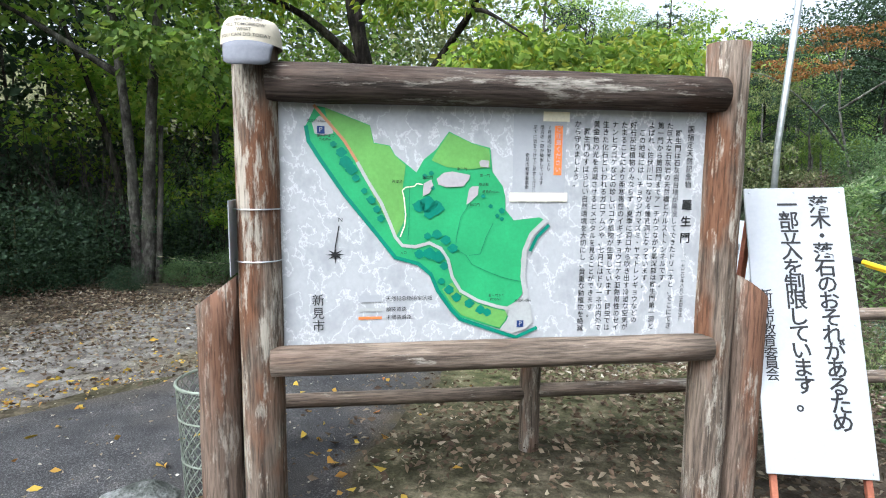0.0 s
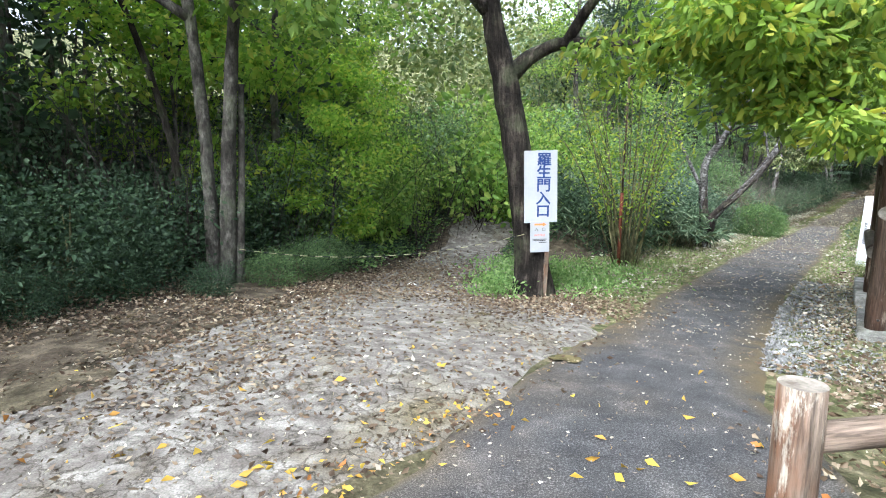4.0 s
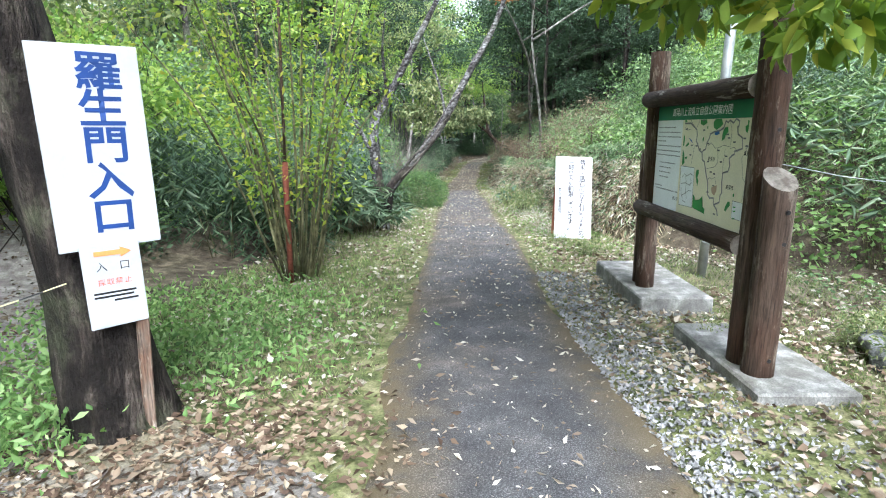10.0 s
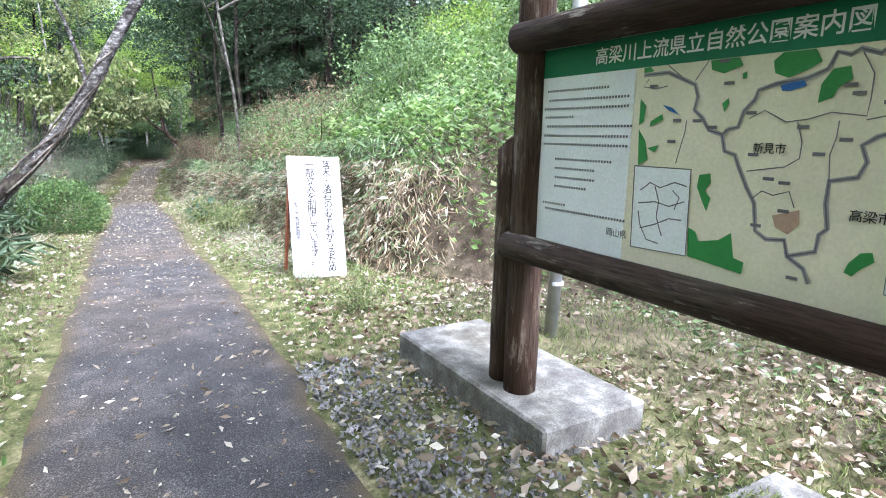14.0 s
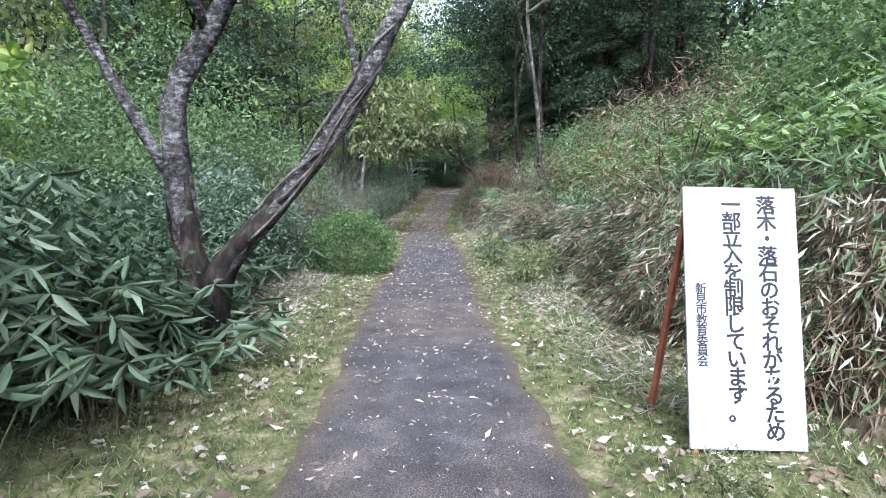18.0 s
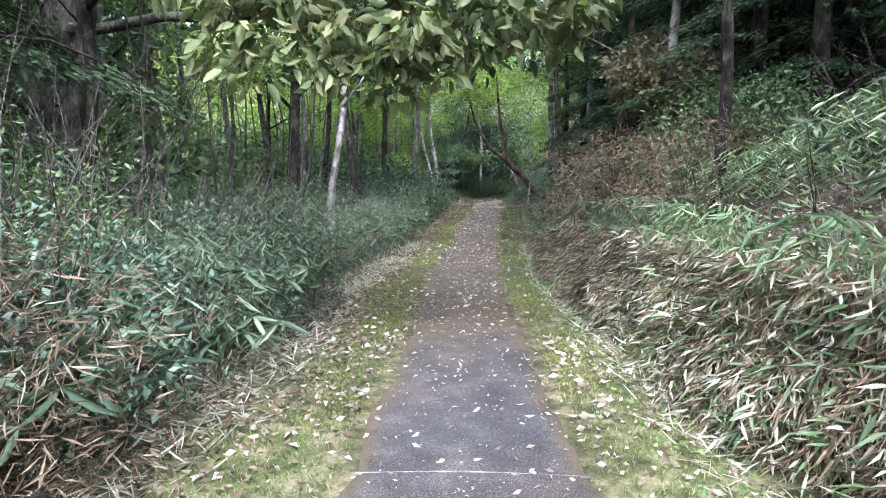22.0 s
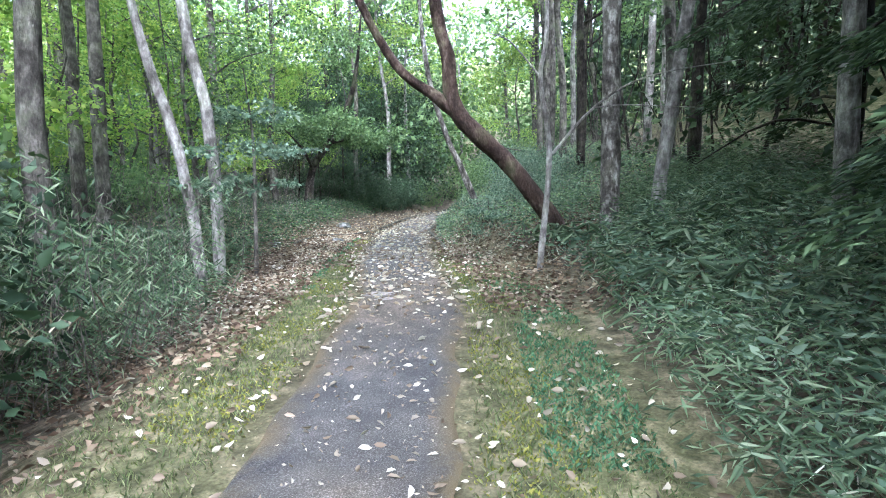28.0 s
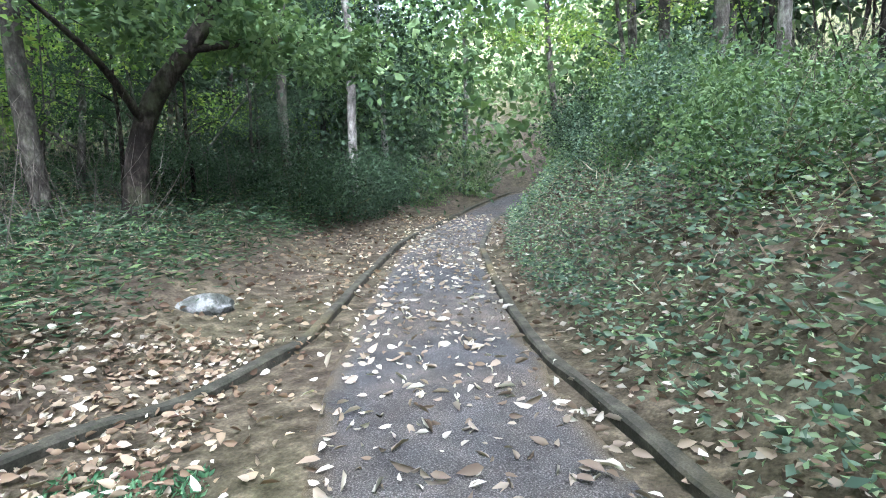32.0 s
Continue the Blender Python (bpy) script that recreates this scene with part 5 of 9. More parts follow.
random.seed(11)
WOODS = [  # kind, run along the walk, metres to the right of the path
    (3, 3.5, -9.5), (1, 4, -11), (3, 1.5, -11.5), (3, 5.5, -12), 
    (3, 17, -7), (1, 16, -9.5), (0, 18.5, -7), (3, 20, -5.8), (3, 12, -11), (3, 15.5, -12),
    (3, 12, 8.5), (3, 14.5, 7.5), (1, 11, 11), (3, 17, 7), (0, 15, 11), (3, 19.5, 6), (3, 21.5, 5), (1, 22, 7.5), (1, 25, 7), (7, 28, 4.6), (7, 30.5, 5), (1, 29, 7), (3, 8.5, 12), (3, 5, 12), (1, 2, 12), (3, -1, 13), (3, 26, 5.2), (3, 24.5, 5.8), (0, 28.5, -8), (2, 31, -7.5), (2, 34.5, -7), (0, 26, -8.5), (0, 33, -7.8), (2, 36.5, -5.5), (3, 11.5, 6.5), (3, 13.5, 6), (3, 15.8, 6.4), (1, 14.5, 8.5), (3, 18, 5.6), (2, 29, -6.5), (0, 32, -10.5), (2, 35, -11.5), (2, 28, -9.5), (4, 30, -8.2),
    (2, 27, -6), (1, 30, -7), (0, 36, -6.5), (1, 38, -7.5), (2, 26, -9), (0, 29, -10), (2, 32.5, -9), (0, 35.5, -9.5), (1, 27, -12), (2, 33, -12), (0, 38, -11), (2, 30.5, -12.5),
    (0, 40, -5), (2, 41.5, -3.8), (0, 43, -6), (5, 42, -8), (0, 44.5, -4.6), (0, 46, -7), (5, 47.5, -5.6), (0, 49.5, -5.8), (2, 51, -7), (5, 55.5, -5), (0, 54, -6), (2, 46, -10), (0, 50, -10), (2, 55, -9), (0, 58, -5), (2, 60, -3), (2, 57, -2.4), (0, 62, 1), (2, 64, -2), (0, 66, -6), (2, 63, 5),
    (7, 33, 4.2), (2, 35, 3), (1, 37, 4.5), (3, 36, 6.5), (3, 39, 5.5), (2, 40.5, 3.8), (0, 45, 4.5), (1, 47, 3.6), (2, 48.5, 5.5), (0, 51, 4), (1, 53, 4.8), (2, 55, 4.6), (0, 57, 3.4), (3, 46, 7.5), (1, 50, 8), (2, 53.5, 7), (3, 41, 8), (0, 60, 5), (3, 34, 8.5), (1, 44, 4.4), (0, 42, 11), (0, 48, 11), (1, 56, 9),
    (4, 45.5, -3.4), (5, 48.5, -7), (5, 51, -6), (5, 54, -6), (5, 57, 2.4), (5, 59, -5),
    (1, 23, -5), (4, 27.5, -5.2), (3, 22.5, -6.5), (3, 24, 6.2), (3, 27.5, 5.6), (3, 33.5, 5.2), 
    (5, 40, -4.6), (5, 43, -5.2),  (0, 49, -7.5), (0, 37.5, 2.4), (1, 39, 3.2),
    (6, 25.5, 3.9), (6, 28, 3.5), (6, 30.5, 3.9), (6, 36, -4.6), (6, 36, 3.8), (6, 23, 7), (7, 47, 7.6), (7, 44.5, 9), (8, 22.5, -7.5), (6, 39, 4.6),
    (7, 27, 5.6), (7, 29.3, 4.2), (7, 31.5, 4.3), (7, 34, 4.4), (7, 36.5, 4.2), (7, 38.5, 4), (7, 34.5, 5), (7, 30, 6), (7, 40.5, 6), (7, 41.5, 4.8),
    (8, 3.5, -8), (7, 13, 7), (7, 15.5, 7.6), (6, 16, 8.5), (7, 18.5, 7), (6, 10.5, 8.8), (7, 10, 9.6),
    (6, 27.5, 3.9), (6, 29.5, 3.9), (6, 31.8, 4.5), (7, 23.4, -4.4), (7, 24.4, -5.2), (3, 23, -5.6), 
    # out-of-view trees left of the start, added to shade the shrubs there
    (8, -3.6, -7.4), (6, -1.9, -10.2), (8, -5.8, -6.9), (6, -4, -9.6),
    (6, 36.5, -3), (6, 38, 2.6), (8, 40.5, -2.8), (0, 44, -4), (0, 48.5, -4), (8, 50.5, 3.6), (0, 52.5, -4.2), (8, 54.5, 3.6), (8, 56, -3.2), (8, 58.5, 3), (0, 60, -4), (8, 34.5, -9),
    (5, 48, -5), (2, 49.5, -6), (5, 51, -4.6), (0, 52.5, -6.5), (5, 53.5, -5), (3, 50.5, -8), (3, 54, -8.5), (7, 40, 5.4), (7, 37.5, 6), (7, 50, 9), (7, 33, 6),
    (3, -6, 14), (1, -9, -6), (3, -10, 3), (3, -8, -12),
    (7, 27.6, 4.3), (7, 28.8, 4), (7, 30.4, 4.5), (7, 32.2, 4.4), (7, 33.4, 4.6), (7, 35.4, 4.6), (7, 26.2, 4.3), (7, 37.6, 4.8), (7, 25, 4.8), (7, 23.6, 5.4), (7, 29.4, 5.2), (7, 32.6, 5.2),
    (3, 57.2, -4.8), (3, 59.5, -4.6), (3, 61.5, -4.2),
    (6, 34, -3.4), (6, 33.5, 3.6),
]
CLEAR = lambda k, x, y: (-4.6 < x < 3.6 and 8.6 < y < 23 and k not in (4, 5))
for k, u, n in WOODS:
    mu = along(LX, LY)
    if u < mu[0]:
        x, y = AXIS[0] * u + AXIS[1] * n, AXIS[1] * u - AXIS[0] * n
    else:
        x, y = lane_point(min(u, 60), n)
        x, y = x + max(0, u - 60) * 0.94, y + max(0, u - 60) * 0.34
    if not CLEAR(k, x, y):
        plant(KINDS[k], x, y)

for x, y, q in ((36.2, 47.6, 0.55), (38.2, 48.6, 0.6), (40.0, 49.4, 0.6), (41.8, 50.4, 0.65), (43.6, 51.2, 0.6), (37.0, 49.4, 0.7), (39.6, 51.0, 0.7), (42.4, 52.4, 0.75), (45.0, 52.4, 0.7)):
    plant(KINDS[3], x, y, None, 0.1, q)
for x, y, q in ((-4.0, 10.6, 0.8), (-3.5, 12.2, 0.85), (-5.2, 9.4, 0.95), (-5.4, 11.6, 1.0), (-2.9, 14.4, 0.9), (-3.0, 9.0, 0.6), (-4.4, 13.4, 0.95)):
    plant(KINDS[9], x, y, None, 0.1, q)

for x, y, q in ((31.0, 44.3, 0.40), (32.2, 44.9, 0.44), (33.4, 45.0, 0.40), (32.0, 46.2, 0.46), (34.2, 46.0, 0.44), (29.8, 44.8, 0.40)):
    plant(KINDS[3], x, y, None, 0.1, q)

for u, n, q in ((22.6, 2.7, 0.72), (24.6, 2.4, 0.7), (28.2, 2.4, 0.72), (24.2, -3.4, 0.7)):
    x, y = lane_point(u, n)
    plant(KINDS[6], x, y, None, 0.1, q)
for u, n, q in ((31.4, 3.3, 0.8), (34.6, 3.2, 0.75), (37.2, 3.1, 0.8), (26.4, 3.6, 0.8), (28.4, 3.5, 0.8)):
    x, y = lane_point(u, n)
    plant(KINDS[7], x, y, None, 0.1, q)

# ---- shrubs ----
B = [bush("shrub", "dense light green roadside shrub", (1.0, 1.0, 0.75), LEAF_SUN, 6000, 0.052, 201, group="shrubs"),
     bush("shrub", "dense rounded mid green shrub", (0.9, 0.9, 0.7), LEAF_MID, 5600, 0.052, 202, group="shrubs"),
     bush("shrub", "dark glossy evergreen shrub", (0.8, 0.8, 0.65), LEAF_DARK, 5600, 0.05, 203, group="shrubs"),
     bush("shrub", "bluish green leafy shrub", (0.8, 0.8, 0.6), LEAF_BLUE, 5000, 0.05, 204, group="shrubs"),
     bush("shrub", "heap of withered brown brushwood", (0.8, 0.8, 0.6), DRY_BRUSH, 3600, 0.085, 205, width=0.09, group="shrubs"),
     bush("shrub", "tall bluish green shrub with narrow leaves and bare twigs", (1.25, 1.25, 1.15), LEAF_MID, 7000, 0.062, 206, width=0.42, group="shrubs", stems=14, bark=TWIG, hollow=0.3),
     bush("shrub", "large-leaved green roadside shrub with dark gaps", (1.0, 1.0, 0.8), LEAF_SUN, 1900, 0.10, 213, width=0.6, wide=True, group="shrubs", stems=12, bark=TWIG_DARK, hollow=0.5)]
# dark kind 2 left of the track stands in for shade under the trees
SHRUBS = [(2, -4.9, 6.6), (2, -5.6, 5.6), (2, -4.6, 7.6), (5, -3.7, 9.4), (2, -4.2, 8.6), (6, -3.0, 10.6), (0, -2.6, 11.6), (2, -3.8, 11.0), (0, -2.2, 12.8), (1, -1.9, 13.8), (2, -5.5, 9), (2, -6.4, 6.6), (2, -7, 5.0), (2, -6.8, 7.6), (0, -4.6, 12.6), (1, -3.2, 14.5), (1, 3.0, 18.4), (1, 4.6, 19.6),
          (1, 2.4, 13.6), (3, 2.9, 14.2), (2, 3.3, 13.0), (1, 2.0, 14.8), (3, 5.0, 15.3), (3, 5.9, 16.2), (1, 4.4, 16.4), (3, 8.4, 19.2), (3, 9.6, 20.4), (4, 6.9, 17.0), (4, 9.2, 19.4), (1, 7.6, 18.6), (2, 9.2, 21.6), (3, 10.8, 21.8), (2, 12.0, 23.6),
          (4, 7.6, 11.2), (1, 8.2, 10.2), (4, 10.4, 14.6), (1, 10.9, 13.8), (1, 12.4, 15.6), (4, 15.3, 20.6), (1, 16.0, 19.8), (4, 16.4, 22.0), (2, 18.0, 23.0), (2, 19.4, 24.6), (2, 17.6, 21.6), (2, 20.6, 24.4), (2, 21.4, 26.2), (2, 23.4, 27.8),
          (2, 18.6, 31.0), (2, 19.4, 31.9), (3, 20.2, 32.8), (2, 20.9, 33.6), (3, 18.0, 30.2), (2, 34.6, 44.6), (2, 35.6, 45.0), (2, 36.6, 45.6), (2, 33.5, 44.3), (3, 34.0, 38.6), (1, 35.6, 39.4), (2, 36.0, 40.4)]
for k, x, y in SHRUBS:
    plant(B[k], x, y, sink=0.05)
for k, u, n, q in ((5, 17.4, -3.4, 1.0), (5, 19.0, -3.3, 1.1), (5, 20.4, -3.1, 0.9), (5, 18.2, -4.6, 1.5), (5, 16.0, -4.2, 1.1), (3, 16.2, -3.2, 1.2), (5, 22.6, -3.4, 0.9),
                   (2, 36.4, -2.7, 1.6), (2, 37.4, -2.7, 1.7), (2, 38.4, -3.0, 1.6), (2, 36.8, -3.8, 2.0), (3, 35.6, -3.0, 1.0), 
                   (1, 6.0, -6.2, 1.3), (0, 7.2, -6.0, 1.3), (2, 4.8, -6.6, 1.4), (2, 3.6, -7.4, 1.6), (2, 5.4, -7.4, 2.0), (0, 7.8, -6.8, 1.6),
                   (6, 9.4, -5.0, 1.3), (0, 10.8, -5.4, 1.6), (6, 12.0, -4.6, 1.3), (1, 13.4, -5.8, 1.8), (6, 11.6, -7.0, 1.8), (6, 15.2, -6.4, 1.8), (1, 9.0, -6.4, 1.6),
                   (1, 49.0, -5.6, 0.8), (1, 47.5, -5.2, 0.9), (2, 46.2, -5.6, 0.9), (2, 54.2, -4.0, 1.0), (2, 56.0, -4.2, 1.1), (1, 51, -6.5, 1.2), (1, 59.5, -1.9, 0.8), (1, 62.5, -1.6, 1.2), (1, 60, 2.4, 1.0),
                   (3, 47.2, 2.2, 0.5), (3, 45.2, 2.6, 0.7), (3, 46.9, 2.9, 0.8), (3, 48.4, 2.6, 0.8), (1, 49.8, 2.0, 0.7), (3, 51.0, 2.6, 0.7), (1, 52.5, 2.3, 0.7), (3, 54, 2.2, 0.7), (3, 55.5, 2.2, 0.8), (1, 57, 1.9, 0.8),
                   (1, 8.6, 4.4, 0.8), (5, 9.6, 5.4, 0.9), (3, 10.6, 4.2, 0.8), (1, 11.8, 5.0, 1.1), (0, 13.4, 4.6, 0.9), (5, 15.0, 5.2, 0.9), (1, 17, 4.8, 1.0), (3, 7.6, 3.9, 0.5), (3, 6.6, 4.0, 0.45), (1, 19.5, 4.2, 0.9), (3, 5.6, 4.3, 0.5),
                   (4, 24.6, 2.3, 0.9), (4, 30.2, 2.1, 0.8)):
    sx, sy = lane_point(u, n)
    plant(B[k], sx, sy, None, 0.05, q)
for k, x, y, q in ((4, 6.18, 17.13, 0.4), (4, 6.68, 17.83, 0.5), (2, -3.75, 6.8, 0.3), (1, -3.35, 7.5, 0.32), (1, -3.15, 8.2, 0.4), (2, -4.5, 6.7, 0.55), (1, -2.95, 8.9, 0.45), (2, -4.9, 5.9, 0.4)):
    plant(B[k], x, y, None, 0.05, q)
az = bush("azalea", "round clipped green azalea bush beside the path", (0.66, 0.62, 0.46), LEAF_SHRUB, 17000, 0.034, 210, 0.55, True, hollow=0.86, loose=0.55)
plant(az, 7.35, 15.95, 30, 0.08)
weed = bush("weed_clump", "yellow-green weed clump on the grass verge", (0.26, 0.26, 0.26), LEAF_OLIVE, 900, 0.06, 211, 0.3, group="weed clumps", stems=9)
plant(weed, 8.45, 13.5, 10, 0.02, 1.1)
plant(weed, 9.3, 14.85, 80, 0.02, 1.0)
plant(weed, 9.0, 13.9, 150, 0.02, 0.8)
for x, y, q in ((3.12, 5.6, 0.55), (3.5, 5.8, 0.6), (3.62, 4.3, 0.6), (4.05, 4.55, 0.7), (3.4, 5.95, 0.5), (2.8, 6.6, 0.35), (4.6, 9.0, 0.5), (5.05, 9.75, 0.35)):
    plant(weed, x, y, None, 0.02, q)
broad = bush("broad_leaved_weed", "pale broad-leaved weed on the verge", (0.15, 0.15, 0.24), LEAF_BLUE, 26, 0.13, 212, 0.85, True, stems=5)
plant(broad, 9.35, 14.95, 0, 0.02)
cane = thing("cane_shrub", "tall shrub of many thin green canes with small leaves", "shrub", at=(1.5, 10.0, gz(1.5, 10.0)))
tips = []
for i in range(26):
    w, r0, L = random.uniform(0, 6.28), random.uniform(0.02, 0.16), random.uniform(0.4, 1.3)
    b, t = (math.cos(w) * r0, math.sin(w) * r0, -0.1), (math.cos(w) * (r0 + L), math.sin(w) * (r0 + L), random.uniform(1.6, 3.2))
    mid = tuple((p + q) / 2 + e for p, q, e in zip(b, t, (0, 0, 0.35)))
    limb("cane", [b, mid, t], [0.014, 0.011, 0.004], STEM, cane, 5, 4, 0.05, i)
    tips += [np.array(b) + (np.array(t) - np.array(b)) * f + np.array([0, 0, 0.3 * (1 - f)]) for f in (0.35, 0.5, 0.6, 0.7, 0.8, 0.9, 1)]
p, a = sprays(tips, 0.24, 3400, 0.8)
leaves("foliage", p, a, 0.06 * (0.6 + 0.8 * rng.random(len(p))), LEAF_OVER, cane, 0.45, 0.3, False, 0.1)

# ---- undergrowth ----
on_bank = lambda x, y, u, n: n > bank_foot(u) + tab(u, [9, 11.5], [-0.15, 0.3])
TRACK_LEFT, TRACK_RIGHT = ([4.0, 5.6, 6.2, 7.2, 8.2, 9.6, 11, 13.3, 16, 19.5], [-5.2, -3.7, -3.35, -2.92, -2.6, -2.4, -1.8, -0.9, 0.2, 2.2]), ([4, 5.1, 6.4, 7.0, 8.7, 10, 11.4, 12.6, 15.5, 19.2], [-1.5, -0.95, -0.12, -0.25, -0.75, -0.45, 0.0, 0.4, 1.4, 3.4])
off_track = lambda x, y, u, n: (x < np.interp(y, *TRACK_LEFT) + 0.25 * rng.random(len(x)) ** 2) | (x > np.interp(y, *TRACK_RIGHT) - 0.1) | (y > 19)
near_sign = lambda x, y, u, n: np.hypot(x - 5.45, y - 9.75) > 0.62
# one bamboo stand: dark leaves stand in for its shaded inside, light ones on top
thicket("bamboo_grass", "broad-bladed bamboo grass under the trees, shaded inside put into dark green", 9.5, 17.0, -4.4, -1.75, 24000, 1.1, 0.14, LEAF_DARK, 0.15, 0.0, 0.7)
thicket("bamboo_grass", "lighter outer blades of the same bamboo grass", 9.5, 17.0, -4.4, -1.7, 9000, 1.2, 0.15, LEAF_BAMBOO, 0.14, 0.1, 0.7)
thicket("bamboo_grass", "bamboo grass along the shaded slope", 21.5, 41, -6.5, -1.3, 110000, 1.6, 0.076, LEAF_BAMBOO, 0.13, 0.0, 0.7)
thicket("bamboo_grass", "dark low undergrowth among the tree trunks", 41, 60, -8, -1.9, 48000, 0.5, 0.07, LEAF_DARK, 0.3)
thicket("bamboo_grass", "thin green blades among the upper trunks", 41, 60, -8, -1.9, 14000, 0.45, 0.08, LEAF_MID, 0.2)
thicket("bamboo_grass", "bamboo grass on the right-hand verge", 29.5, 44.5, 1.15, 6.0, 56000, 0.7, 0.075, LEAF_BAMBOO, 0.15, mask=lambda x, y, u, n: n > 1.1 + tab(u, [38, 42], [0.0, 1.0]) + 0.4 * rng.random(len(n)))
thicket("bamboo_grass", "low bamboo grass with drooping blades under the leaning tree", 37.5, 44.5, 1.3, 5.0, 17000, 0.42, 0.12, LEAF_BAMBOO, 0.13, 0.02, 0.7, mask=lambda x, y, u, n: n > tab(u, [39.5, 41.5, 42.5, 44], [1.35, 1.7, 2.6, 3.2]) + 0.35 * rng.random(len(n)))
thicket("bamboo_grass", "broad dark green shoots in the low bamboo", 37.5, 42.5, 1.7, 4.5, 5000, 0.45, 0.09, LEAF_BLUE, 0.3, 0.02, 0.3)
thicket("dry_grass", "withered pale blades in the low bamboo", 34, 43, 1.4, 4.5, 3600, 0.3, 0.10, DRY_PALE, 0.07, 0.0, 0.8, mask=lambda x, y, u, n: n > 1.5 + 0.4 * rng.random(len(n)))
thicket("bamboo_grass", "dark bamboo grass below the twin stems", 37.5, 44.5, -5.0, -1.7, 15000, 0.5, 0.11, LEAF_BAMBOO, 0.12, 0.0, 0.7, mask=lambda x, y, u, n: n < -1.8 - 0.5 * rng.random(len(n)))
thicket("dry_grass", "withered brown stalks below the twin stems", 37.5, 45.5, -5.0, -1.6, 6000, 0.4, 0.14, DRY_DARK, 0.05, 0.0, 0.3)
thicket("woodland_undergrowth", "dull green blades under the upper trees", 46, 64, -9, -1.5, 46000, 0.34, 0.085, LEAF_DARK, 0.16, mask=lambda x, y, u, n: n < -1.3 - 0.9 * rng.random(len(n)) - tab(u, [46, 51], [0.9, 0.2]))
thicket("woodland_undergrowth", "grey-brown withered blades under the upper trees", 46, 64, -9, -1.7, 16000, 0.34, 0.10, DRY, 0.10, mask=lambda x, y, u, n: n < -1.9 - 0.9 * rng.random(len(n)))
thicket("bank_plants", "mixed low green plants on the bank", 43.5, 60, 0.78, 5.0, 38000, 0.45, 0.052, LEAF_BLUE, 0.45, mask=lambda x, y, u, n: (u > 46.2) | (n > 1.6))
thicket("bank_plants", "pale small-leaved plants on the bank", 43.5, 60, 0.8, 5.0, 38000, 0.5, 0.042, LEAF_BANK, 0.4, mask=lambda x, y, u, n: (u > 45.8) | (n > 1.7))
thicket("vine_cover", "light green vines and bamboo leaves over the bank", 4, 18.5, 2.0, 8.0, 62000, 0.9, 0.075, LEAF_KUDZU, 0.55, 0.05, 0.1, mask=on_bank)
thicket("bank_bamboo", "bamboo leaves on top of the bank", 9, 29, 2.2, 6.0, 56000, 1.0, 0.11, LEAF_BANK, 0.13, 0.1, 0.6, mask=on_bank)


def face_curtain(name, label, u0, u1, count, size, material, width, spread, top=1.0, out=0.0):
    """Withered blades that hang down the steep bank face, thickest below the brow."""
    x, y, u, n = region(count, u0, u1, 0.0, 0.0)
    f = top * rng.random(count) ** 0.8
    lump = np.array([noise.noise((a * 1.6, b * 1.6, c * 2.2)) for a, b, c in zip(x, y, f)])
    n = bank_foot(u) - 0.10 + 0.30 * f - out * rng.random(count) - 0.13 * lump
    mu = along(LX, LY)
    cx, cy, fx, fy = np.interp(u, mu, LX), np.interp(u, mu, LY), np.interp(u + 0.4, mu, LX), np.interp(u + 0.4, mu, LY)
    d = np.hypot(fx - cx, fy - cy)
    dx, dy = (fx - cx) / d, (fy - cy) / d
    x, y = cx + dy * n, cy - dx * n
    z = tab(u, RUN, FALL) + 0.03 + (bank_high(u) + 0.12) * f
    sway = np.array([noise.noise((p * 7, q * 7, r * 7)) for p, q, r in zip(x, y, z)]) * 1.6
    a = unit(count) * spread + np.stack([-dy * 0.08 + dx * sway, dx * 0.08 + dy * sway, np.full(count, -0.9)], -1)
    keep = near_sign(x, y, u, n) & (rng.random(count) < tab(u, [10.5, 12, 29, 31.5], [0.15, 1, 1, 0.2]))
    return stuff(name, label, "undergrowth", np.stack([x, y, z], -1)[keep], a[keep], (size * (0.5 + 0.9 * rng.random(count)))[keep], material, width, 0.6, False)


face_curtain("dry_grass_face", "withered brown bamboo blades hanging down the bank face", 10.5, 24.5, 29000, 0.12, DRY_FACE, 0.08, 0.75)
face_curtain("dry_grass_face", "dull brown stalks standing along the shaded bank face", 23.5, 31.5, 9000, 0.13, DRY, 0.05, 0.8)
face_curtain("dry_grass_face", "tan withered blades along the shaded bank face", 23.5, 31.5, 12000, 0.12, DRY_FACE, 0.075, 0.85)
# dark stalks put the shade between the hanging blades into colour
face_curtain("dry_grass_face", "dark brown stalks for the shaded gaps between the hanging blades", 10.5, 31.5, 11000, 0.20, DRY_DARK, 0.05, 1.1, 0.9)
face_curtain("dry_grass_face", "pale dead bamboo leaves on the bank face", 10.5, 25, 6500, 0.10, DRY_PALE, 0.15, 1.3, 1.0, 0.08)
face_curtain("green_fringe", "green bamboo blades drooping over the brow of the bank", 10.5, 24, 10000, 0.13, LEAF_BANK, 0.13, 1.2, 1.25, 0.05)
face_curtain("green_fringe", "thin green blades over the shaded brow of the bank", 23.5, 30.5, 4200, 0.12, LEAF_BAMBOO, 0.12, 1.3, 1.3, 0.05)
stalks("straw", "cut bamboo straw lying beside the path", 12.5, 32, -2.4, -1.2, 10000, 0.16, DRY_PALE, 0.03, 3.5)
stalks("straw", "cut straw lying along the bank foot", 11.5, 32, 1.05, 1.75, 6000, 0.14, DRY_PALE, 0.03, 3.5)
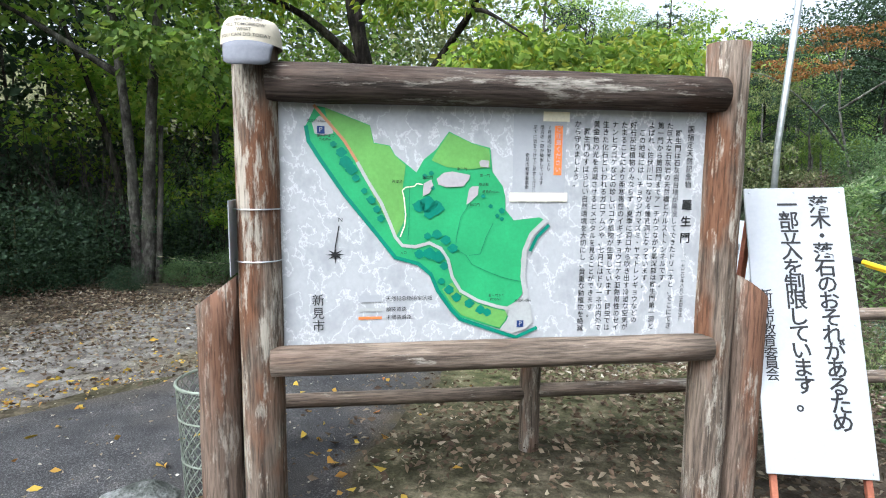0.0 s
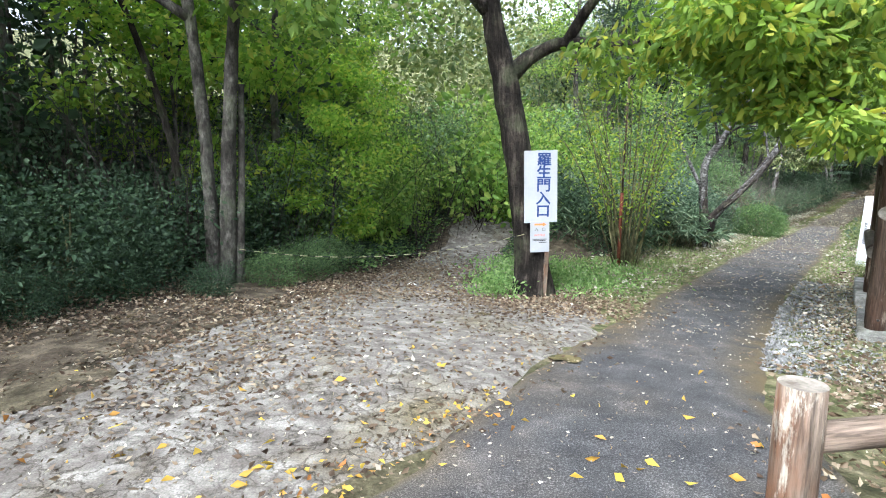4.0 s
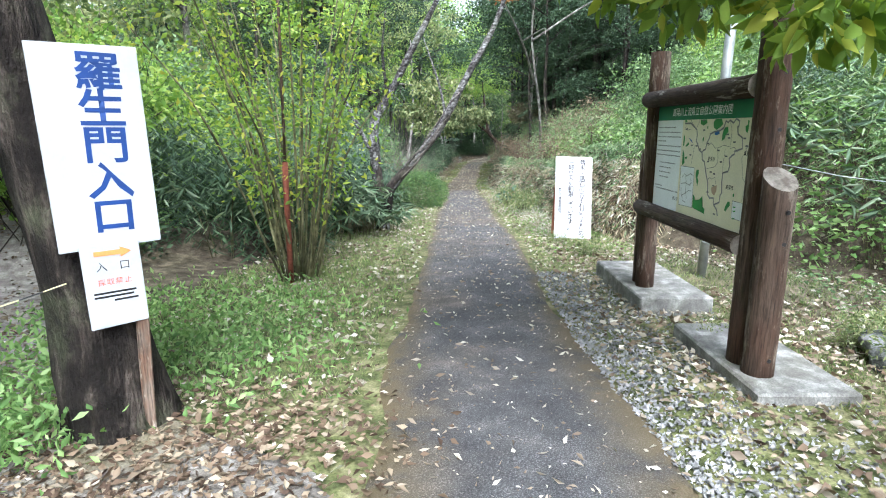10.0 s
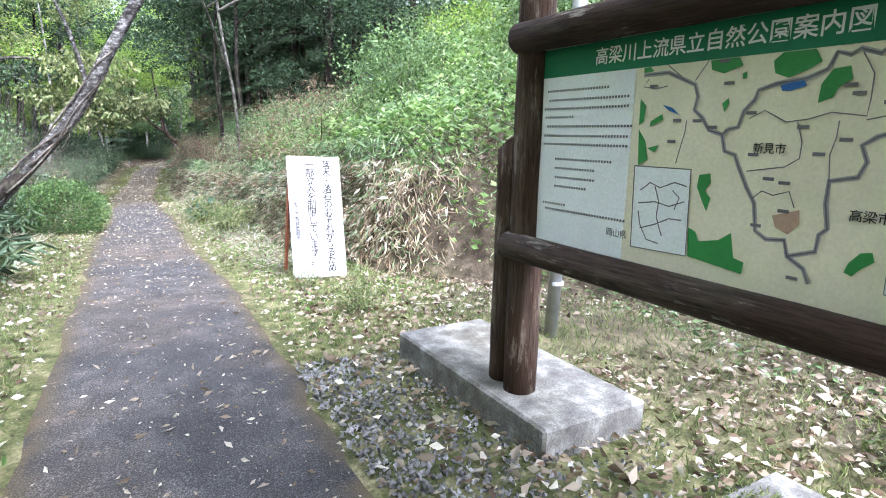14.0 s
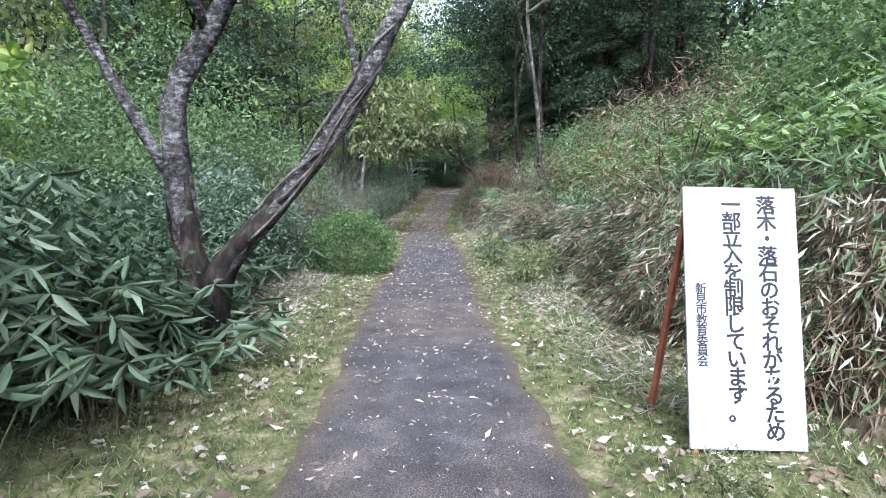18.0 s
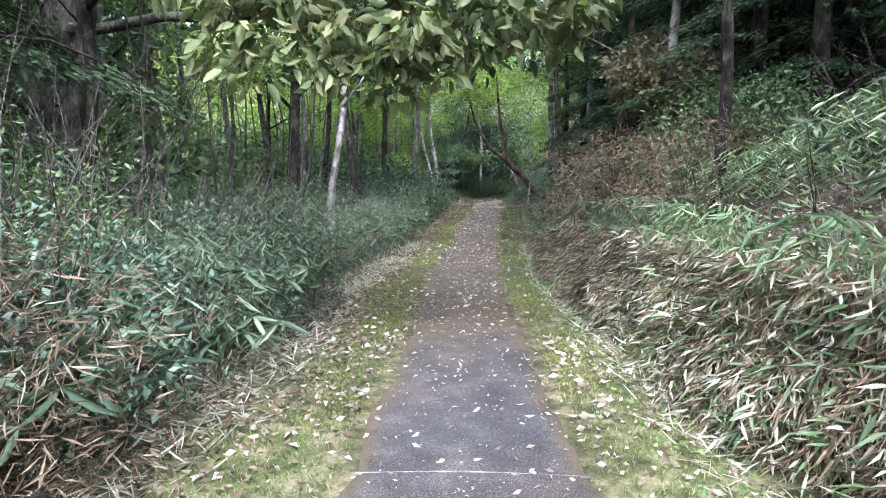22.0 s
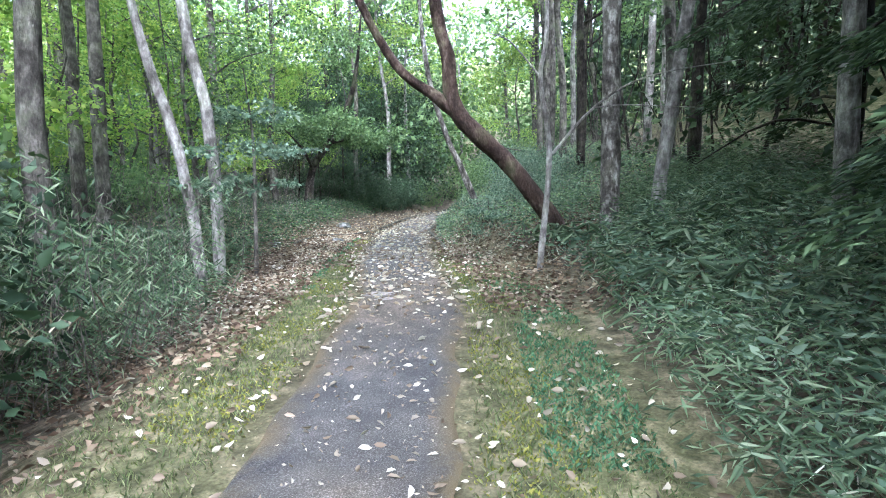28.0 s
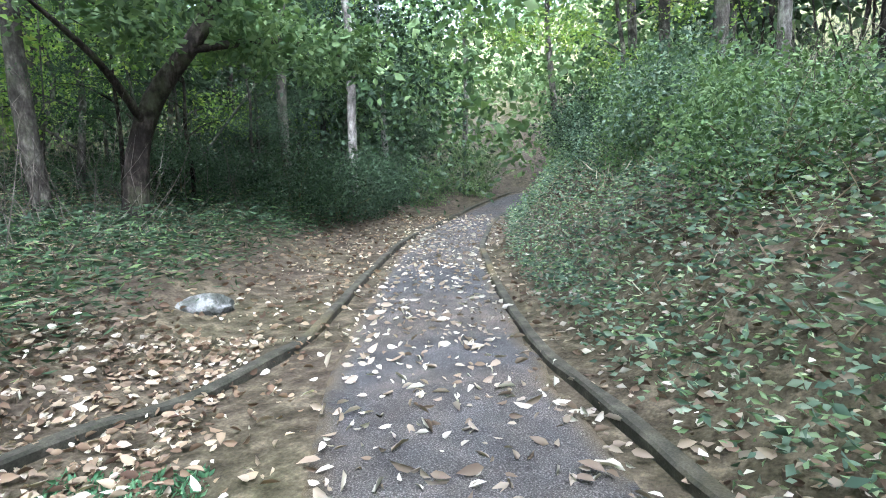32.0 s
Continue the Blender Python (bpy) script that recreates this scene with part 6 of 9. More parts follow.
# LEAF_DARK puts the shade under the shrubs into these plants
thicket("floor_plants", "low plants under the shrubs, darkened for the shade there", 5.5, 14, -6.5, -3.4, 20000, 0.28, 0.07, LEAF_DARK, 0.45, mask=off_track)


thicket("bank_brush", "tall mixed green brush behind the map board", 3.5, 11, 3.8, 7.0, 30000, 1.5, 0.12, LEAF_BANK, 0.13, 0.1, 0.7, mask=on_bank)
thicket("floor_plants", "low weeds at the foot of the bank", 3.5, 10, 2.8, 5.2, 2600, 0.16, 0.05, LEAF_MID, 0.4)
thicket("verge_weeds", "small green weeds on the verge", 10, 31, 0.9, 2.2, 3600, 0.09, 0.04, LEAF_KUDZU, 0.5, mask=near_sign)
thicket("track_edge_plants", "low green plants along the closed track", 5.5, 13, -5.4, -3.6, 14000, 0.24, 0.06, LEAF_KUDZU, 0.5, mask=off_track)


for (x0, y0), r0, k, h in (((-0.9, 7.7), 0.28, 900, 0.22), ((-0.55, 8.4), 0.5, 1500, 0.25), ((0.15, 8.3), 0.6, 1500, 0.14), ((0.6, 9.2), 0.8, 2200, 0.16), ((-0.2, 9.6), 0.5, 1300, 0.2)):
    d = rng.normal(size=(k, 2)) * r0 * 0.6
    p = np.stack([x0 + d[:, 0], y0 + d[:, 1], ground(x0 + d[:, 0], y0 + d[:, 1]) + h * rng.random(k) ** 1.4], -1)
    stuff("tree_foot_weeds", "fresh green weeds round the foot of the tree", "undergrowth", p, unit(k) + np.array([0, 0, 0.5]), 0.05 * (0.6 + 0.8 * rng.random(k)), LEAF_KUDZU, 0.4, 0.4, False, 0.2)


def sasa(x, y, high, stems, seed, leaf=LEAF_BAMBOO):
    """A clump of broad-leaved bamboo grass: thin culms, a fan of drooping blades on each."""
    r = random.Random(seed)
    root = thing("bamboo_clump", "broad-leaved bamboo grass with drooping pale-edged blades", "bamboo", "bamboo clumps", at=(x, y, gz(x, y)))
    P, A, S = [], [], []
    for i in range(stems):
        w, d = r.uniform(0, 6.28), r.uniform(0.05, 0.4)
        top = Vector((math.cos(w) * d * 1.6, math.sin(w) * d * 1.6, high * r.uniform(0.55, 1.1)))
        limb("culm", [(math.cos(w) * d * 0.5, math.sin(w) * d * 0.5, -0.1), top * 0.55 + Vector((0, 0, 0.05)), top], [0.005, 0.004, 0.002], STEM, root, 4, 3, 0.0, i)
        for f in (1.0, 0.8):
            for k in range(6):
                a = r.uniform(0, 6.28)
                P.append(tuple(top * f))
                A.append((math.cos(a), math.sin(a), r.uniform(-0.7, 0.35)))
                S.append(r.uniform(0.13, 0.24))
    leaves("foliage", P, A, S, leaf, root, 0.17, 0.6, True, 0.25)
    return root


for i, (u, n, h) in enumerate(((19.4, -2.0, 0.8), (20.0, -2.3, 1.0), (20.6, -1.95, 0.7), (21.2, -2.3, 0.9), (21.8, -2.0, 0.7), (22.4, -2.3, 0.9), (19.7, -2.8, 1.2), (20.9, -2.8, 1.2), (22.0, -2.9, 1.1), (18.8, -2.3, 1.0), (23.2, -2.2, 0.8), (18.6, -3.0, 1.4), (40.4, 2.1, 0.4), (41.0, 2.6, 0.45), (40.7, 3.2, 0.5), (41.6, 2.3, 0.4), (10.6, -1.75, 0.75), (11.0, -2.0, 0.9), (11.5, -1.75, 0.8), (11.9, -2.1, 0.95), (12.4, -1.75, 0.6), (10.9, -2.5, 1.1), (11.6, -2.4, 1.1), (9.9, -2.1, 0.9), (5.2, 4.6, 1.5), (5.6, 5.0, 1.6), (6.0, 4.4, 1.4), (6.5, 4.8, 1.6), (7.0, 4.9, 1.5), (4.8, 5.2, 1.6), (7.6, 4.8, 1.5), (8.4, 5.0, 1.5), (4.3, 5.0, 1.4), (9.0, 4.6, 1.3), (7.5, 4.1, 1.0), (8.1, 4.4, 1.1), (6.9, 4.3, 0.9), (8.8, 3.9, 1.0), (9.4, 3.8, 0.9), (10.0, 3.5, 0.9), (6.2, 4.9, 1.1), (10.2, -2.4, 1.0), (10.8, -3.0, 1.1), (11.3, -2.2, 0.9), (11.8, -2.7, 1.1), (12.2, -2.1, 0.8), (12.6, -3.1, 1.2), (13.0, -2.3, 0.8), (9.7, -2.9, 1.0), (14.2, -1.9, 0.5), (15.2, -1.8, 0.5), (22.6, -1.75, 0.7), (23.2, -2.1, 0.9), (23.6, -1.7, 0.6), (24.3, -2.0, 0.8), (25.2, -1.8, 0.7), (26.4, -2.0, 0.8), (28.0, -1.8, 0.8), (29.0, -2.1, 0.9), (30.0, -1.8, 0.8), (31.0, -1.9, 0.9), (32.0, -1.7, 0.8), (33.0, -1.9, 0.9), (34.2, -1.8, 0.8), (18.5, 2.9, 0.7), (20.5, 2.7, 0.7), (13.5, 3.4, 0.7), (15.5, 3.3, 0.7), (22.3, 2.3, 0.6), (39.5, 2.1, 0.4), (40.6, 2.5, 0.4), (42.5, 2.0, 0.4))):
    sx, sy = lane_point(u, n)
    sasa(sx, sy, h, 9, 300 + i, LEAF_BAMBOO)
for i, (x, y, h) in enumerate(((4.23, 12.53, 0.4), (3.98, 12.35, 0.5), (3.92, 12.7, 0.6), (3.7, 12.17, 0.5), (3.47, 11.98, 0.5), (4.16, 12.8, 0.55), (3.7, 12.62, 0.65), (3.36, 12.32, 0.7), (4.06, 13.06, 0.7))):
    sasa(x, y, h, 10, 380 + i, LEAF_BAMBOO)
far_up = lambda *ps: [(9.6 + (x - 4.3) * 2, 14.6 + (y - 7.3) * 2, 4.2 + (z - 2.3) * 1.8) for x, y, z in ps]
tree("rust_leaved_tree", "bare pale branches with thin rust-coloured leaves", far_up((5.6, 8.2, 0.3), (5.3, 8.0, 0.9), (5.0, 7.9, 1.9), (4.9, 7.7, 2.8)), [0.045, 0.035, 0.025, 0.012], BARK_PALE,
     [(far_up((5.2, 8.0, 1.2), (4.5, 7.6, 1.7), (3.7, 7.2, 2.1), (3.1, 7.0, 2.2)), [0.035, 0.025, 0.016, 0.006]), (far_up((5.0, 7.9, 1.8), (5.4, 7.2, 2.3), (5.8, 6.6, 2.5)), [0.03, 0.02, 0.006]), (far_up((4.9, 7.8, 2.2), (4.4, 7.4, 2.6), (4.0, 7.0, 2.75)), [0.025, 0.015, 0.006]), (far_up((4.5, 7.6, 1.7), (4.2, 7.0, 1.75), (3.9, 6.7, 1.6)), [0.02, 0.012, 0.005])],
     [(far_up((3.9, 7.2, 2.25))[0], (1.6, 1.0, 0.2), 30), (far_up((4.6, 7.5, 2.75))[0], (1.6, 1.2, 0.25), 30), (far_up((5.5, 6.9, 2.5))[0], (1.2, 1.0, 0.2), 20)], LEAF_RUST, 0.08, 34, 0.28, flat=0.25, seed=41)

# ---- far woods that close the place all round ----
def far_wood(name, label, u0, u1, n0, n1, count, z0, z1, size, material, spots):
    """Crowns far off: leaf clumps from near the ground to the tree tops."""
    u, n = rng.uniform(u0, u1, spots), rng.uniform(n0, n1, spots)
    x, y = AXIS[0] * u + AXIS[1] * n, AXIS[1] * u - AXIS[0] * n
    z = ground(x, y) + z0 + (z1 - z0) * rng.random(spots)
    p, a = sprays(np.stack([x, y, z], -1), 1.1, count, 0.7)
    return stuff(name, label, "woods", p, a, size * (0.6 + 0.8 * rng.random(count)), material, 0.6, 0.4, False, 0.2)


# light from above put into leaf colour: dark woods below, pale crowns on top
far_wood("far_woods", "dense woods behind the notice board, shade put into dark leaves", -4, 7, -20, -9.5, 34000, 0.0, 8, 0.17, LEAF_DARK, 620)
far_wood("far_woods", "tall crowns behind the notice board, top light put into pale leaves", -8, 13, -22, -11, 42000, 4.0, 14, 0.19, LEAF_LIGHT, 620)
far_wood("far_woods", "green wooded hillside behind the closed track", 10, 34, -24, -11, 40000, 0.0, 10, 0.21, LEAF_OLIVE, 760)
far_wood("far_woods", "light green woods far behind the upper trunks", 46, 72, -30, -9, 32000, 0.0, 10, 0.25, LEAF_SUN, 860)
far_wood("far_woods", "olive green woods far behind the slope", 26, 47, -30, -9, 28000, 0.0, 10, 0.22, LEAF_OLIVE, 700)
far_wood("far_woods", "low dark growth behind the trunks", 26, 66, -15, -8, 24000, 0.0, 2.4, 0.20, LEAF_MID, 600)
far_wood("far_woods", "green woods at the end of the path", 60, 84, -18, 14, 32000, 0.0, 9, 0.24, LEAF_MID, 900)
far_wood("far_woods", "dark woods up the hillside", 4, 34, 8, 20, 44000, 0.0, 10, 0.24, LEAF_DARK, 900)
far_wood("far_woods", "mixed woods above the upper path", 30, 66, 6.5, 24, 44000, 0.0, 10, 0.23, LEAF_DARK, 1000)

stalks("dry_grass", "grey withered grass among the bamboo", 26, 38, 1.7, 4.5, 6500, 0.22, DRY, 0.016, 1.3)
stalks("dry_grass", "grey withered grass along the shaded slope", 20, 39, -4.0, -1.5, 9000, 0.17, DRY, 0.025, 1.3, 0.45)
stalks("dry_grass", "grey withered grass under the upper trees", 44, 58, -6, -2.8, 4000, 0.22, DRY, 0.025, 1.2)
stalks("dry_grass", "withered grass on the upper bank", 44, 58, 1.1, 4.5, 2500, 0.18, DRY, 0.025, 1.4, 0.15)
far_wood("far_woods", "dark evergreen grove at the bend of the path", 57, 67, -7, 0.8, 30000, 0.6, 4.6, 0.12, LEAF_DARK, 420)
far_wood("far_woods", "black-green conifer crowns on the slope", 28, 45, 2.2, 9, 46000, 0.4, 8, 0.12, LEAF_CONIFER, 460)
far_wood("far_woods", "tall crowns far up the path", 44, 62, -10, 1, 16000, 7.5, 13, 0.2, LEAF_MID, 300)
# LEAF_BLUE puts the distant haze into the colour of these crowns
far_wood("far_woods", "trees beyond the closed track, haze put into pale blue-green leaves", 26, 34, -17, -9.5, 26000, 0.0, 9, 0.16, LEAF_BLUE, 420)
far_wood("far_woods", "dense crowns beyond the end of the path", 58, 80, -18, 16, 26000, 1.0, 13, 0.30, LEAF_MID, 700)
far_wood("far_woods", "dark crowns above the upper bank", 42, 66, 6.5, 16, 20000, 1.5, 11, 0.27, LEAF_DARK, 460)
# ---- bare stems and twigs in the woods ----
twigs("dead_twigs", "tangle of thin grey twigs along the shaded slope", 16, 41, -6, -1.7, 4200, 1.5, 0.005, TWIG, 0.3)
twigs("dead_twigs", "brown withered canes beside the path", 18.5, 24, -4.2, -2.0, 700, 2.1, 0.006, TWIG, 0.4)
twigs("dead_twigs", "thin grey twigs on the bank", 11, 34, 1.9, 5, 1600, 1.1, 0.004, TWIG, 0.5)
twigs("dead_twigs", "thin dark stems among the trunks", 43, 60, -9, -2.6, 1300, 1.3, 0.006, TWIG, 0.5)
twigs("dead_twigs", "bare grey twigs on the upper bank", 46, 60, 2.2, 6, 700, 1.0, 0.005, TWIG, 0.6)
twigs("bamboo_culms", "slender pale green bamboo culms behind the gate bar", 3.2, 10, 4.4, 7.5, 420, 3.0, 0.006, STEM, 0.16, mask=on_bank)
twigs("dead_twigs", "dark twigs under the trees", 2, 14, -9.5, -4.6, 1500, 2.2, 0.007, TWIG_DARK, 0.4)
twigs("sapling_stems", "slender grey stems of young trees", 22, 62, -16, -4.2, 240, 7.5, 0.034, BARK_GREY, 0.06, 0, "stems")
twigs("sapling_stems", "slender dark stems up the bank", 38, 60, 4.6, 11, 130, 7.0, 0.026, BARK_DARK, 0.08, 0, "stems")
twigs("sapling_stems", "slender stems behind the closed track", 3, 20, -14, -6.4, 110, 7.0, 0.035, BARK_GREY, 0.07, 0, "stems", lambda x, y, u, n: ~((x > -4.4) & (y > 8.5)))

# ---- writing ----
def writing(name, body, size, m, material, parent, pitch=None, heavy=0.0, align="CENTER", label="", gap=1.0):
    """Flat letters of the built-in font as one mesh; with pitch, the characters stand one below another."""
    c = bpy.data.curves.new(name, "FONT")
    c.body = "\n".join(body) if pitch else body
    c.size, c.align_x, c.align_y, c.resolution_u, c.offset = size, align, "TOP" if pitch else "CENTER", 2, heavy * size
    c.space_character = gap
    if pitch:
        c.space_line = pitch / size
    tmp = new("writing", c)
    bpy.context.view_layer.update()
    me = bpy.data.meshes.new_from_object(tmp.evaluated_get(bpy.context.evaluated_depsgraph_get()))
    bpy.data.objects.remove(tmp)
    me.transform(m)
    me.materials.clear()
    me.materials.append(material)
    ob = new(name, me)
    ob.parent = parent
    if label:
        ob["label"] = label
    return ob


def patch(name, pts, y, material, parent, label=""):
    """A thin printed shape on an upright panel, in its x and z."""
    n = len(pts)
    return mesh_ob(name, [(x, y, z) for x, z in pts], [tuple(range(n))], material, parent, label)


def ribbon(name, pts, w, y, material, parent, label=""):
    P = [Vector(p) for p in pts]
    verts = []
    for i, p in enumerate(P):
        d = (P[min(i + 1, len(P) - 1)] - P[max(i - 1, 0)]).normalized()
        s = Vector((-d.y, d.x)) * w / 2
        verts += [(p.x + s.x, y, p.y + s.y), (p.x - s.x, y, p.y - s.y)]
    return mesh_ob(name, verts, [(2 * i, 2 * i + 1, 2 * i + 3, 2 * i + 2) for i in range(len(P) - 1)], material, parent, label)


def bars(name, rows, y, h, material, parent):
    verts, faces = [], []
    for x0, x1, z in rows:
        k = len(verts)
        verts += [(x0, y, z), (x1, y, z), (x1, y, z + h), (x0, y, z + h)]
        faces.append((k, k + 1, k + 2, k + 3))
    return mesh_ob(name, verts, faces, material, parent)


def log(name, p, q, r, material, parent, label="", slant=0.0, seed=0, sides=18, turn=0.0):
    """A turned log from p to q, slightly uneven; slant cuts its top at an angle."""
    p, q = Vector(p), Vector(q)
    n = 9
    pts = [p.lerp(q, i / (n - 1)) for i in range(n)]
    rad = [r * (1 + 0.02 * math.sin(3 * i + seed)) for i in range(n)]
    v, f = tube_data(pts, rad, sides, 0.02, seed)
    for i in range((n - 1) * sides, n * sides):
        d = Vector(v[i]) - q
        v[i] = Vector(v[i]) + Vector((0, 0, (d.x * math.cos(turn) + d.y * math.sin(turn)) * slant))
    a = (q - p).normalized()
    me = mesh_ob(name, v, f, material, parent, label, smooth=False)
    for pl_ in me.data.polygons:
        pl_.use_smooth = len(pl_.vertices) == 4
    me.data.materials.append(END_GRAIN)
    me.data.polygons[len(f) - 1].material_index = 1
    me.data.polygons[len(f) - 2].material_index = 1
    return me


UP = lambda x, y, z: pose(x, y, z, 90, 0, 0)

# ---- notice board with the map of the gorge ----
nb = thing("notice_board", "weathered log notice board with a crazed white map panel", "notice board", at=(-0.53, 1.98, 0), rz=7)
log("post", (-0.09, 0.02, -0.12), (-0.085, 0.02, 1.86), 0.076, LOG_GREY, nb, "weathered grey log with orange stain", seed=1)
log("post", (1.655, 0.02, -0.12), (1.65, 0.02, 1.86), 0.078, LOG_GREY, nb, "weathered grey log with orange stain", seed=2)
log("side_post", (-0.245, 0.03, -0.12), (-0.24, 0.03, 0.95), 0.074, LOG_ORANGE, nb, "short stained log with a slanting top", 0.75, 3)
log("side_post", (1.815, 0.03, -0.12), (1.81, 0.03, 0.93), 0.074, LOG_ORANGE, nb, "short stained log with a slanting top", -0.75, 4)
log("top_rail", (-0.04, -0.02, 1.668), (1.61, -0.02, 1.668), 0.066, LOG_DARK_X, nb, "dark mossy horizontal log", seed=5)
log("bottom_rail", (-0.05, -0.02, 0.698), (1.62, -0.02, 0.698), 0.055, LOG_GREY_X, nb, "grey grained horizontal log", seed=6)
panel = part("panel", box(1.60, 0.018, 0.90, pose(0.78, 0.022, 1.175), 0.003), PEELED, nb, "white map panel with crazed peeling film")
Y1, Y2, Y3, Y4 = 0.0095, 0.0075, 0.0055, 0.0035
patch("map_area", [(0.115, 1.596), (0.147, 1.591), (0.302, 1.533), (0.315, 1.473), (0.371, 1.464), (0.391, 1.43), (0.466, 1.371), (0.492, 1.416), (0.536, 1.452), (0.583, 1.517), (0.666, 1.478), (0.735, 1.461), (0.745, 1.374), (0.784, 1.323), (0.795, 1.282), (0.796, 1.236), (0.829, 1.198), (0.926, 1.209), (0.942, 1.202), (0.885, 1.124), (0.859, 1.05), (0.869, 0.921), (0.826, 0.867), (0.806, 0.813), (0.784, 0.785), (0.632, 0.835), (0.595, 0.872), (0.546, 0.937), (0.519, 1.001), (0.473, 1.04), (0.39, 1.065), (0.299, 1.179), (0.211, 1.289), (0.125, 1.417), (0.089, 1.475), (0.081, 1.528)], Y1, GREEN, panel, "green area of the printed map")
patch("map_slope", [(0.147, 1.589), (0.302, 1.531), (0.313, 1.471), (0.369, 1.462), (0.389, 1.428), (0.427, 1.395), (0.417, 1.321), (0.423, 1.199), (0.394, 1.142), (0.37, 1.179), (0.31, 1.29), (0.255, 1.399), (0.213, 1.467), (0.156, 1.543)], Y2, GREEN_L, panel, "yellow-green slope on the map")
patch("map_slope", [(0.541, 1.45), (0.583, 1.513), (0.666, 1.476), (0.731, 1.457), (0.736, 1.392), (0.657, 1.383), (0.574, 1.391), (0.52, 1.414)], Y2, GREEN_L, panel)
patch("map_slope", [(0.599, 0.968), (0.631, 0.925), (0.696, 0.885), (0.772, 0.862), (0.816, 0.852), (0.801, 0.817), (0.782, 0.792), (0.638, 0.843), (0.604, 0.878), (0.561, 0.943)], Y2, GREEN_L, panel)
patch("parking_area", [(0.102, 1.537), (0.127, 1.562), (0.166, 1.544), (0.175, 1.503), (0.14, 1.495), (0.111, 1.5)], Y2, GREY_P, panel)
patch("parking_area", [(0.798, 0.865), (0.876, 0.91), (0.903, 0.876), (0.909, 0.81), (0.884, 0.784), (0.829, 0.766), (0.782, 0.785), (0.816, 0.83)], Y2, GREY_P, panel)
ribbon("map_river", [(0.081, 1.528), (0.089, 1.475), (0.125, 1.417), (0.211, 1.289), (0.299, 1.179), (0.39, 1.063), (0.473, 1.04), (0.519, 1.001), (0.546, 0.937), (0.596, 0.866), (0.632, 0.828), (0.774, 0.777), (0.845, 0.752), (0.928, 0.788)], 0.0142, Y2, TEAL, panel, "teal river along the map")
ribbon("map_river", [(0.964, 1.181), (0.918, 1.135), (0.893, 1.082)], 0.0122, Y2, TEAL, panel)
ribbon("map_road", [(0.109, 1.598), (0.156, 1.543), (0.213, 1.477), (0.256, 1.405)], 0.0102, Y3, ORANGE_L, panel, "orange unpaved road on the map")
ribbon("map_road", [(0.256, 1.405), (0.291, 1.34), (0.34, 1.26), (0.37, 1.189), (0.39, 1.138), (0.415, 1.107), (0.462, 1.102), (0.514, 1.116), (0.556, 1.095), (0.583, 1.053), (0.599, 0.989), (0.631, 0.936), (0.696, 0.898), (0.772, 0.873), (0.827, 0.863)], 0.0122, Y3, GREY_P, panel, "grey paved road on the map")
ribbon("map_road", [(0.955, 1.202), (0.896, 1.145), (0.871, 1.082), (0.867, 0.985), (0.883, 0.899)], 0.0183, Y3, GREY_P, panel)
ribbon("map_trail", [(0.407, 1.138), (0.423, 1.178), (0.427, 1.219), (0.421, 1.28), (0.415, 1.305), (0.427, 1.317), (0.458, 1.321), (0.468, 1.331), (0.488, 1.327)], 0.0041, Y3, CREAM, panel, "cream footpath on the map")
ribbon("map_trail", [(0.658, 1.257), (0.628, 1.209), (0.614, 1.136), (0.61, 1.095)], 0.0022, Y3, GREEN_D, panel)
ribbon("map_trail", [(0.75, 1.188), (0.724, 1.136), (0.703, 1.073), (0.661, 1.069)], 0.0022, Y3, GREEN_D, panel)
ribbon("map_trail", [(0.61, 1.095), (0.65, 1.069), (0.672, 1.035), (0.726, 1.009), (0.78, 0.987), (0.824, 0.975), (0.861, 0.968)], 0.0022, Y3, GREEN_D, panel)
ribbon("map_trail", [(0.441, 1.321), (0.439, 1.178), (0.435, 1.127)], 0.0022, Y3, GREEN_D, panel)
patch("map_cave", [(0.492, 1.331), (0.519, 1.346), (0.527, 1.325), (0.513, 1.297), (0.488, 1.285)], Y3, PALE_P, panel)
patch("map_cave", [(0.539, 1.348), (0.564, 1.37), (0.595, 1.375), (0.661, 1.363), (0.657, 1.347), (0.637, 1.322), (0.574, 1.318), (0.545, 1.328)], Y3, PALE_P, panel)
patch("map_cave", [(0.694, 1.41), (0.702, 1.418), (0.731, 1.415), (0.728, 1.39), (0.698, 1.394)], Y3, PALE_P, panel)
patch("map_cave", [(0.658, 1.312), (0.67, 1.322), (0.693, 1.322), (0.691, 1.292), (0.658, 1.261), (0.648, 1.256)], Y3, PALE_P, panel)
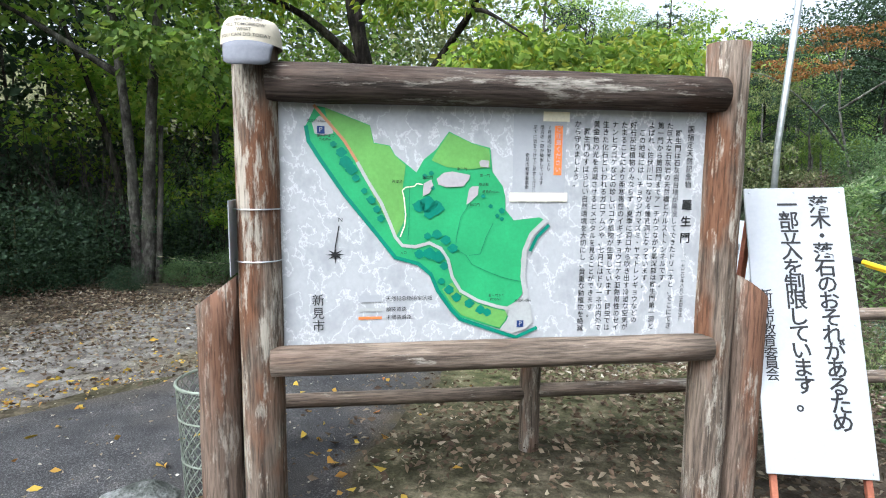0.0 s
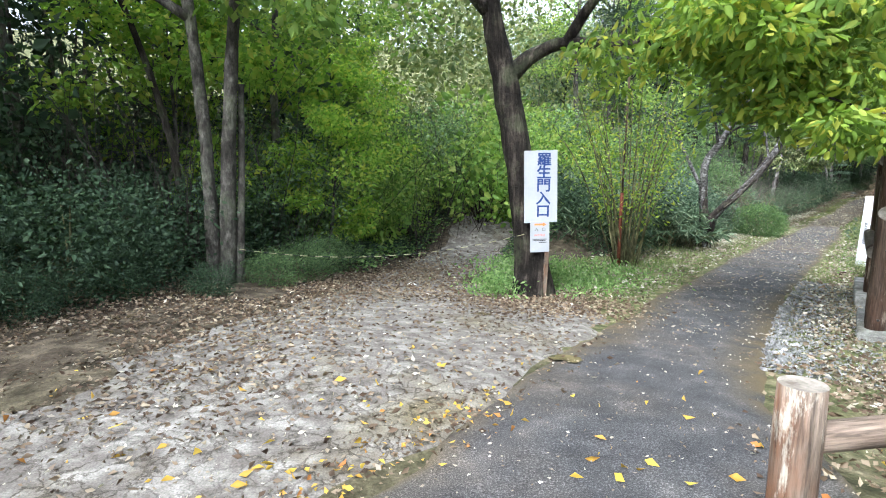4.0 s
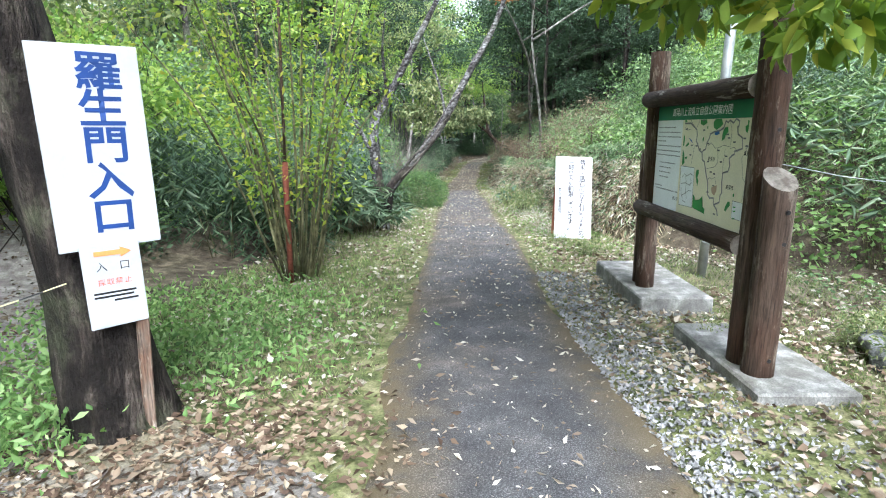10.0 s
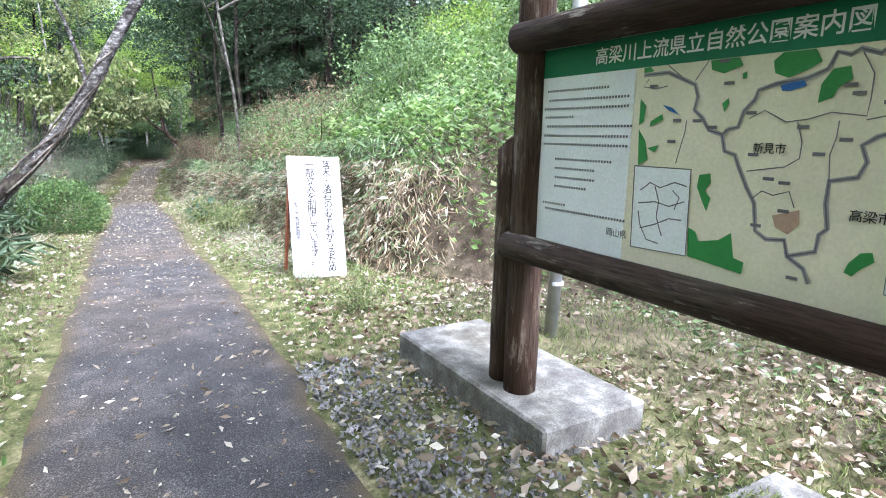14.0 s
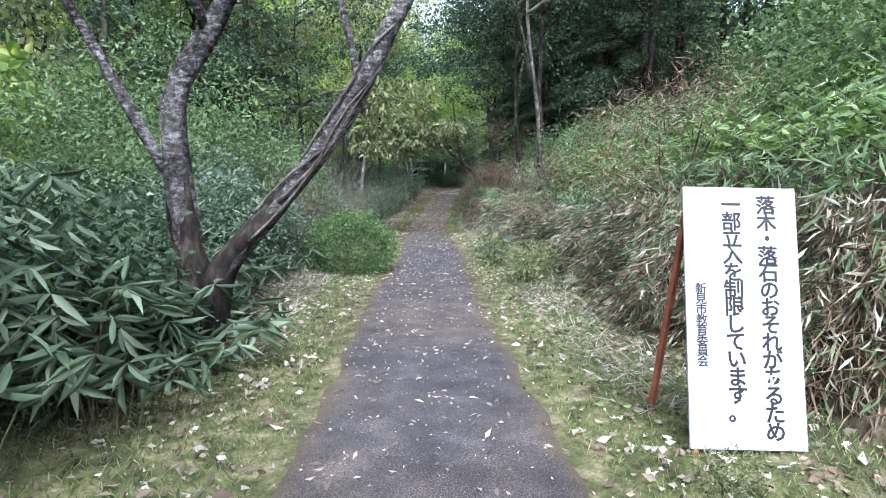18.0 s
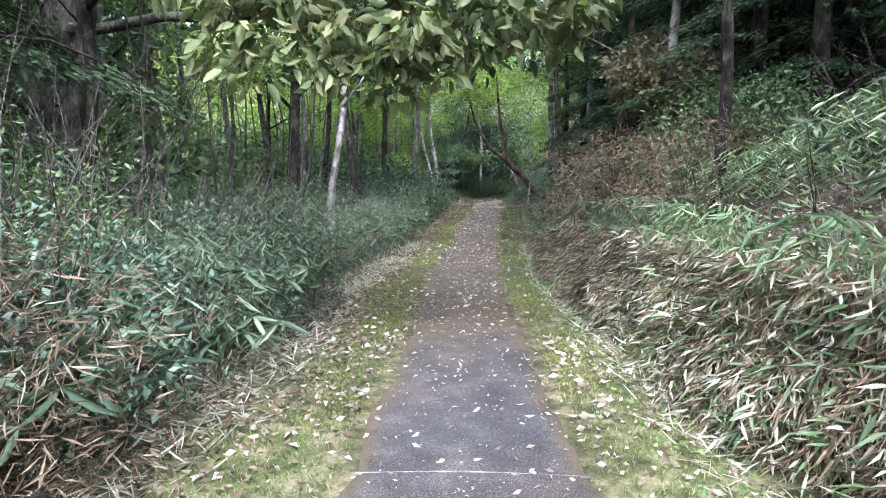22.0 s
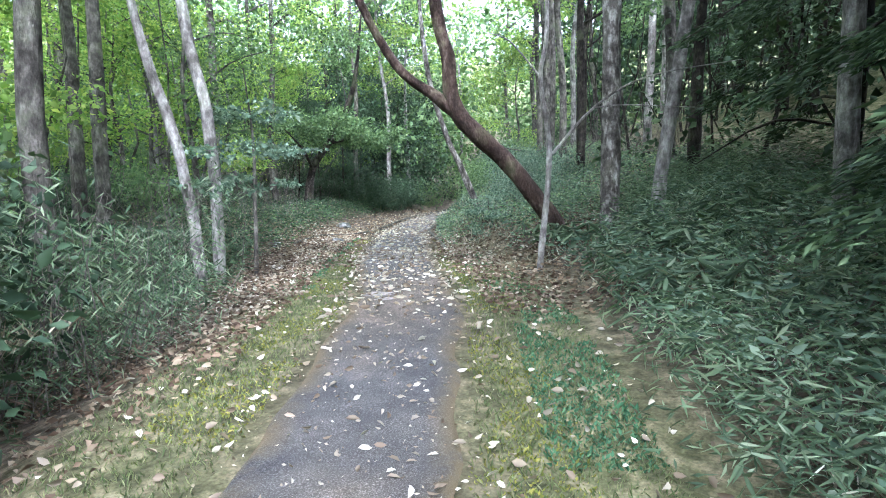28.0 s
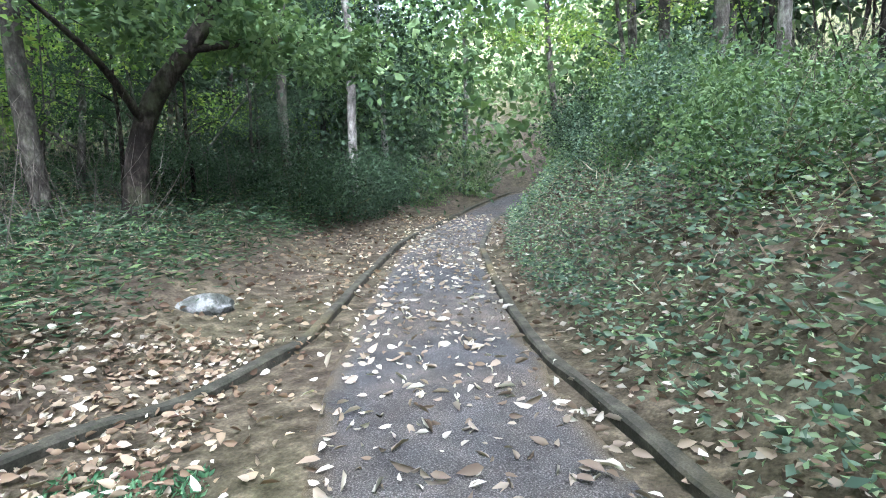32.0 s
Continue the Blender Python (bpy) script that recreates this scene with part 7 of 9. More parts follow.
for cx, cz, r in ((0.174, 1.466, 0.0117), (0.201, 1.438, 0.0187), (0.216, 1.404, 0.0233), (0.236, 1.379, 0.0210), (0.251, 1.349, 0.0140), (0.28, 1.304, 0.0117), (0.304, 1.272, 0.0163), (0.324, 1.238, 0.0140), (0.338, 1.205, 0.0140), (0.476, 1.25, 0.0233), (0.507, 1.256, 0.0327), (0.538, 1.244, 0.0280), (0.513, 1.223, 0.0210), (0.507, 1.141, 0.0140), (0.541, 1.147, 0.0187), (0.574, 1.126, 0.0187), (0.6, 1.095, 0.0187), (0.477, 1.075, 0.0187), (0.514, 1.077, 0.0233), (0.547, 1.064, 0.0233), (0.569, 1.03, 0.0163), (0.559, 0.973, 0.0140), (0.588, 0.941, 0.0187), (0.616, 0.912, 0.0187), (0.664, 0.888, 0.0187), (0.707, 0.863, 0.0187), (0.733, 0.852, 0.0163), (0.71, 1.286, 0.0082), (0.739, 1.25, 0.0082), (0.765, 1.215, 0.0082), (0.782, 1.203, 0.0082), (0.496, 1.358, 0.0093), (0.519, 1.368, 0.0093), (0.525, 1.315, 0.0082), (0.781, 1.234, 0.0117)):
    patch("map_wood", [(cx + r * math.cos(a) * (1 + 0.16 * math.sin(5 * a + 40 * cx)), cz + r * 0.85 * math.sin(a) * (1 + 0.16 * math.cos(4 * a))) for a in np.linspace(0, 6.0, 16)], Y3, TEAL, panel)
for px_, pz_ in ((0.132, 1.514), (0.861, 0.805)):
    patch("parking_mark", [(px_ - 0.013, pz_ - 0.013), (px_ + 0.013, pz_ - 0.013), (px_ + 0.013, pz_ + 0.013), (px_ - 0.013, pz_ + 0.013)], Y3, BLUE, panel)
    writing("parking_letter", "P", 0.024, UP(px_, Y4, pz_), WHITE, panel)
star = [((0.036 if i % 2 == 0 else 0.010) * math.cos(i * math.pi / 8), (0.036 if i % 4 == 0 else 0.024 if i % 2 == 0 else 0.009) * math.sin(i * math.pi / 8)) for i in range(16)]
patch("compass_rose", [(0.175 + x, 1.075 + z) for x, z in star], Y1, INK, panel, "black compass rose")
ribbon("compass_needle", [(0.175, 1.10), (0.19, 1.18)], 0.004, Y1, INK, panel)
writing("compass_letter", "N", 0.022, UP(0.195, Y1, 1.20), INK, panel)
writing("town_name", "新見市", 0.046, UP(0.112, Y1, 0.93), INK, panel, 0.048)
ribbon("key_line", [(0.255, 0.912), (0.34, 0.912)], 0.026, Y1, WHITE, panel)
ribbon("key_line", [(0.255, 0.87), (0.34, 0.87)], 0.012, Y1, GREY_P, panel)
ribbon("key_line", [(0.255, 0.84), (0.34, 0.84)], 0.010, Y1, ORANGE, panel)
for s, z in (("天然記念物指定区域", 0.91), ("舗装道路", 0.87), ("未舗装道路", 0.84)):
    writing("key_text", s, 0.019, UP(0.355, Y1, z), INK, panel, align="LEFT")
for cx, cz, s in ((0.117, 1.543, "標高約440m"), (0.149, 1.493, "第一門まで"), (0.145, 1.481, "約450m"), (0.397, 1.337, "展望台"), (0.506, 1.352, "第二門"), (0.63, 1.383, "第三門"), (0.715, 1.361, "第一門"), (0.712, 1.329, "展望台"), (0.738, 1.302, "標高約410m"), (0.679, 1.254, "第四門"), (0.767, 0.916, "第一門まで"), (0.763, 0.901, "約350m"), (0.87, 0.894, "標高約430m"), (0.419, 1.08, "入口")):
    writing("map_text", s, 0.0125, UP(cx, Y4, cz), INK, panel)
patch("caution_sheet", [(0.82, 1.28), (1.02, 1.28), (1.02, 1.585), (0.82, 1.585)], Y1, WHITE, panel, "white taped caution sheet")
patch("caution_strip", [(0.975, 1.365), (1.005, 1.365), (1.005, 1.545), (0.975, 1.545)], Y2, ORANGE, panel)
patch("tape", [(0.81, 1.268), (1.03, 1.268), (1.03, 1.30), (0.81, 1.30)], Y2, CREAM, panel, "yellowed tape")
patch("tape", [(0.93, 1.56), (1.03, 1.56), (1.03, 1.595), (0.93, 1.595)], Y2, CREAM, panel, "yellowed tape")
writing("caution_text", "ご注意ください", 0.022, UP(0.990, Y3, 1.543), WHITE, panel, 0.0245)
for i, s in enumerate(("７月豪雨の影響により", "階段の一部が破損しています", "足下に気をつけてご見学ください", "新見市教育委員会")):
    writing("caution_text", s, 0.0165, UP(0.955 - i * 0.027, Y2, 1.545 - (0.10 if i == 3 else 0)), INK, panel, 0.0168)
COLS = ["　羅生門は石灰岩台地が陥没してできたドリーネと、そこにでき", "た巨大な石灰岩の天然橋とカルストトンネルです。", "第一門から第四門までアーチがつながり最深部は羅生門第一洞と",
        "よばれ、佐伏川につながる鍾乳洞となっています。", "　この地域には、チョウジガマズミ・ヤマトレンギョウなどの", "好石灰岩植物のみならず、夏季に洞口から吹き出す冷湿な空気が",
        "たまることにより亜寒帯性のイギイチョウゴケや亜熱帯性のセイ", "ナンヒラゴケなどの珍しいコケ植物が生育しています。昆虫では", "生きた化石といわれるガロアムシや、七月にはドリーネの内外で",
        "黄金色の光を点滅させるヒメボタルを見ることができます。", "　羅生門のすばらしい自然環境を大切にし、貴重な動植物を絶滅", "から守りましょう。"]
for i, s in enumerate(COLS):
    writing("text_column", s, 0.0265, UP(1.462 - i * 0.0362, Y1, 1.565), INK, panel, 0.0276, 0.003)
writing("title_column", "国指定天然記念物", 0.028, UP(1.512, Y1, 1.555), INK, panel, 0.030, 0.006)
writing("title_column", "羅生門", 0.044, UP(1.512, Y1, 1.275), INK, panel, 0.064, 0.02)
writing("title_column", "（一九三〇年八月二五日指定）", 0.0185, UP(1.512, Y1, 1.065), INK, panel, 0.0195)
part("card", box(0.004, 0.12, 0.26, pose(-0.172, 0.0, 1.14), 0.001), WHITE, nb, "white plastic card wired to the post")
for z in (1.06, 1.24):
    mesh_ob("wire", *tube_data([(-0.09 + 0.082 * math.cos(a), 0.02 + 0.082 * math.sin(a), z) for a in np.linspace(2.6, 6.2, 10)], [0.0025] * 10, 4), STEEL, nb)

cap = thing("baseball_cap", "cream baseball cap with a grey peak, hung on a post", "cap", at=(-0.614, 1.955, 1.765), rz=7)
v, f = [], []
RINGS = ((0.099, 0.0), (0.098, 0.022), (0.095, 0.045), (0.088, 0.066), (0.076, 0.081), (0.052, 0.090), (0.02, 0.094))
for r, z in RINGS:
    for k in range(28):
        a = 2 * math.pi * k / 28
        sag = 0.006 * math.sin(2 * a + 0.6) * (z / 0.09)
        v.append((r * math.cos(a), r * math.sin(a), 0.008 + z + sag))
for i in range(len(RINGS) - 1):
    f += [(i * 28 + k, i * 28 + (k + 1) % 28, (i + 1) * 28 + (k + 1) % 28, (i + 1) * 28 + k) for k in range(28)]
f.append(tuple((len(RINGS) - 1) * 28 + k for k in range(28)))
crown = mesh_ob("crown", v, f, CLOTH, cap, "cream cotton crown with lettering", True)
v, f = [], []
for i in range(17):
    q = -1 + i / 8
    for k in range(5):
        w = k / 4
        x = 0.080 * q * (1 - 0.10 * w)
        v.append((x, -math.sqrt(0.101 ** 2 - min(x * x, 0.0099)) - 0.030 * w ** 0.8, 0.014 - 0.078 * w * (1 - 0.22 * q ** 4) - 0.006 * q * q))
for i in range(16):
    f += [(i * 5 + k, i * 5 + k + 1, i * 5 + k + 6, i * 5 + k + 5) for k in range(4)]
peak = mesh_ob("peak", v, f, CLOTH_G, cap, "stiff grey peak", True)
sol = peak.modifiers.new("solid", "SOLIDIFY")
sol.thickness = 0.004
mesh_ob("button", *tube_data([(0, 0, 0.100), (0, 0, 0.107)], [0.009, 0.005], 8), CLOTH_G, cap)
for i, s in enumerate(("NEVER PUT OFF", "TILL TOMORROW", "WHAT", "YOU CAN DO TODAY")):
    line = writing("lettering", s, 0.0155, pose(-0.006, 0, 0.080 - 0.0165 * i, 90, 0, 0), INK, crown, heavy=0.012)
    for vert in line.data.vertices:
        z = vert.co.z - 0.008
        r = np.interp(z, [q[1] for q in RINGS], [q[0] for q in RINGS]) + 0.0012
        vert.co.y = -math.sqrt(max(1e-6, r * r - vert.co.x ** 2))

# ---- fence behind the notice board ----
fence = thing("log_fence", "low weathered log fence behind the notice board", "fence", at=(-1.01, 2.54, 0), rz=7)
for x, h in ((0, 0.78), (1.5, 0.62), (3.0, 0.7), (4.5, 0.75), (6.0, 0.75)):
    log("post", (x, 0, -0.15), (x, 0, h), 0.05, LOG_GREY, fence, "weathered round post", seed=int(x * 3))
for k in range(4):
    for z in (0.29, 0.64):
        log("rail", (1.5 * k + 0.03, 0.0, z + 0.01), (1.5 * k + 1.47, 0.0, z), 0.035, LOG_GREY_X, fence, seed=k * 2, sides=10)

# ---- litter basket with walking sticks ----
basket = thing("wire_basket", "round green-grey wire mesh basket beside the notice board", "basket", at=(-0.89, 2.28, 0.0))
RB, HB = 0.172, 0.515
for z, r in ((0.03, 0.9), (0.2, 0.93), (0.38, 0.97), (HB, 1.0)):
    ring = [(RB * r * math.cos(a), RB * r * math.sin(a), z) for a in np.linspace(0, 2 * math.pi, 25)]
    mesh_ob("rim" if z == HB else "hoop", *tube_data(ring, [0.007 if z == HB else 0.004] * 25, 6), WIRE, basket)
for turn in (1, -1):
    v, f = [], []
    for k in range(26):
        a0 = 2 * math.pi * k / 26
        pts = [(RB * (0.9 + 0.1 * t) * math.cos(a0 + turn * 2.4 * t), RB * (0.9 + 0.1 * t) * math.sin(a0 + turn * 2.4 * t), 0.03 + (HB - 0.03) * t) for t in np.linspace(0, 1, 14)]
        vv, ff = tube_data(pts, [0.0022] * 14, 3, caps=False)
        f += [tuple(i + len(v) for i in q) for q in ff]
        v += vv
    mesh_ob("mesh", v, f, WIRE, basket, "diamond wire mesh")
for i, (x, y, dx, dy, h) in enumerate(((-0.03, 0.05, -0.035, 0.02, 0.77), (0.05, -0.02, -0.10, 0.05, 0.64), (0.09, 0.05, 0.03, 0.02, 0.62), (0.02, 0.09, 0.05, 0.01, 0.57))):
    st = thing("walking_stick", "plain wooden walking stick standing in the basket", "stick", "walking sticks", at=(-0.89 + x, 2.28 + y, 0.03))
    mesh_ob("shaft", *tube_data([(0, 0, 0), (dx * 0.5, dy * 0.5, h / 2), (dx, dy, h)], [0.013, 0.014, 0.012], 8, 0.05, i), STICK, st, smooth=True)


def quad_frame(bl, br, tl):
    """A pose whose x runs along the panel's foot and z up its face."""
    x = (Vector(br) - Vector(bl)).normalized()
    z = (Vector(tl) - Vector(bl)).normalized()
    y = z.cross(x).normalized()
    z = x.cross(y)
    m = Matrix((x, y, z)).transposed().to_4x4()
    m.translation = Vector(bl)
    return m


STAND = two_scale("rust_red_tube", [(0.35, (0.20, 0.065, 0.04)), (0.65, (0.34, 0.13, 0.08))], 6, 60, 0.7)


def warning_sign(bl, br, tl, w, h, label, foot, size, pitch, heavy):
    """White board on a red-brown A-shaped stand."""
    s = new("warning_sign")
    s.matrix_world = quad_frame(bl, br, tl)
    tagged(s, label, "sign", "rockfall warning signs")
    board = part("board", box(w, 0.012, h, pose(w / 2, 0.008, h / 2), 0.002), WHITE, s, "white board with black writing")
    k = h / 1.14
    writing("text_column", "落木・落石のおそれがあるため", size * k, UP(w * 0.73, -0.0005, h * 0.965), INK, board, pitch * k, heavy)
    writing("text_column", "一部立入を制限しています。", size * k, UP(w * 0.42, -0.0005, h * 0.965), INK, board, pitch * k, heavy)
    writing("text_column", "新見市教育委員会", 0.052 * k, UP(w * 0.13, -0.0005, h * 0.62), INK, board, 0.045 * k, 0.012)
    for x in (0.03, w - 0.03):
        part("stand_leg", box(0.024, 0.024, h + foot, pose(x, 0.030, (h - foot) / 2), 0.002), STAND, s, "red-brown square tube")
    inv = s.matrix_world.inverted()
    for x in (0.03, w - 0.03):
        top = s.matrix_world @ Vector((x, 0.045, h * 0.9))
        back = s.matrix_world.to_3x3() @ Vector((0, 1, 0))
        end = Vector((top.x + back.x * 0.30, top.y + back.y * 0.30, 0))
        end.z = gz(end.x, end.y) - 0.02
        a, b = inv @ top, inv @ end
        mesh_ob("back_leg", *tube_data([a, b], [0.018, 0.018], 4), STAND, s)
    for x, z in ((0.02, 0.02), (w - 0.02, 0.02), (0.02, h - 0.02), (w - 0.02, h - 0.02), (w / 2, h - 0.02), (0.02, h / 2), (w - 0.02, h / 2)):
        mesh_ob("screw", *tube_data([(x, 0.003, z), (x, -0.002, z)], [0.005, 0.004], 6), STEEL, s)
    return s


warning_sign((1.31, 2.08, 0.21), (1.70, 2.01, 0.22), (1.36, 2.49, 1.33), 0.40, 1.18, "white warning sign leaning beside the notice board", 0.2, 0.080, 0.0665, 0.016)
warning_sign((5.25, 9.99, -0.45), (5.61, 9.66, -0.46), (5.50, 10.19, 0.67), 0.50, 1.14, "white warning sign leaning at the foot of the bank", 0.06, 0.090, 0.0755, 0.022)

# ---- entrance sign on the tree ----
es = thing("entrance_sign", "white entrance sign with blue letters fixed to the tree", "sign", at=(-0.44, 7.56, 0.0), rz=4)
board = part("board", box(0.37, 0.012, 0.78, pose(0, 0, 0.945, 0, -1.5, 0), 0.002), WHITE, es, "white board, blue letters")
writing("text_column", "羅生門入口", 0.150, pose(0.03, -0.0075, 1.305, 90, 0, 0) @ Matrix.Diagonal((1.12, 1, 1, 1)), BLUE, board, 0.139, 0.02)
part("small_board", box(0.215, 0.010, 0.345, pose(0.0, -0.014, 0.40, 0, -1.5, 0), 0.002), WHITE, es, "small white board with an orange arrow")
patch("arrow", [(-0.065, 0.525), (0.03, 0.525), (0.03, 0.513), (0.072, 0.535), (0.03, 0.557), (0.03, 0.545), (-0.065, 0.545)], -0.0205, ORANGE, es, "orange arrow")
writing("text_row", "入　口", 0.042, pose(0.0, -0.0205, 0.478, 90, 0, 0), INK, es)
writing("text_row", "採取禁止", 0.030, pose(0.0, -0.0205, 0.415, 90, 0, 0), RED_P, es, gap=1.15)
bars("small_print", [(-0.08, 0.075, 0.368), (-0.08, 0.065, 0.352), (-0.01, 0.08, 0.334)], -0.0205, 0.008, INK, es)
stake = thing("wooden_stake", "grey wooden stake at the foot of the tree", "stake", at=(-0.36, 7.57, gz(-0.36, 7.57)))
part("shaft", box(0.05, 0.03, 0.62, pose(0, 0.0, 0.26, 0, 2, 0), 0.006), LOG_GREY, stake)
rope = thing("barrier_rope", "thin yellow and black rope across the closed track", "rope", at=(-0.6, 7.6, 0.42))
pts = [(-0.0 - 3.15 * t, -0.15 * t + 0.0, -0.28 * 4 * t * (1 - t) * 0.6 - 0.1 * t) for t in np.linspace(0, 1, 41)]
for c, mtl in ((0, ROPE), (1, INK)):
    v, f = [], []
    for k in range(c, 40, 2):
        vv, ff = tube_data(pts[k:k + 2], [0.003] * 2, 5)
        f += [tuple(i + len(v) for i in q) for q in ff]
        v += vv
    mesh_ob("strand", v, f, mtl, rope)
pipe = thing("rusty_pipe", "upright rusty red-brown pipe among the canes", "pipe", at=(1.33, 9.85, gz(1.33, 9.85)))
mesh_ob("tube", *tube_data([(0, 0, -0.1), (0.0, 0.01, 0.7), (0.01, 0.02, 1.15)], [0.026, 0.026, 0.026], 10), RUST, pipe, smooth=True)
mesh_ob("pole", *tube_data([(0.01, 0.02, 1.1), (0.03, 0.03, 2.2), (0.04, 0.03, 3.4)], [0.014, 0.013, 0.012], 8), LOG_DARK, pipe, smooth=True)

# ---- park map board ----
pb = thing("park_map_board", "dark log sign with a park map under a green heading", "notice board", at=(3.33, 7.43, 0), rz=-128.8)
W2 = 1.46
log("post", (-0.055, 0.02, -0.30), (-0.06, 0.02, 1.60), 0.074, LOG_DARK, pb, "dark brown log post", seed=11)
log("post", (1.515, 0.02, -0.30), (1.52, 0.02, 1.62), 0.082, LOG_DARK, pb, "dark brown log post", seed=12)
log("side_post", (-0.20, 0.04, -0.30), (-0.20, 0.04, 0.82), 0.070, LOG_DARK, pb, "short log with a slanting top", 0.7, 13)
log("side_post", (1.675, 0.02, -0.30), (1.675, 0.02, 0.78), 0.080, LOG_DARK, pb, "short log with a slanting top", -0.7, 14)
log("top_rail", (-0.10, -0.03, 1.245), (1.48, -0.03, 1.245), 0.062, LOG_DARK_X, pb, "grey-topped horizontal log", seed=15)
log("bottom_rail", (-0.10, -0.05, 0.405), (1.50, -0.05, 0.405), 0.056, LOG_DARK_X, pb, "grey-topped horizontal log", seed=16)
for x, y, z in ((1.60, 0.03, 1.30), (1.60, 0.03, 1.02), (1.755, 0.03, 0.46), (1.755, 0.03, -0.16), (1.76, 0.03, 0.62)):
    mesh_ob("bolt", *tube_data([(x - 0.01, y, z), (x + 0.004, y, z)], [0.012, 0.011], 8), INK, pb, "dark bolt head")
panel = part("panel", box(W2, 0.016, 0.80, pose(W2 / 2, 0.02, 0.80), 0.002), CREAM, pb, "cream enamel map panel")
patch("text_panel", [(0.0, 0.42), (0.475, 0.42), (0.475, 1.085), (0.0, 1.085)], 0.0105, MAP_WHITE, panel, "white panel of printed text")
patch("header", [(0.0, 1.085), (W2, 1.085), (W2, 1.19), (0.0, 1.19)], 0.0105, GREEN_D, panel, "green heading band")
writing("header_text", "高梁川上流県立自然公園案内図", 0.062, UP(0.72, 0.009, 1.135), MAP_WHITE, panel, heavy=0.012)
patch("map_forest", [(0.507, 1.083), (0.533, 1.083), (0.547, 1.07), (0.509, 1.067)], 0.0095, MAP_GREEN, panel)
patch("map_forest", [(0.745, 1.083), (0.833, 1.083), (0.845, 1.061), (0.791, 1.044), (0.751, 1.057)], 0.0095, MAP_GREEN, panel)
patch("map_forest", [(0.503, 0.988), (0.528, 0.963), (0.524, 0.915), (0.505, 0.902)], 0.0095, MAP_GREEN, panel)
patch("map_forest", [(0.551, 0.915), (0.594, 0.937), (0.599, 0.92), (0.548, 0.898)], 0.0095, MAP_GREEN, panel)
patch("map_forest", [(0.506, 0.89), (0.536, 0.854), (0.552, 0.793), (0.515, 0.774)], 0.0095, MAP_GREEN, panel)
patch("map_forest", [(0.546, 0.83), (0.591, 0.841), (0.577, 0.817)], 0.0095, MAP_GREEN, panel)
patch("map_forest", [(0.795, 0.961), (0.813, 0.976), (0.817, 0.961), (0.804, 0.937)], 0.0095, MAP_GREEN, panel)
patch("map_forest", [(0.928, 1.064), (0.951, 1.083), (0.99, 1.083), (1.031, 1.083), (1.049, 1.052), (1.016, 1.034), (0.972, 1.019), (0.936, 1.033)], 0.0095, MAP_GREEN, panel)
patch("map_forest", [(1.054, 0.999), (1.077, 1.032), (1.114, 1.036), (1.122, 1.007), (1.094, 0.988), (1.084, 0.965), (1.051, 0.953)], 0.0095, MAP_GREEN, panel)
patch("map_forest", [(1.307, 1.037), (1.333, 1.05), (1.326, 1.071), (1.344, 1.07), (1.343, 1.027), (1.338, 1.001), (1.316, 1.011)], 0.0095, MAP_GREEN, panel)
patch("map_forest", [(1.372, 1.038), (1.384, 1.068), (1.399, 1.07), (1.397, 1.037), (1.376, 1.017)], 0.0095, MAP_GREEN, panel)
patch("map_forest", [(0.747, 0.757), (0.783, 0.764), (0.788, 0.737), (0.771, 0.712), (0.792, 0.691), (0.783, 0.651), (0.767, 0.677), (0.743, 0.722)], 0.0095, MAP_GREEN, panel)
patch("map_forest", [(0.729, 0.596), (0.754, 0.587), (0.767, 0.56), (0.832, 0.574), (0.868, 0.601), (0.884, 0.531), (0.916, 0.524), (0.913, 0.49), (0.736, 0.508)], 0.0095, MAP_GREEN, panel)
patch("map_forest", [(1.174, 0.575), (1.196, 0.603), (1.22, 0.608), (1.227, 0.587), (1.2, 0.563), (1.185, 0.544), (1.167, 0.55)], 0.0095, MAP_GREEN, panel)
patch("map_forest", [(1.246, 0.655), (1.261, 0.661), (1.265, 0.644), (1.252, 0.638)], 0.0095, MAP_GREEN, panel)
patch("map_forest", [(0.847, 1.04), (0.859, 1.044), (0.861, 1.027), (0.849, 1.025)], 0.0095, MAP_GREEN, panel)
patch("map_forest", [(0.936, 1.07), (0.95, 1.073), (0.954, 1.053), (0.941, 1.049)], 0.0095, MAP_GREEN, panel)
patch("map_lake", [(0.954, 1.001), (0.981, 1.007), (1.013, 1.01), (1.02, 0.996), (0.983, 0.986), (0.961, 0.987)], 0.0085, MAP_BLUE, panel)
patch("map_lake", [(0.592, 0.965), (0.629, 0.955), (0.66, 0.932), (0.619, 0.946)], 0.0085, MAP_BLUE, panel)
ribbon("map_boundary", [(0.51, 1.06), (0.603, 1.061), (0.658, 1.038), (0.701, 1.019), (0.714, 0.984), (0.707, 0.946), (0.736, 0.923), (0.762, 0.888), (0.806, 0.875), (0.82, 0.889)], 0.013, 0.0098, PALE_P, panel)
ribbon("map_river", [(0.51, 1.06), (0.603, 1.061), (0.658, 1.038), (0.701, 1.019), (0.714, 0.984), (0.707, 0.946), (0.736, 0.923), (0.762, 0.888), (0.806, 0.875), (0.82, 0.889)], 0.0045, 0.0088, MAP_LINE, panel)
ribbon("map_boundary", [(0.82, 0.889), (0.851, 0.896), (0.863, 0.939), (0.89, 0.967), (0.897, 0.992), (0.945, 1.006), (1.018, 1.014), (1.064, 1.032), (1.081, 1.07), (1.111, 1.061), (1.13, 1.073), (1.172, 1.058), (1.204, 1.082), (1.239, 1.067), (1.236, 1.04), (1.221, 1.032)], 0.013, 0.0098, PALE_P, panel)
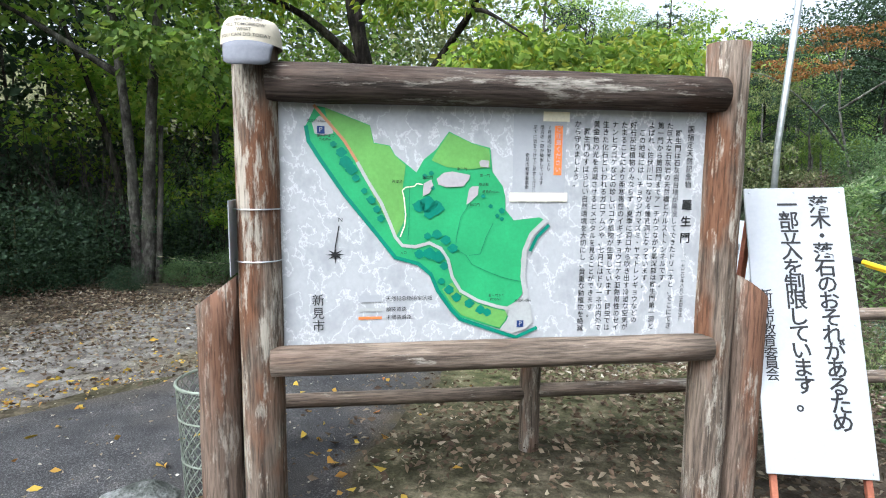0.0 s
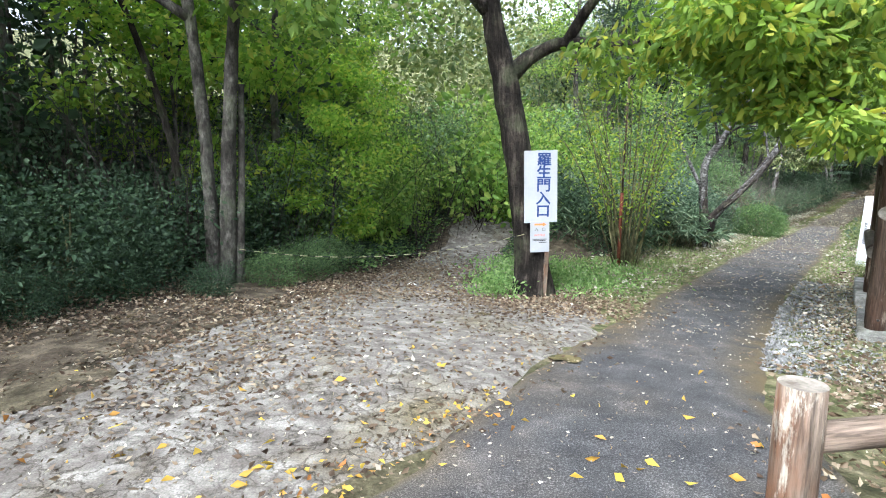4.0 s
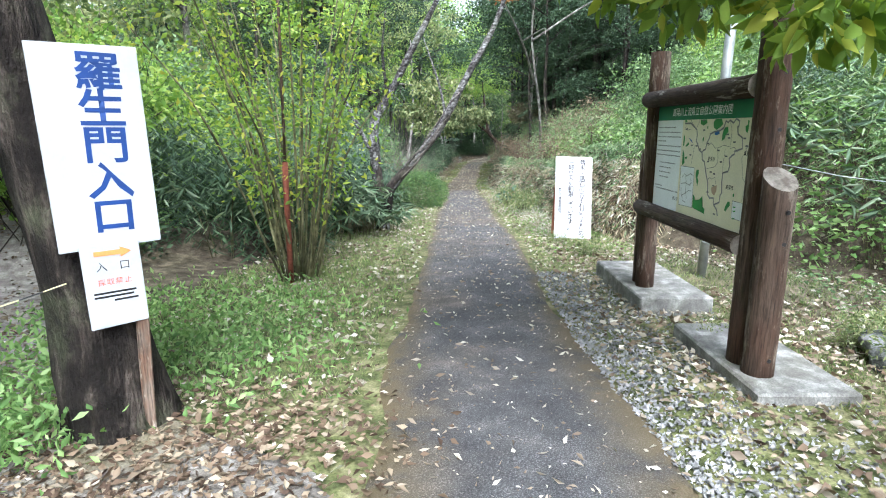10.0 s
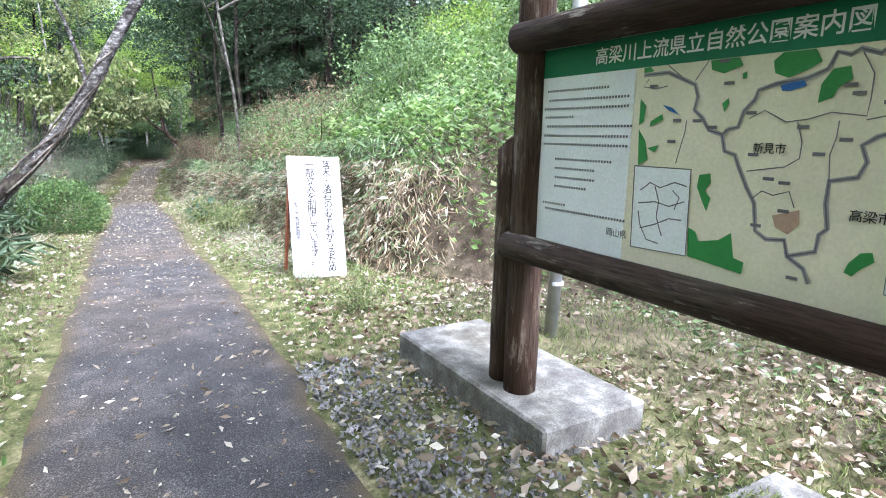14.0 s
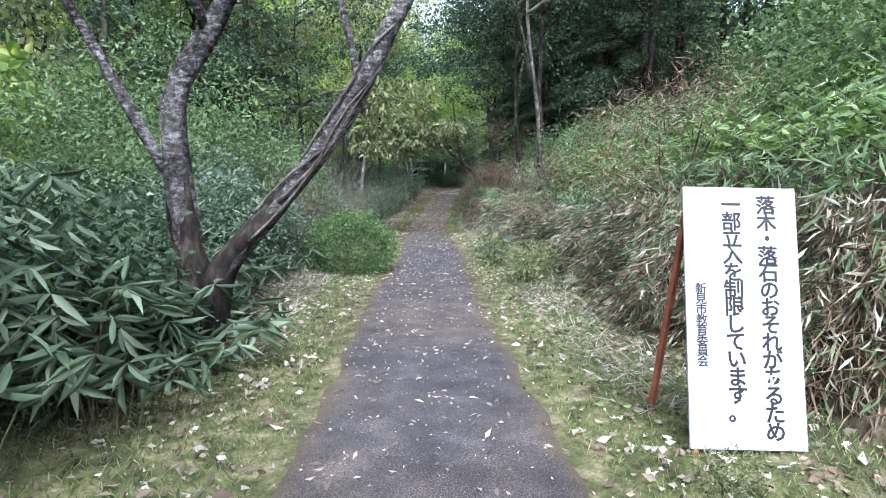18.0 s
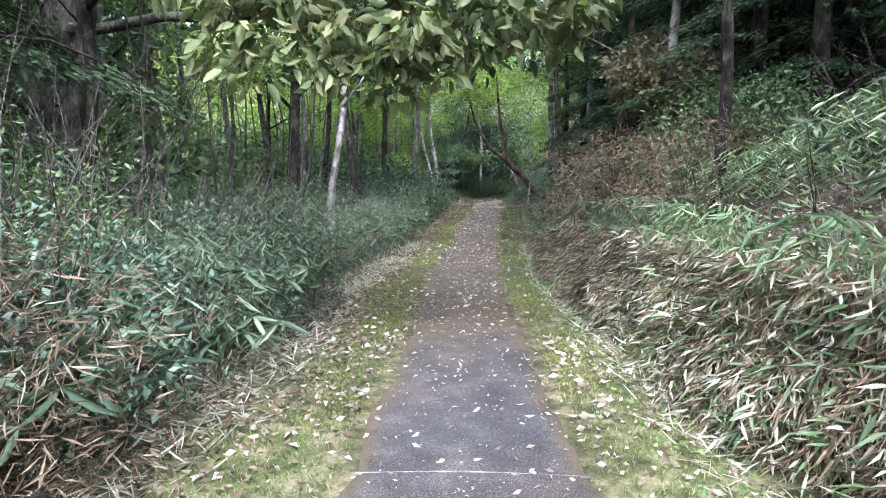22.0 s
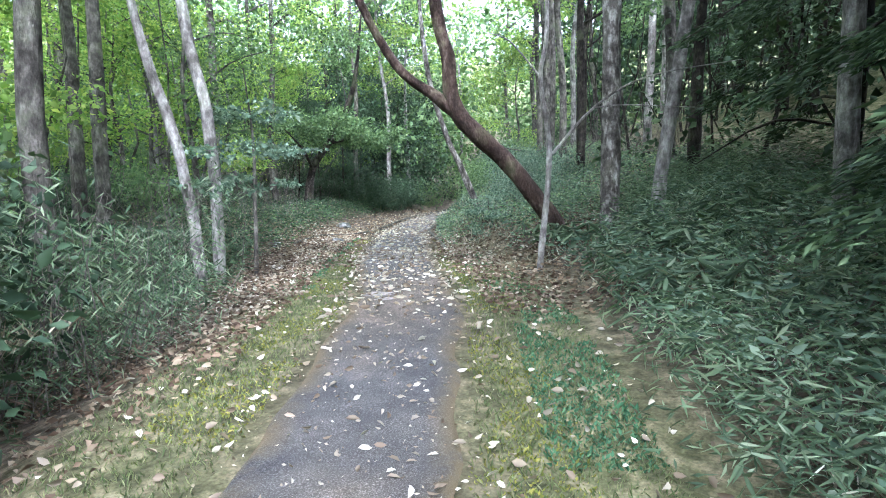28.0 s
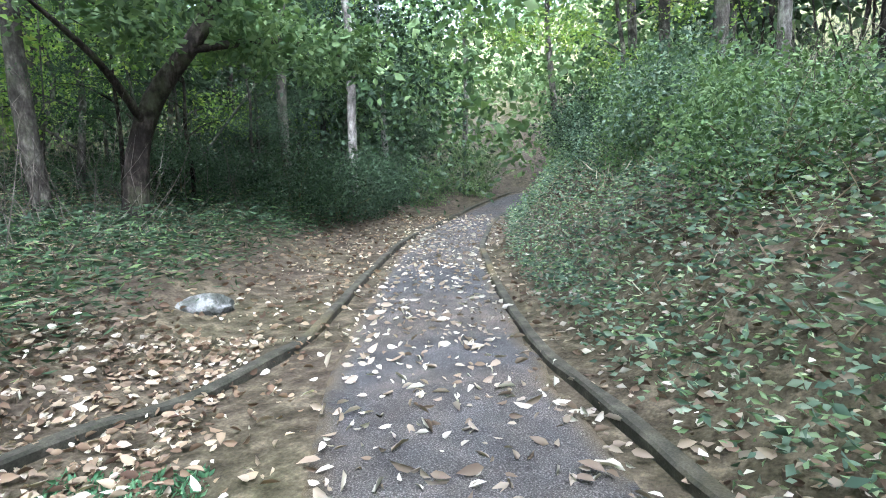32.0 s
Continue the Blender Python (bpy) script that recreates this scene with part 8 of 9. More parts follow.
ribbon("map_river", [(0.82, 0.889), (0.851, 0.896), (0.863, 0.939), (0.89, 0.967), (0.897, 0.992), (0.945, 1.006), (1.018, 1.014), (1.064, 1.032), (1.081, 1.07), (1.111, 1.061), (1.13, 1.073), (1.172, 1.058), (1.204, 1.082), (1.239, 1.067), (1.236, 1.04), (1.221, 1.032)], 0.0045, 0.0088, MAP_LINE, panel)
ribbon("map_boundary", [(0.806, 0.875), (0.819, 0.829), (0.852, 0.819), (0.867, 0.787), (0.896, 0.734), (0.924, 0.692), (0.937, 0.617), (0.969, 0.599), (1.017, 0.605), (1.03, 0.564), (1.074, 0.539), (1.091, 0.503)], 0.013, 0.0098, PALE_P, panel)
ribbon("map_river", [(0.806, 0.875), (0.819, 0.829), (0.852, 0.819), (0.867, 0.787), (0.896, 0.734), (0.924, 0.692), (0.937, 0.617), (0.969, 0.599), (1.017, 0.605), (1.03, 0.564), (1.074, 0.539), (1.091, 0.503)], 0.0045, 0.0088, MAP_LINE, panel)
ribbon("map_boundary", [(1.03, 0.564), (1.096, 0.588), (1.099, 0.631), (1.116, 0.649), (1.104, 0.709), (1.104, 0.766), (1.165, 0.779), (1.179, 0.815), (1.163, 0.853), (1.192, 0.873), (1.221, 0.883), (1.213, 0.896), (1.3, 0.916), (1.287, 0.976), (1.236, 0.995), (1.225, 1.032)], 0.013, 0.0098, PALE_P, panel)
ribbon("map_river", [(1.03, 0.564), (1.096, 0.588), (1.099, 0.631), (1.116, 0.649), (1.104, 0.709), (1.104, 0.766), (1.165, 0.779), (1.179, 0.815), (1.163, 0.853), (1.192, 0.873), (1.221, 0.883), (1.213, 0.896), (1.3, 0.916), (1.287, 0.976), (1.236, 0.995), (1.225, 1.032)], 0.0045, 0.0088, MAP_LINE, panel)
ribbon("map_line", [(1.348, 0.913), (1.335, 0.886), (1.305, 0.867), (1.322, 0.813), (1.34, 0.75), (1.367, 0.734), (1.367, 0.698), (1.354, 0.626)], 0.003, 0.0088, MAP_LINE, panel)
ribbon("map_line", [(1.332, 0.913), (1.38, 0.94), (1.415, 0.965)], 0.003, 0.0088, MAP_LINE, panel)
ribbon("map_line", [(0.88, 0.918), (0.922, 0.939), (0.982, 0.908), (1.036, 0.915), (1.087, 0.93), (1.163, 0.92), (1.166, 0.959), (1.165, 1.015), (1.136, 1.064)], 0.003, 0.0088, MAP_LINE, panel)
ribbon("map_line", [(1.164, 0.911), (1.21, 0.921), (1.246, 0.902), (1.252, 0.893)], 0.003, 0.0088, MAP_LINE, panel)
ribbon("map_line", [(1.01, 0.909), (1.028, 0.858), (1.027, 0.817), (0.993, 0.794), (0.892, 0.777)], 0.003, 0.0088, MAP_LINE, panel)
ribbon("map_line", [(1.107, 0.91), (1.106, 0.87), (1.097, 0.83), (1.104, 0.766)], 0.003, 0.0088, MAP_LINE, panel)
ribbon("map_line", [(0.685, 0.916), (0.682, 0.877), (0.674, 0.846), (0.661, 0.787)], 0.003, 0.0088, MAP_LINE, panel)
ribbon("map_line", [(0.914, 0.702), (0.942, 0.727), (0.972, 0.718), (1.013, 0.732), (1.031, 0.692)], 0.003, 0.0088, MAP_LINE, panel)
ribbon("map_line", [(0.53, 1.047), (0.512, 1.024), (0.562, 1.015), (0.606, 1.021)], 0.003, 0.0088, MAP_LINE, panel)
ribbon("map_line", [(0.7, 1.03), (0.724, 1.062), (0.739, 1.083)], 0.003, 0.0088, MAP_LINE, panel)
ribbon("map_line", [(0.6, 1.083), (0.65, 1.047)], 0.003, 0.0088, MAP_LINE, panel)
patch("map_town", [(0.977, 0.665), (1.045, 0.687), (1.049, 0.652), (1.024, 0.621), (0.989, 0.634)], 0.0095, plain("pink_print", (0.46, 0.31, 0.24)), panel)
patch("inset_map", [(0.503, 0.771), (0.718, 0.771), (0.729, 0.507), (0.514, 0.5)], 0.0095, MAP_WHITE, panel, "small white inset map")
ribbon("inset_border", [(0.503, 0.771), (0.718, 0.771), (0.729, 0.507), (0.514, 0.5), (0.503, 0.771)], 0.004, 0.0085, MAP_LINE, panel)
ribbon("inset_line", [(0.536, 0.693), (0.573, 0.721), (0.612, 0.707), (0.665, 0.728), (0.709, 0.719)], 0.004, 0.0085, MAP_LINE, panel)
ribbon("inset_line", [(0.532, 0.65), (0.597, 0.661), (0.653, 0.652), (0.705, 0.672)], 0.004, 0.0085, MAP_LINE, panel)
ribbon("inset_line", [(0.593, 0.71), (0.612, 0.663), (0.608, 0.613), (0.635, 0.554)], 0.004, 0.0085, MAP_LINE, panel)
ribbon("inset_line", [(0.546, 0.568), (0.602, 0.587), (0.656, 0.613), (0.703, 0.614)], 0.004, 0.0085, MAP_LINE, panel)
ribbon("inset_line", [(0.533, 0.625), (0.545, 0.581), (0.576, 0.534), (0.626, 0.528)], 0.004, 0.0085, MAP_LINE, panel)
ribbon("inset_line", [(0.66, 0.703), (0.687, 0.682), (0.672, 0.644)], 0.004, 0.0085, MAP_LINE, panel)
patch("key_box", [(1.254, 0.617), (1.407, 0.615), (1.41, 0.516), (1.256, 0.517)], 0.0095, MAP_WHITE, panel)
ribbon("key_border", [(1.254, 0.617), (1.407, 0.615), (1.41, 0.516), (1.256, 0.517), (1.254, 0.617)], 0.003, 0.0085, MAP_LINE, panel)
patch("key_mark", [(1.267, 0.586), (1.294, 0.588), (1.295, 0.58), (1.268, 0.578)], 0.0085, MAP_GREEN, panel)
patch("key_mark", [(1.267, 0.562), (1.295, 0.565), (1.295, 0.557), (1.268, 0.555)], 0.0085, MAP_GREEN, panel)
patch("key_mark", [(1.27, 0.519), (1.297, 0.522), (1.298, 0.515), (1.27, 0.511)], 0.0085, MAP_GREEN, panel)
bars("map_name", [(0.537, 0.567, 1.019), (0.636, 0.666, 0.912), (0.623, 0.653, 0.848), (0.774, 0.804, 1.073), (0.706, 0.736, 0.91), (0.758, 0.788, 0.891), (0.89, 0.92, 0.818), (1.011, 1.041, 0.891), (1.105, 1.135, 0.988), (1.126, 1.156, 0.968), (1.193, 1.223, 0.945), (1.301, 1.331, 0.968), (1.332, 1.362, 0.927), (1.381, 1.411, 0.973), (1.057, 1.087, 0.825), (1.113, 1.143, 0.861), (0.94, 0.97, 0.756), (0.983, 1.013, 0.748), (0.99, 1.02, 0.675), (0.922, 0.952, 0.628), (1.035, 1.065, 0.505), (0.795, 0.825, 1.012), (0.87, 0.9, 0.929)], 0.0082, 0.009, MAP_LINE, panel)
for s, x, z in (("新見市", 0.946, 0.838), ("高梁市", 1.204, 0.687), ("真庭市", 1.367, 0.89)):
    writing("map_text", s, 0.030, UP(x, 0.0085, z), INK, panel, heavy=0.01)
ROWS = [(0.043, 0.362, 1.0295), (0.055, 0.447, 0.9945), (0.03, 0.449, 0.9625), (0.037, 0.187, 0.9305), (0.05, 0.474, 0.8965), (0.036, 0.464, 0.8615), (0.037, 0.466, 0.8295), (0.107, 0.395, 0.773), (0.109, 0.314, 0.738), (0.111, 0.325, 0.7025), (0.113, 0.286, 0.668), (0.049, 0.176, 0.598), (0.066, 0.483, 0.576)]
bars("text_line", [(x, x + 0.0085, z) for x0, x1, z in ROWS for x in np.arange(x0, x1, 0.0135)], 0.0085, 0.0085, MAP_LINE, panel)
writing("panel_text", "岡山県", 0.032, UP(0.446, 0.0085, 0.532), MAP_INK, panel)
gl = thing("foundation_slab", "grey lichen-flecked concrete foundation slab", "slab", "slabs", at=(3.33, 7.43, 0), rz=-128.8)
part("block", box(1.28, 0.57, 0.24, pose(-0.34, 0.155, -0.375), 0.012), SLAB, gl)
gl = thing("foundation_slab", "grey concrete foundation slab under the near post", "slab", "slabs", at=(3.33, 7.43, 0), rz=-128.8)
part("block", box(1.06, 0.52, 0.24, pose(1.41, 0.15, -0.375), 0.012), SLAB, gl)

# ---- black board on a post ----
bb = thing("black_notice", "black wooden notice with white hand-painted writing on a thick post", "sign", at=(1.62, 5.05, 0.225), rz=-100)
bb.scale = (0.78, 0.78, 0.78)
log("post", (-0.06, 0.115, -0.95), (0.13, 0.115, 0.90), 0.085, LOG_BLACK, bb, "thick black round post", seed=21)
board = part("board", box(1.30, 0.035, 0.86, pose(0.45, 0.0, 1.135, 0, 3, 0), 0.008), LOG_BLACK, bb, "black-stained plank board")
for i, s in enumerate(("高梁川上流県立自然公園", "この公園は　私たちのもので", "すのように　お互いに", "自然をみんなで　守り", "次の行為は岡山県立自然公園", "ますのでご協力ください", "1　工作物を新築し", "1　木竹を伐採すること", "1　鉱物を採掘し　又は", "1　土地を開墾しその", "1　高山植物等を採取する", "1　その他一定の", "　　なお　詳しいことは", "　　におたずねください")):
    writing("text_row", s, 0.040, pose(0.14 + (0.0 if i > 5 else -0.12) + (0.15 if i in (0,) else 0), -0.0205, 1.50 - i * 0.0565, 90, 3, 0), CHALK, board, align="LEFT")

# ---- gate bar, pole, rocks ----
bar = thing("gate_bar", "yellow barrier pole with a black rubber sleeve at its end", "barrier", at=(3.94, 5.68, 0.665))
e = Vector((5.55, 3.69, 0.01)) - Vector((3.94, 5.68, 0.665))
for a, b, mtl, r in ((0.0, 0.13, INK, 0.030), (0.13, 1.0, YELLOW, 0.024)):
    mesh_ob("sleeve" if mtl == INK else "tube", *tube_data([e * a, e * b], [r, r], 12), mtl, bar, "black rubber sleeve" if mtl == INK else "yellow painted tube", smooth=True)
mesh_ob("stay", *tube_data([e * 0.14 + Vector((0, 0, -0.03)), e * 0.6 + Vector((0, 0, -0.036)), e + Vector((0, 0, -0.03))], [0.008] * 3, 6), YELLOW, bar, "thin yellow stay under the tube", smooth=True)
mesh_ob("support", *tube_data([e + Vector((0, 0, 0.08)), e + Vector((0, 0, -0.9))], [0.04, 0.04], 10), LOG_DARK, bar)
mesh_ob("cable", *tube_data([(0, 0, 0), (-0.5, 0.18, 0.04), (-1.0, 0.36, 0.10), (-1.5, 0.55, 0.19)], [0.0025] * 4, 4), STEEL, bar, "thin wire to the sign post")
pole = thing("steel_pole", "slanting galvanised steel pole behind the map board", "pole", at=(4.45, 7.51, gz(4.45, 7.51)))
mesh_ob("tube", *tube_data([(0, 0, -0.1), (-0.01, -0.06, 2.2), (-0.03, -0.33, 4.2)], [0.042, 0.042, 0.042], 14), STEEL, pole, smooth=True)
for z in (0.33, 1.5):
    mesh_ob("band", *tube_data([(0, -0.01 - 0.027 * z, z), (0, -0.01 - 0.027 * z, z + 0.02)], [0.047, 0.047], 14), WHITE, pole)
part("meter_box", box(0.16, 0.10, 0.30, pose(0.03, -0.08, 1.35), 0.01), GREY_P, pole, "grey meter box")


def rock(x, y, s, seed, label):
    bm = bmesh.new()
    bmesh.ops.create_icosphere(bm, subdivisions=3, radius=1)
    for v in bm.verts:
        v.co *= 1 + 0.35 * noise.noise(v.co * 1.3 + Vector((seed, 0, 0))) + 0.12 * noise.noise(v.co * 4 + Vector((0, seed, 0)))
        v.co = Vector((v.co.x * s[0], v.co.y * s[1], v.co.z * s[2]))
    ob = part("rock", bm, STONE, None)
    ob.matrix_world = pose(x, y, gz(x, y) + s[2] * 0.25, 0, 0, seed * 40)
    tagged(ob, label, "rock")


rock(3.3, 5.7, (0.27, 0.19, 0.14), 1, "grey rock half sunk in the leaf litter")
rock(3.8, 4.4, (0.26, 0.18, 0.14), 2, "large grey rock behind the black notice")
rock(28.2, 38.6, (0.16, 0.10, 0.09), 3, "pale rock on the leafy slope")
rock(30.2, 41.0, (0.20, 0.12, 0.10), 4, "pale flat rock on the leafy slope")
rock(26.4, 38.0, (0.14, 0.11, 0.09), 5, "pale rock in the leaf drift")
rock(-1.2, 2.15, (0.16, 0.14, 0.07), 6, "pale stone block beside the basket")

scrap = thing("paper_scrap", "crumpled white sheet lying on the leaf-strewn track", "paper", at=(-1.9, 8.15, gz(-1.9, 8.15) + 0.055), rz=20)
v = [(0.20 * (i / 5 - 0.5) + 0.012 * math.sin(3 * j), 0.13 * (j / 3 - 0.5) + 0.01 * math.sin(2 * i), 0.012 + 0.014 * math.sin(2.3 * i + 1.7 * j) ** 2) for i in range(6) for j in range(4)]
sheet_ob = mesh_ob("sheet", v, [(i * 4 + j, i * 4 + 4 + j, i * 4 + 5 + j, i * 4 + 1 + j) for i in range(5) for j in range(3)], MAP_WHITE, scrap)
sheet_ob.modifiers.new("solid", "SOLIDIFY").thickness = 0.003

# ---- low kerbs of the upper path ----
def kerb(name, label, line):
    """A low square-edged kerb along a line."""
    P, _ = curve_points([(x, y, 0) for x, y in line], [0] * len(line), 8)
    v, f = [], []
    for i, p in enumerate(P):
        d = P[min(i + 1, len(P) - 1)] - P[max(i - 1, 0)]
        s = np.array([d[1], -d[0], 0]) / np.hypot(d[0], d[1])
        z = float(ground(p[0], p[1], False))
        w = 0.038 * (1 + 0.25 * noise.noise((p[0] * 3, p[1] * 3, 0)))
        h = 0.055 + 0.025 * noise.noise((p[0] * 2, p[1] * 2, 5))
        for o, k in ((-w, -0.1), (-w, h - 0.012), (-w + 0.012, h), (w - 0.012, h), (w, h - 0.012), (w, -0.1)):
            v.append((p[0] + s[0] * o, p[1] + s[1] * o, z + k))
    for i in range(len(P) - 1):
        f += [(i * 6 + j, i * 6 + j + 1, i * 6 + j + 7, i * 6 + j + 6) for j in range(5)]
    return tagged(mesh_ob(name, v, f, SLAB_DARK), label, "kerb", kind="structure")


SLAB_DARK = concrete_mat("mossy_kerb", (0.018, 0.018, 0.014), (0.036, 0.035, 0.027), (0.075, 0.07, 0.055), 0.6)
kerb("kerb_left", "low dark mossy concrete kerb curving beside the path", [(26.9, 38.2), (27.9, 39.05), (28.73, 39.5), (29.5, 39.62), (30.23, 39.92), (31.0, 40.45), (31.95, 41.15), (34.2, 42.65), (37.1, 44.1), (41, 45.9), (46, 47.8)])
kerb("kerb_right", "low dark mossy concrete kerb along the bank foot", [(28.0, 35.35), (28.84, 36.2), (29.5, 36.95), (30.2, 37.75), (30.8, 38.45), (31.54, 39.15), (33.2, 40.5), (34.7, 41.6), (38.0, 43.45), (42, 45.0), (47, 46.8)])

# ---- turf, moss and fallen leaves ----
def on_lane(x, y, u, n):
    return np.abs(n) > beside(x, y)[1] + 0.02 + 0.07 * rng.random(len(x))


def blades(name, label, u0, u1, n0, n1, count, high, material, width=0.06):
    return stalks(name, label, u0, u1, n0, n1, count, high, material, width, 0.9, 0.0, on_lane, "grass")


blades("grass", "short trodden grass beside the path", 6, 22, -2.5, -0.45, 50000, 0.042, GRASS, 0.09)
blades("grass", "short grass on the right-hand verge", 9, 30, 0.45, 2.0, 40000, 0.04, GRASS, 0.10)
blades("grass", "short grass beside the path in the wood", 22, 46, -1.3, -0.42, 40000, 0.035, GRASS_WOOD, 0.14)
blades("grass", "short mossy grass on the right-hand verge in the wood", 26, 46, 0.42, 1.3, 34000, 0.035, GRASS_WOOD, 0.14)
blades("grass", "grass tufts round the entrance tree", 7.0, 9.4, -2.5, -1.2, 1800, 0.07, GRASS, 0.09)


mossy = lambda x, y, u, n: on_lane(x, y, u, n) & (np.array([noise.noise((a * 1.1, b * 1.1, 4.0)) for a, b in zip(x, y)]) > -0.12)
for side in (-1, 1):
    stalks("moss", "yellow-green moss cushions along the path's edge", 22, 48, side * 0.45, side * 0.98, 22000, 0.022, MOSS, 0.5, 1.6, 0.0, mossy, "moss")

lush = lambda x, y, u, n: np.array([noise.noise((a * 1.4, b * 1.4, 9.0)) for a, b in zip(x, y)]) > -0.08
stalks("moss", "deep green carpet moss along the slope's edge", 41.5, 48.5, -1.42, -0.9, 12000, 0.032, MOSS_GREEN, 0.45, 1.6, 0.0, lush, "moss")
stalks("moss", "blue-green carpet moss along the right-hand verge", 38, 46, 0.82, 1.3, 9000, 0.03, MOSS_GREEN, 0.45, 1.6, 0.0, lush, "moss")


def litter(name, label, u0, u1, n0, n1, count, size, material, lift=0.03, mask=None, width=0.55, wide=False):
    x, y, u, n = region(count, u0, u1, n0, n1)
    if mask is not None:
        k = mask(x, y, u, n)
        x, y, u, n = x[k], y[k], u[k], n[k]
    a = unit(len(x))
    a[:, 2] *= 0.16
    return stuff(name, label, "leaf litter", np.stack([x, y, ground(x, y, False) + lift + 0.01 * rng.random(len(x))], -1), a, size * (0.5 + rng.random(len(x))), material, width, 0.45, wide)


litter("fallen_leaves", "pale and brown fallen leaves on the asphalt", 5, 24, -0.65, 0.65, 1500, 0.042, LITTER, 0.034, width=0.35)
litter("fallen_leaves", "pale fallen leaves thick on the woodland path", 24, 56, -0.6, 0.6, 3000, 0.046, LITTER, 0.034, width=0.45, wide=True)
litter("fallen_leaves", "fallen leaves over the mossy verge", 22, 58, -1.6, 1.5, 4600, 0.046, LITTER, 0.03, on_lane, wide=True)
litter("fallen_leaves", "brown fallen leaves on the grass", 5, 24, -2.4, 3.2, 9000, 0.055, LITTER, 0.02, on_lane)
litter("fallen_leaves", "deep brown leaves in drifts on the slopes", 43, 58, -4.0, 3.2, 9000, 0.055, LITTER_BROWN, 0.03, on_lane, wide=True)
litter("fallen_leaves", "brown leaves on bare ground by the map board", 3.5, 11, 0.9, 5.0, 5000, 0.045, LITTER, 0.02)
litter("fallen_leaves", "darker leaves on bare ground by the map board", 3.5, 11, 0.9, 5.0, 5000, 0.045, LITTER_BROWN, 0.02)
blades("grass", "short pale grass round the map board", 5, 12, 1.6, 5.2, 30000, 0.05, GRASS, 0.09)


TRACK_Y, TRACK_X = [0.5, 0.95, 2.7, 3.85, 4.9, 7.2, 9.2, 11.6, 14], [-6.2, -5.4, -3.0, -1.75, -1.0, 0.0, -0.4, 0.2, 1.0]


def over(name, label, xy0, xy1, count, size, material, track=False, width=0.5):
    """Leaves strewn over a slanting rectangle given by two corners."""
    x, y = rng.uniform(xy0[0], xy1[0], count), rng.uniform(xy0[1], xy1[1], count)
    x, y = x + rng.normal(size=count) * 0.22, y + rng.normal(size=count) * 0.3
    if track:
        k = x < np.interp(y, TRACK_Y, TRACK_X) + 0.55 * rng.random(count) ** 2
        x, y = x[k], y[k]
    count = len(x)
    a = unit(count)
    a[:, 2] *= 0.16
    return stuff(name, label, "leaf litter", np.stack([x, y, ground(x, y, False) + 0.034 + 0.012 * rng.random(count)], -1), a, size * (0.5 + rng.random(count)), material, width, 0.5, False)


over("fallen_leaves", "brown leaves strewn on the concrete track", (-5.5, 3.6), (0.6, 13.5), 11000, 0.037, LITTER_BROWN, True)
over("fallen_leaves", "pale leaves on the concrete track", (-5.5, 2.2), (0.6, 13.0), 3400, 0.034, LITTER, True)
over("fallen_leaves", "thick brown leaves across the track beside the tree", (-2.9, 7.2), (-0.6, 9.8), 5200, 0.036, LITTER_BROWN)
over("fallen_leaves", "thick brown leaves round the foot of the entrance tree", (-1.3, 6.75), (0.35, 7.6), 2600, 0.042, LITTER_BROWN)
litter("fallen_leaves", "small faded leaves in the trodden grass", 5.5, 24, -2.5, 2.6, 9000, 0.032, LITTER, 0.02, on_lane)
litter("fallen_leaves", "small brown leaves in the trodden grass", 5.5, 24, -2.5, 2.6, 7000, 0.034, LITTER_BROWN, 0.02, on_lane)
over("fallen_leaves", "leaves on the dark asphalt by the notice board", (-5.0, 0.5), (0.0, 4.5), 420, 0.05, LITTER_YELLOW)
over("fallen_leaves", "leaf litter behind the notice board", (0.6, 2.2), (3.6, 5.0), 5000, 0.04, LITTER_BROWN)
over("fallen_leaves", "leaf litter under the log fence", (-0.3, 2.2), (0.6, 3.5), 900, 0.04, LITTER_BROWN)
over("fallen_leaves", "thick brown leaf drift along the track edge", (-5.5, 4.0), (-2.5, 9.0), 11000, 0.034, LITTER_BROWN)

ey = rng.uniform(1.2, 4.3, 900)
ex = np.interp(ey, TRACK_Y, TRACK_X) + rng.normal(size=900) * 0.12
ea = unit(900) * np.array([1, 1, 0.2])
for k, (m_, words) in enumerate(((LITTER_YELLOW, "orange and yellow leaves along the edge of the concrete"), (LITTER_BROWN, "brown leaves along the edge of the concrete"))):
    q = slice(k * 380, 380 + k * 520)
    stuff("fallen_leaves", words, "leaf litter", np.stack([ex[q], ey[q], ground(ex[q], ey[q], False) + 0.036], -1), ea[q], 0.032 * (0.5 + rng.random(len(ex[q]))), m_, 0.5, 0.5)

litter("fallen_leaves", "brown leaves under the leaning tree", 40, 48, 0.7, 3.6, 9000, 0.046, LITTER_BROWN, 0.03, on_lane, wide=True)
litter("fallen_leaves", "leaves caught in the undergrowth", 42, 58, 0.75, 3.6, 3600, 0.045, LITTER, 0.07, on_lane)


def pebbles(name, label, count, size):
    """Loose gravel: small sharp stones, thick at the asphalt's edge and thinning outwards."""
    x, y, u, n = region(count, 4.2, 9.0, 0.60, 1.8)
    k = rng.random(count) < np.exp(-np.maximum(0, n - 0.65) * 2.2)
    x, y = x[k], y[k]
    p = np.stack([x, y, ground(x, y, False) + 0.012], -1)
    return stuff(name, label, "gravel", p, unit(len(x)) * np.array([1, 1, 0.5]), size * (0.5 + rng.random(len(x))), PEBBLE, 0.9, 1.2, True)


pebbles("gravel", "loose grey gravel along the asphalt", 16000, 0.02)


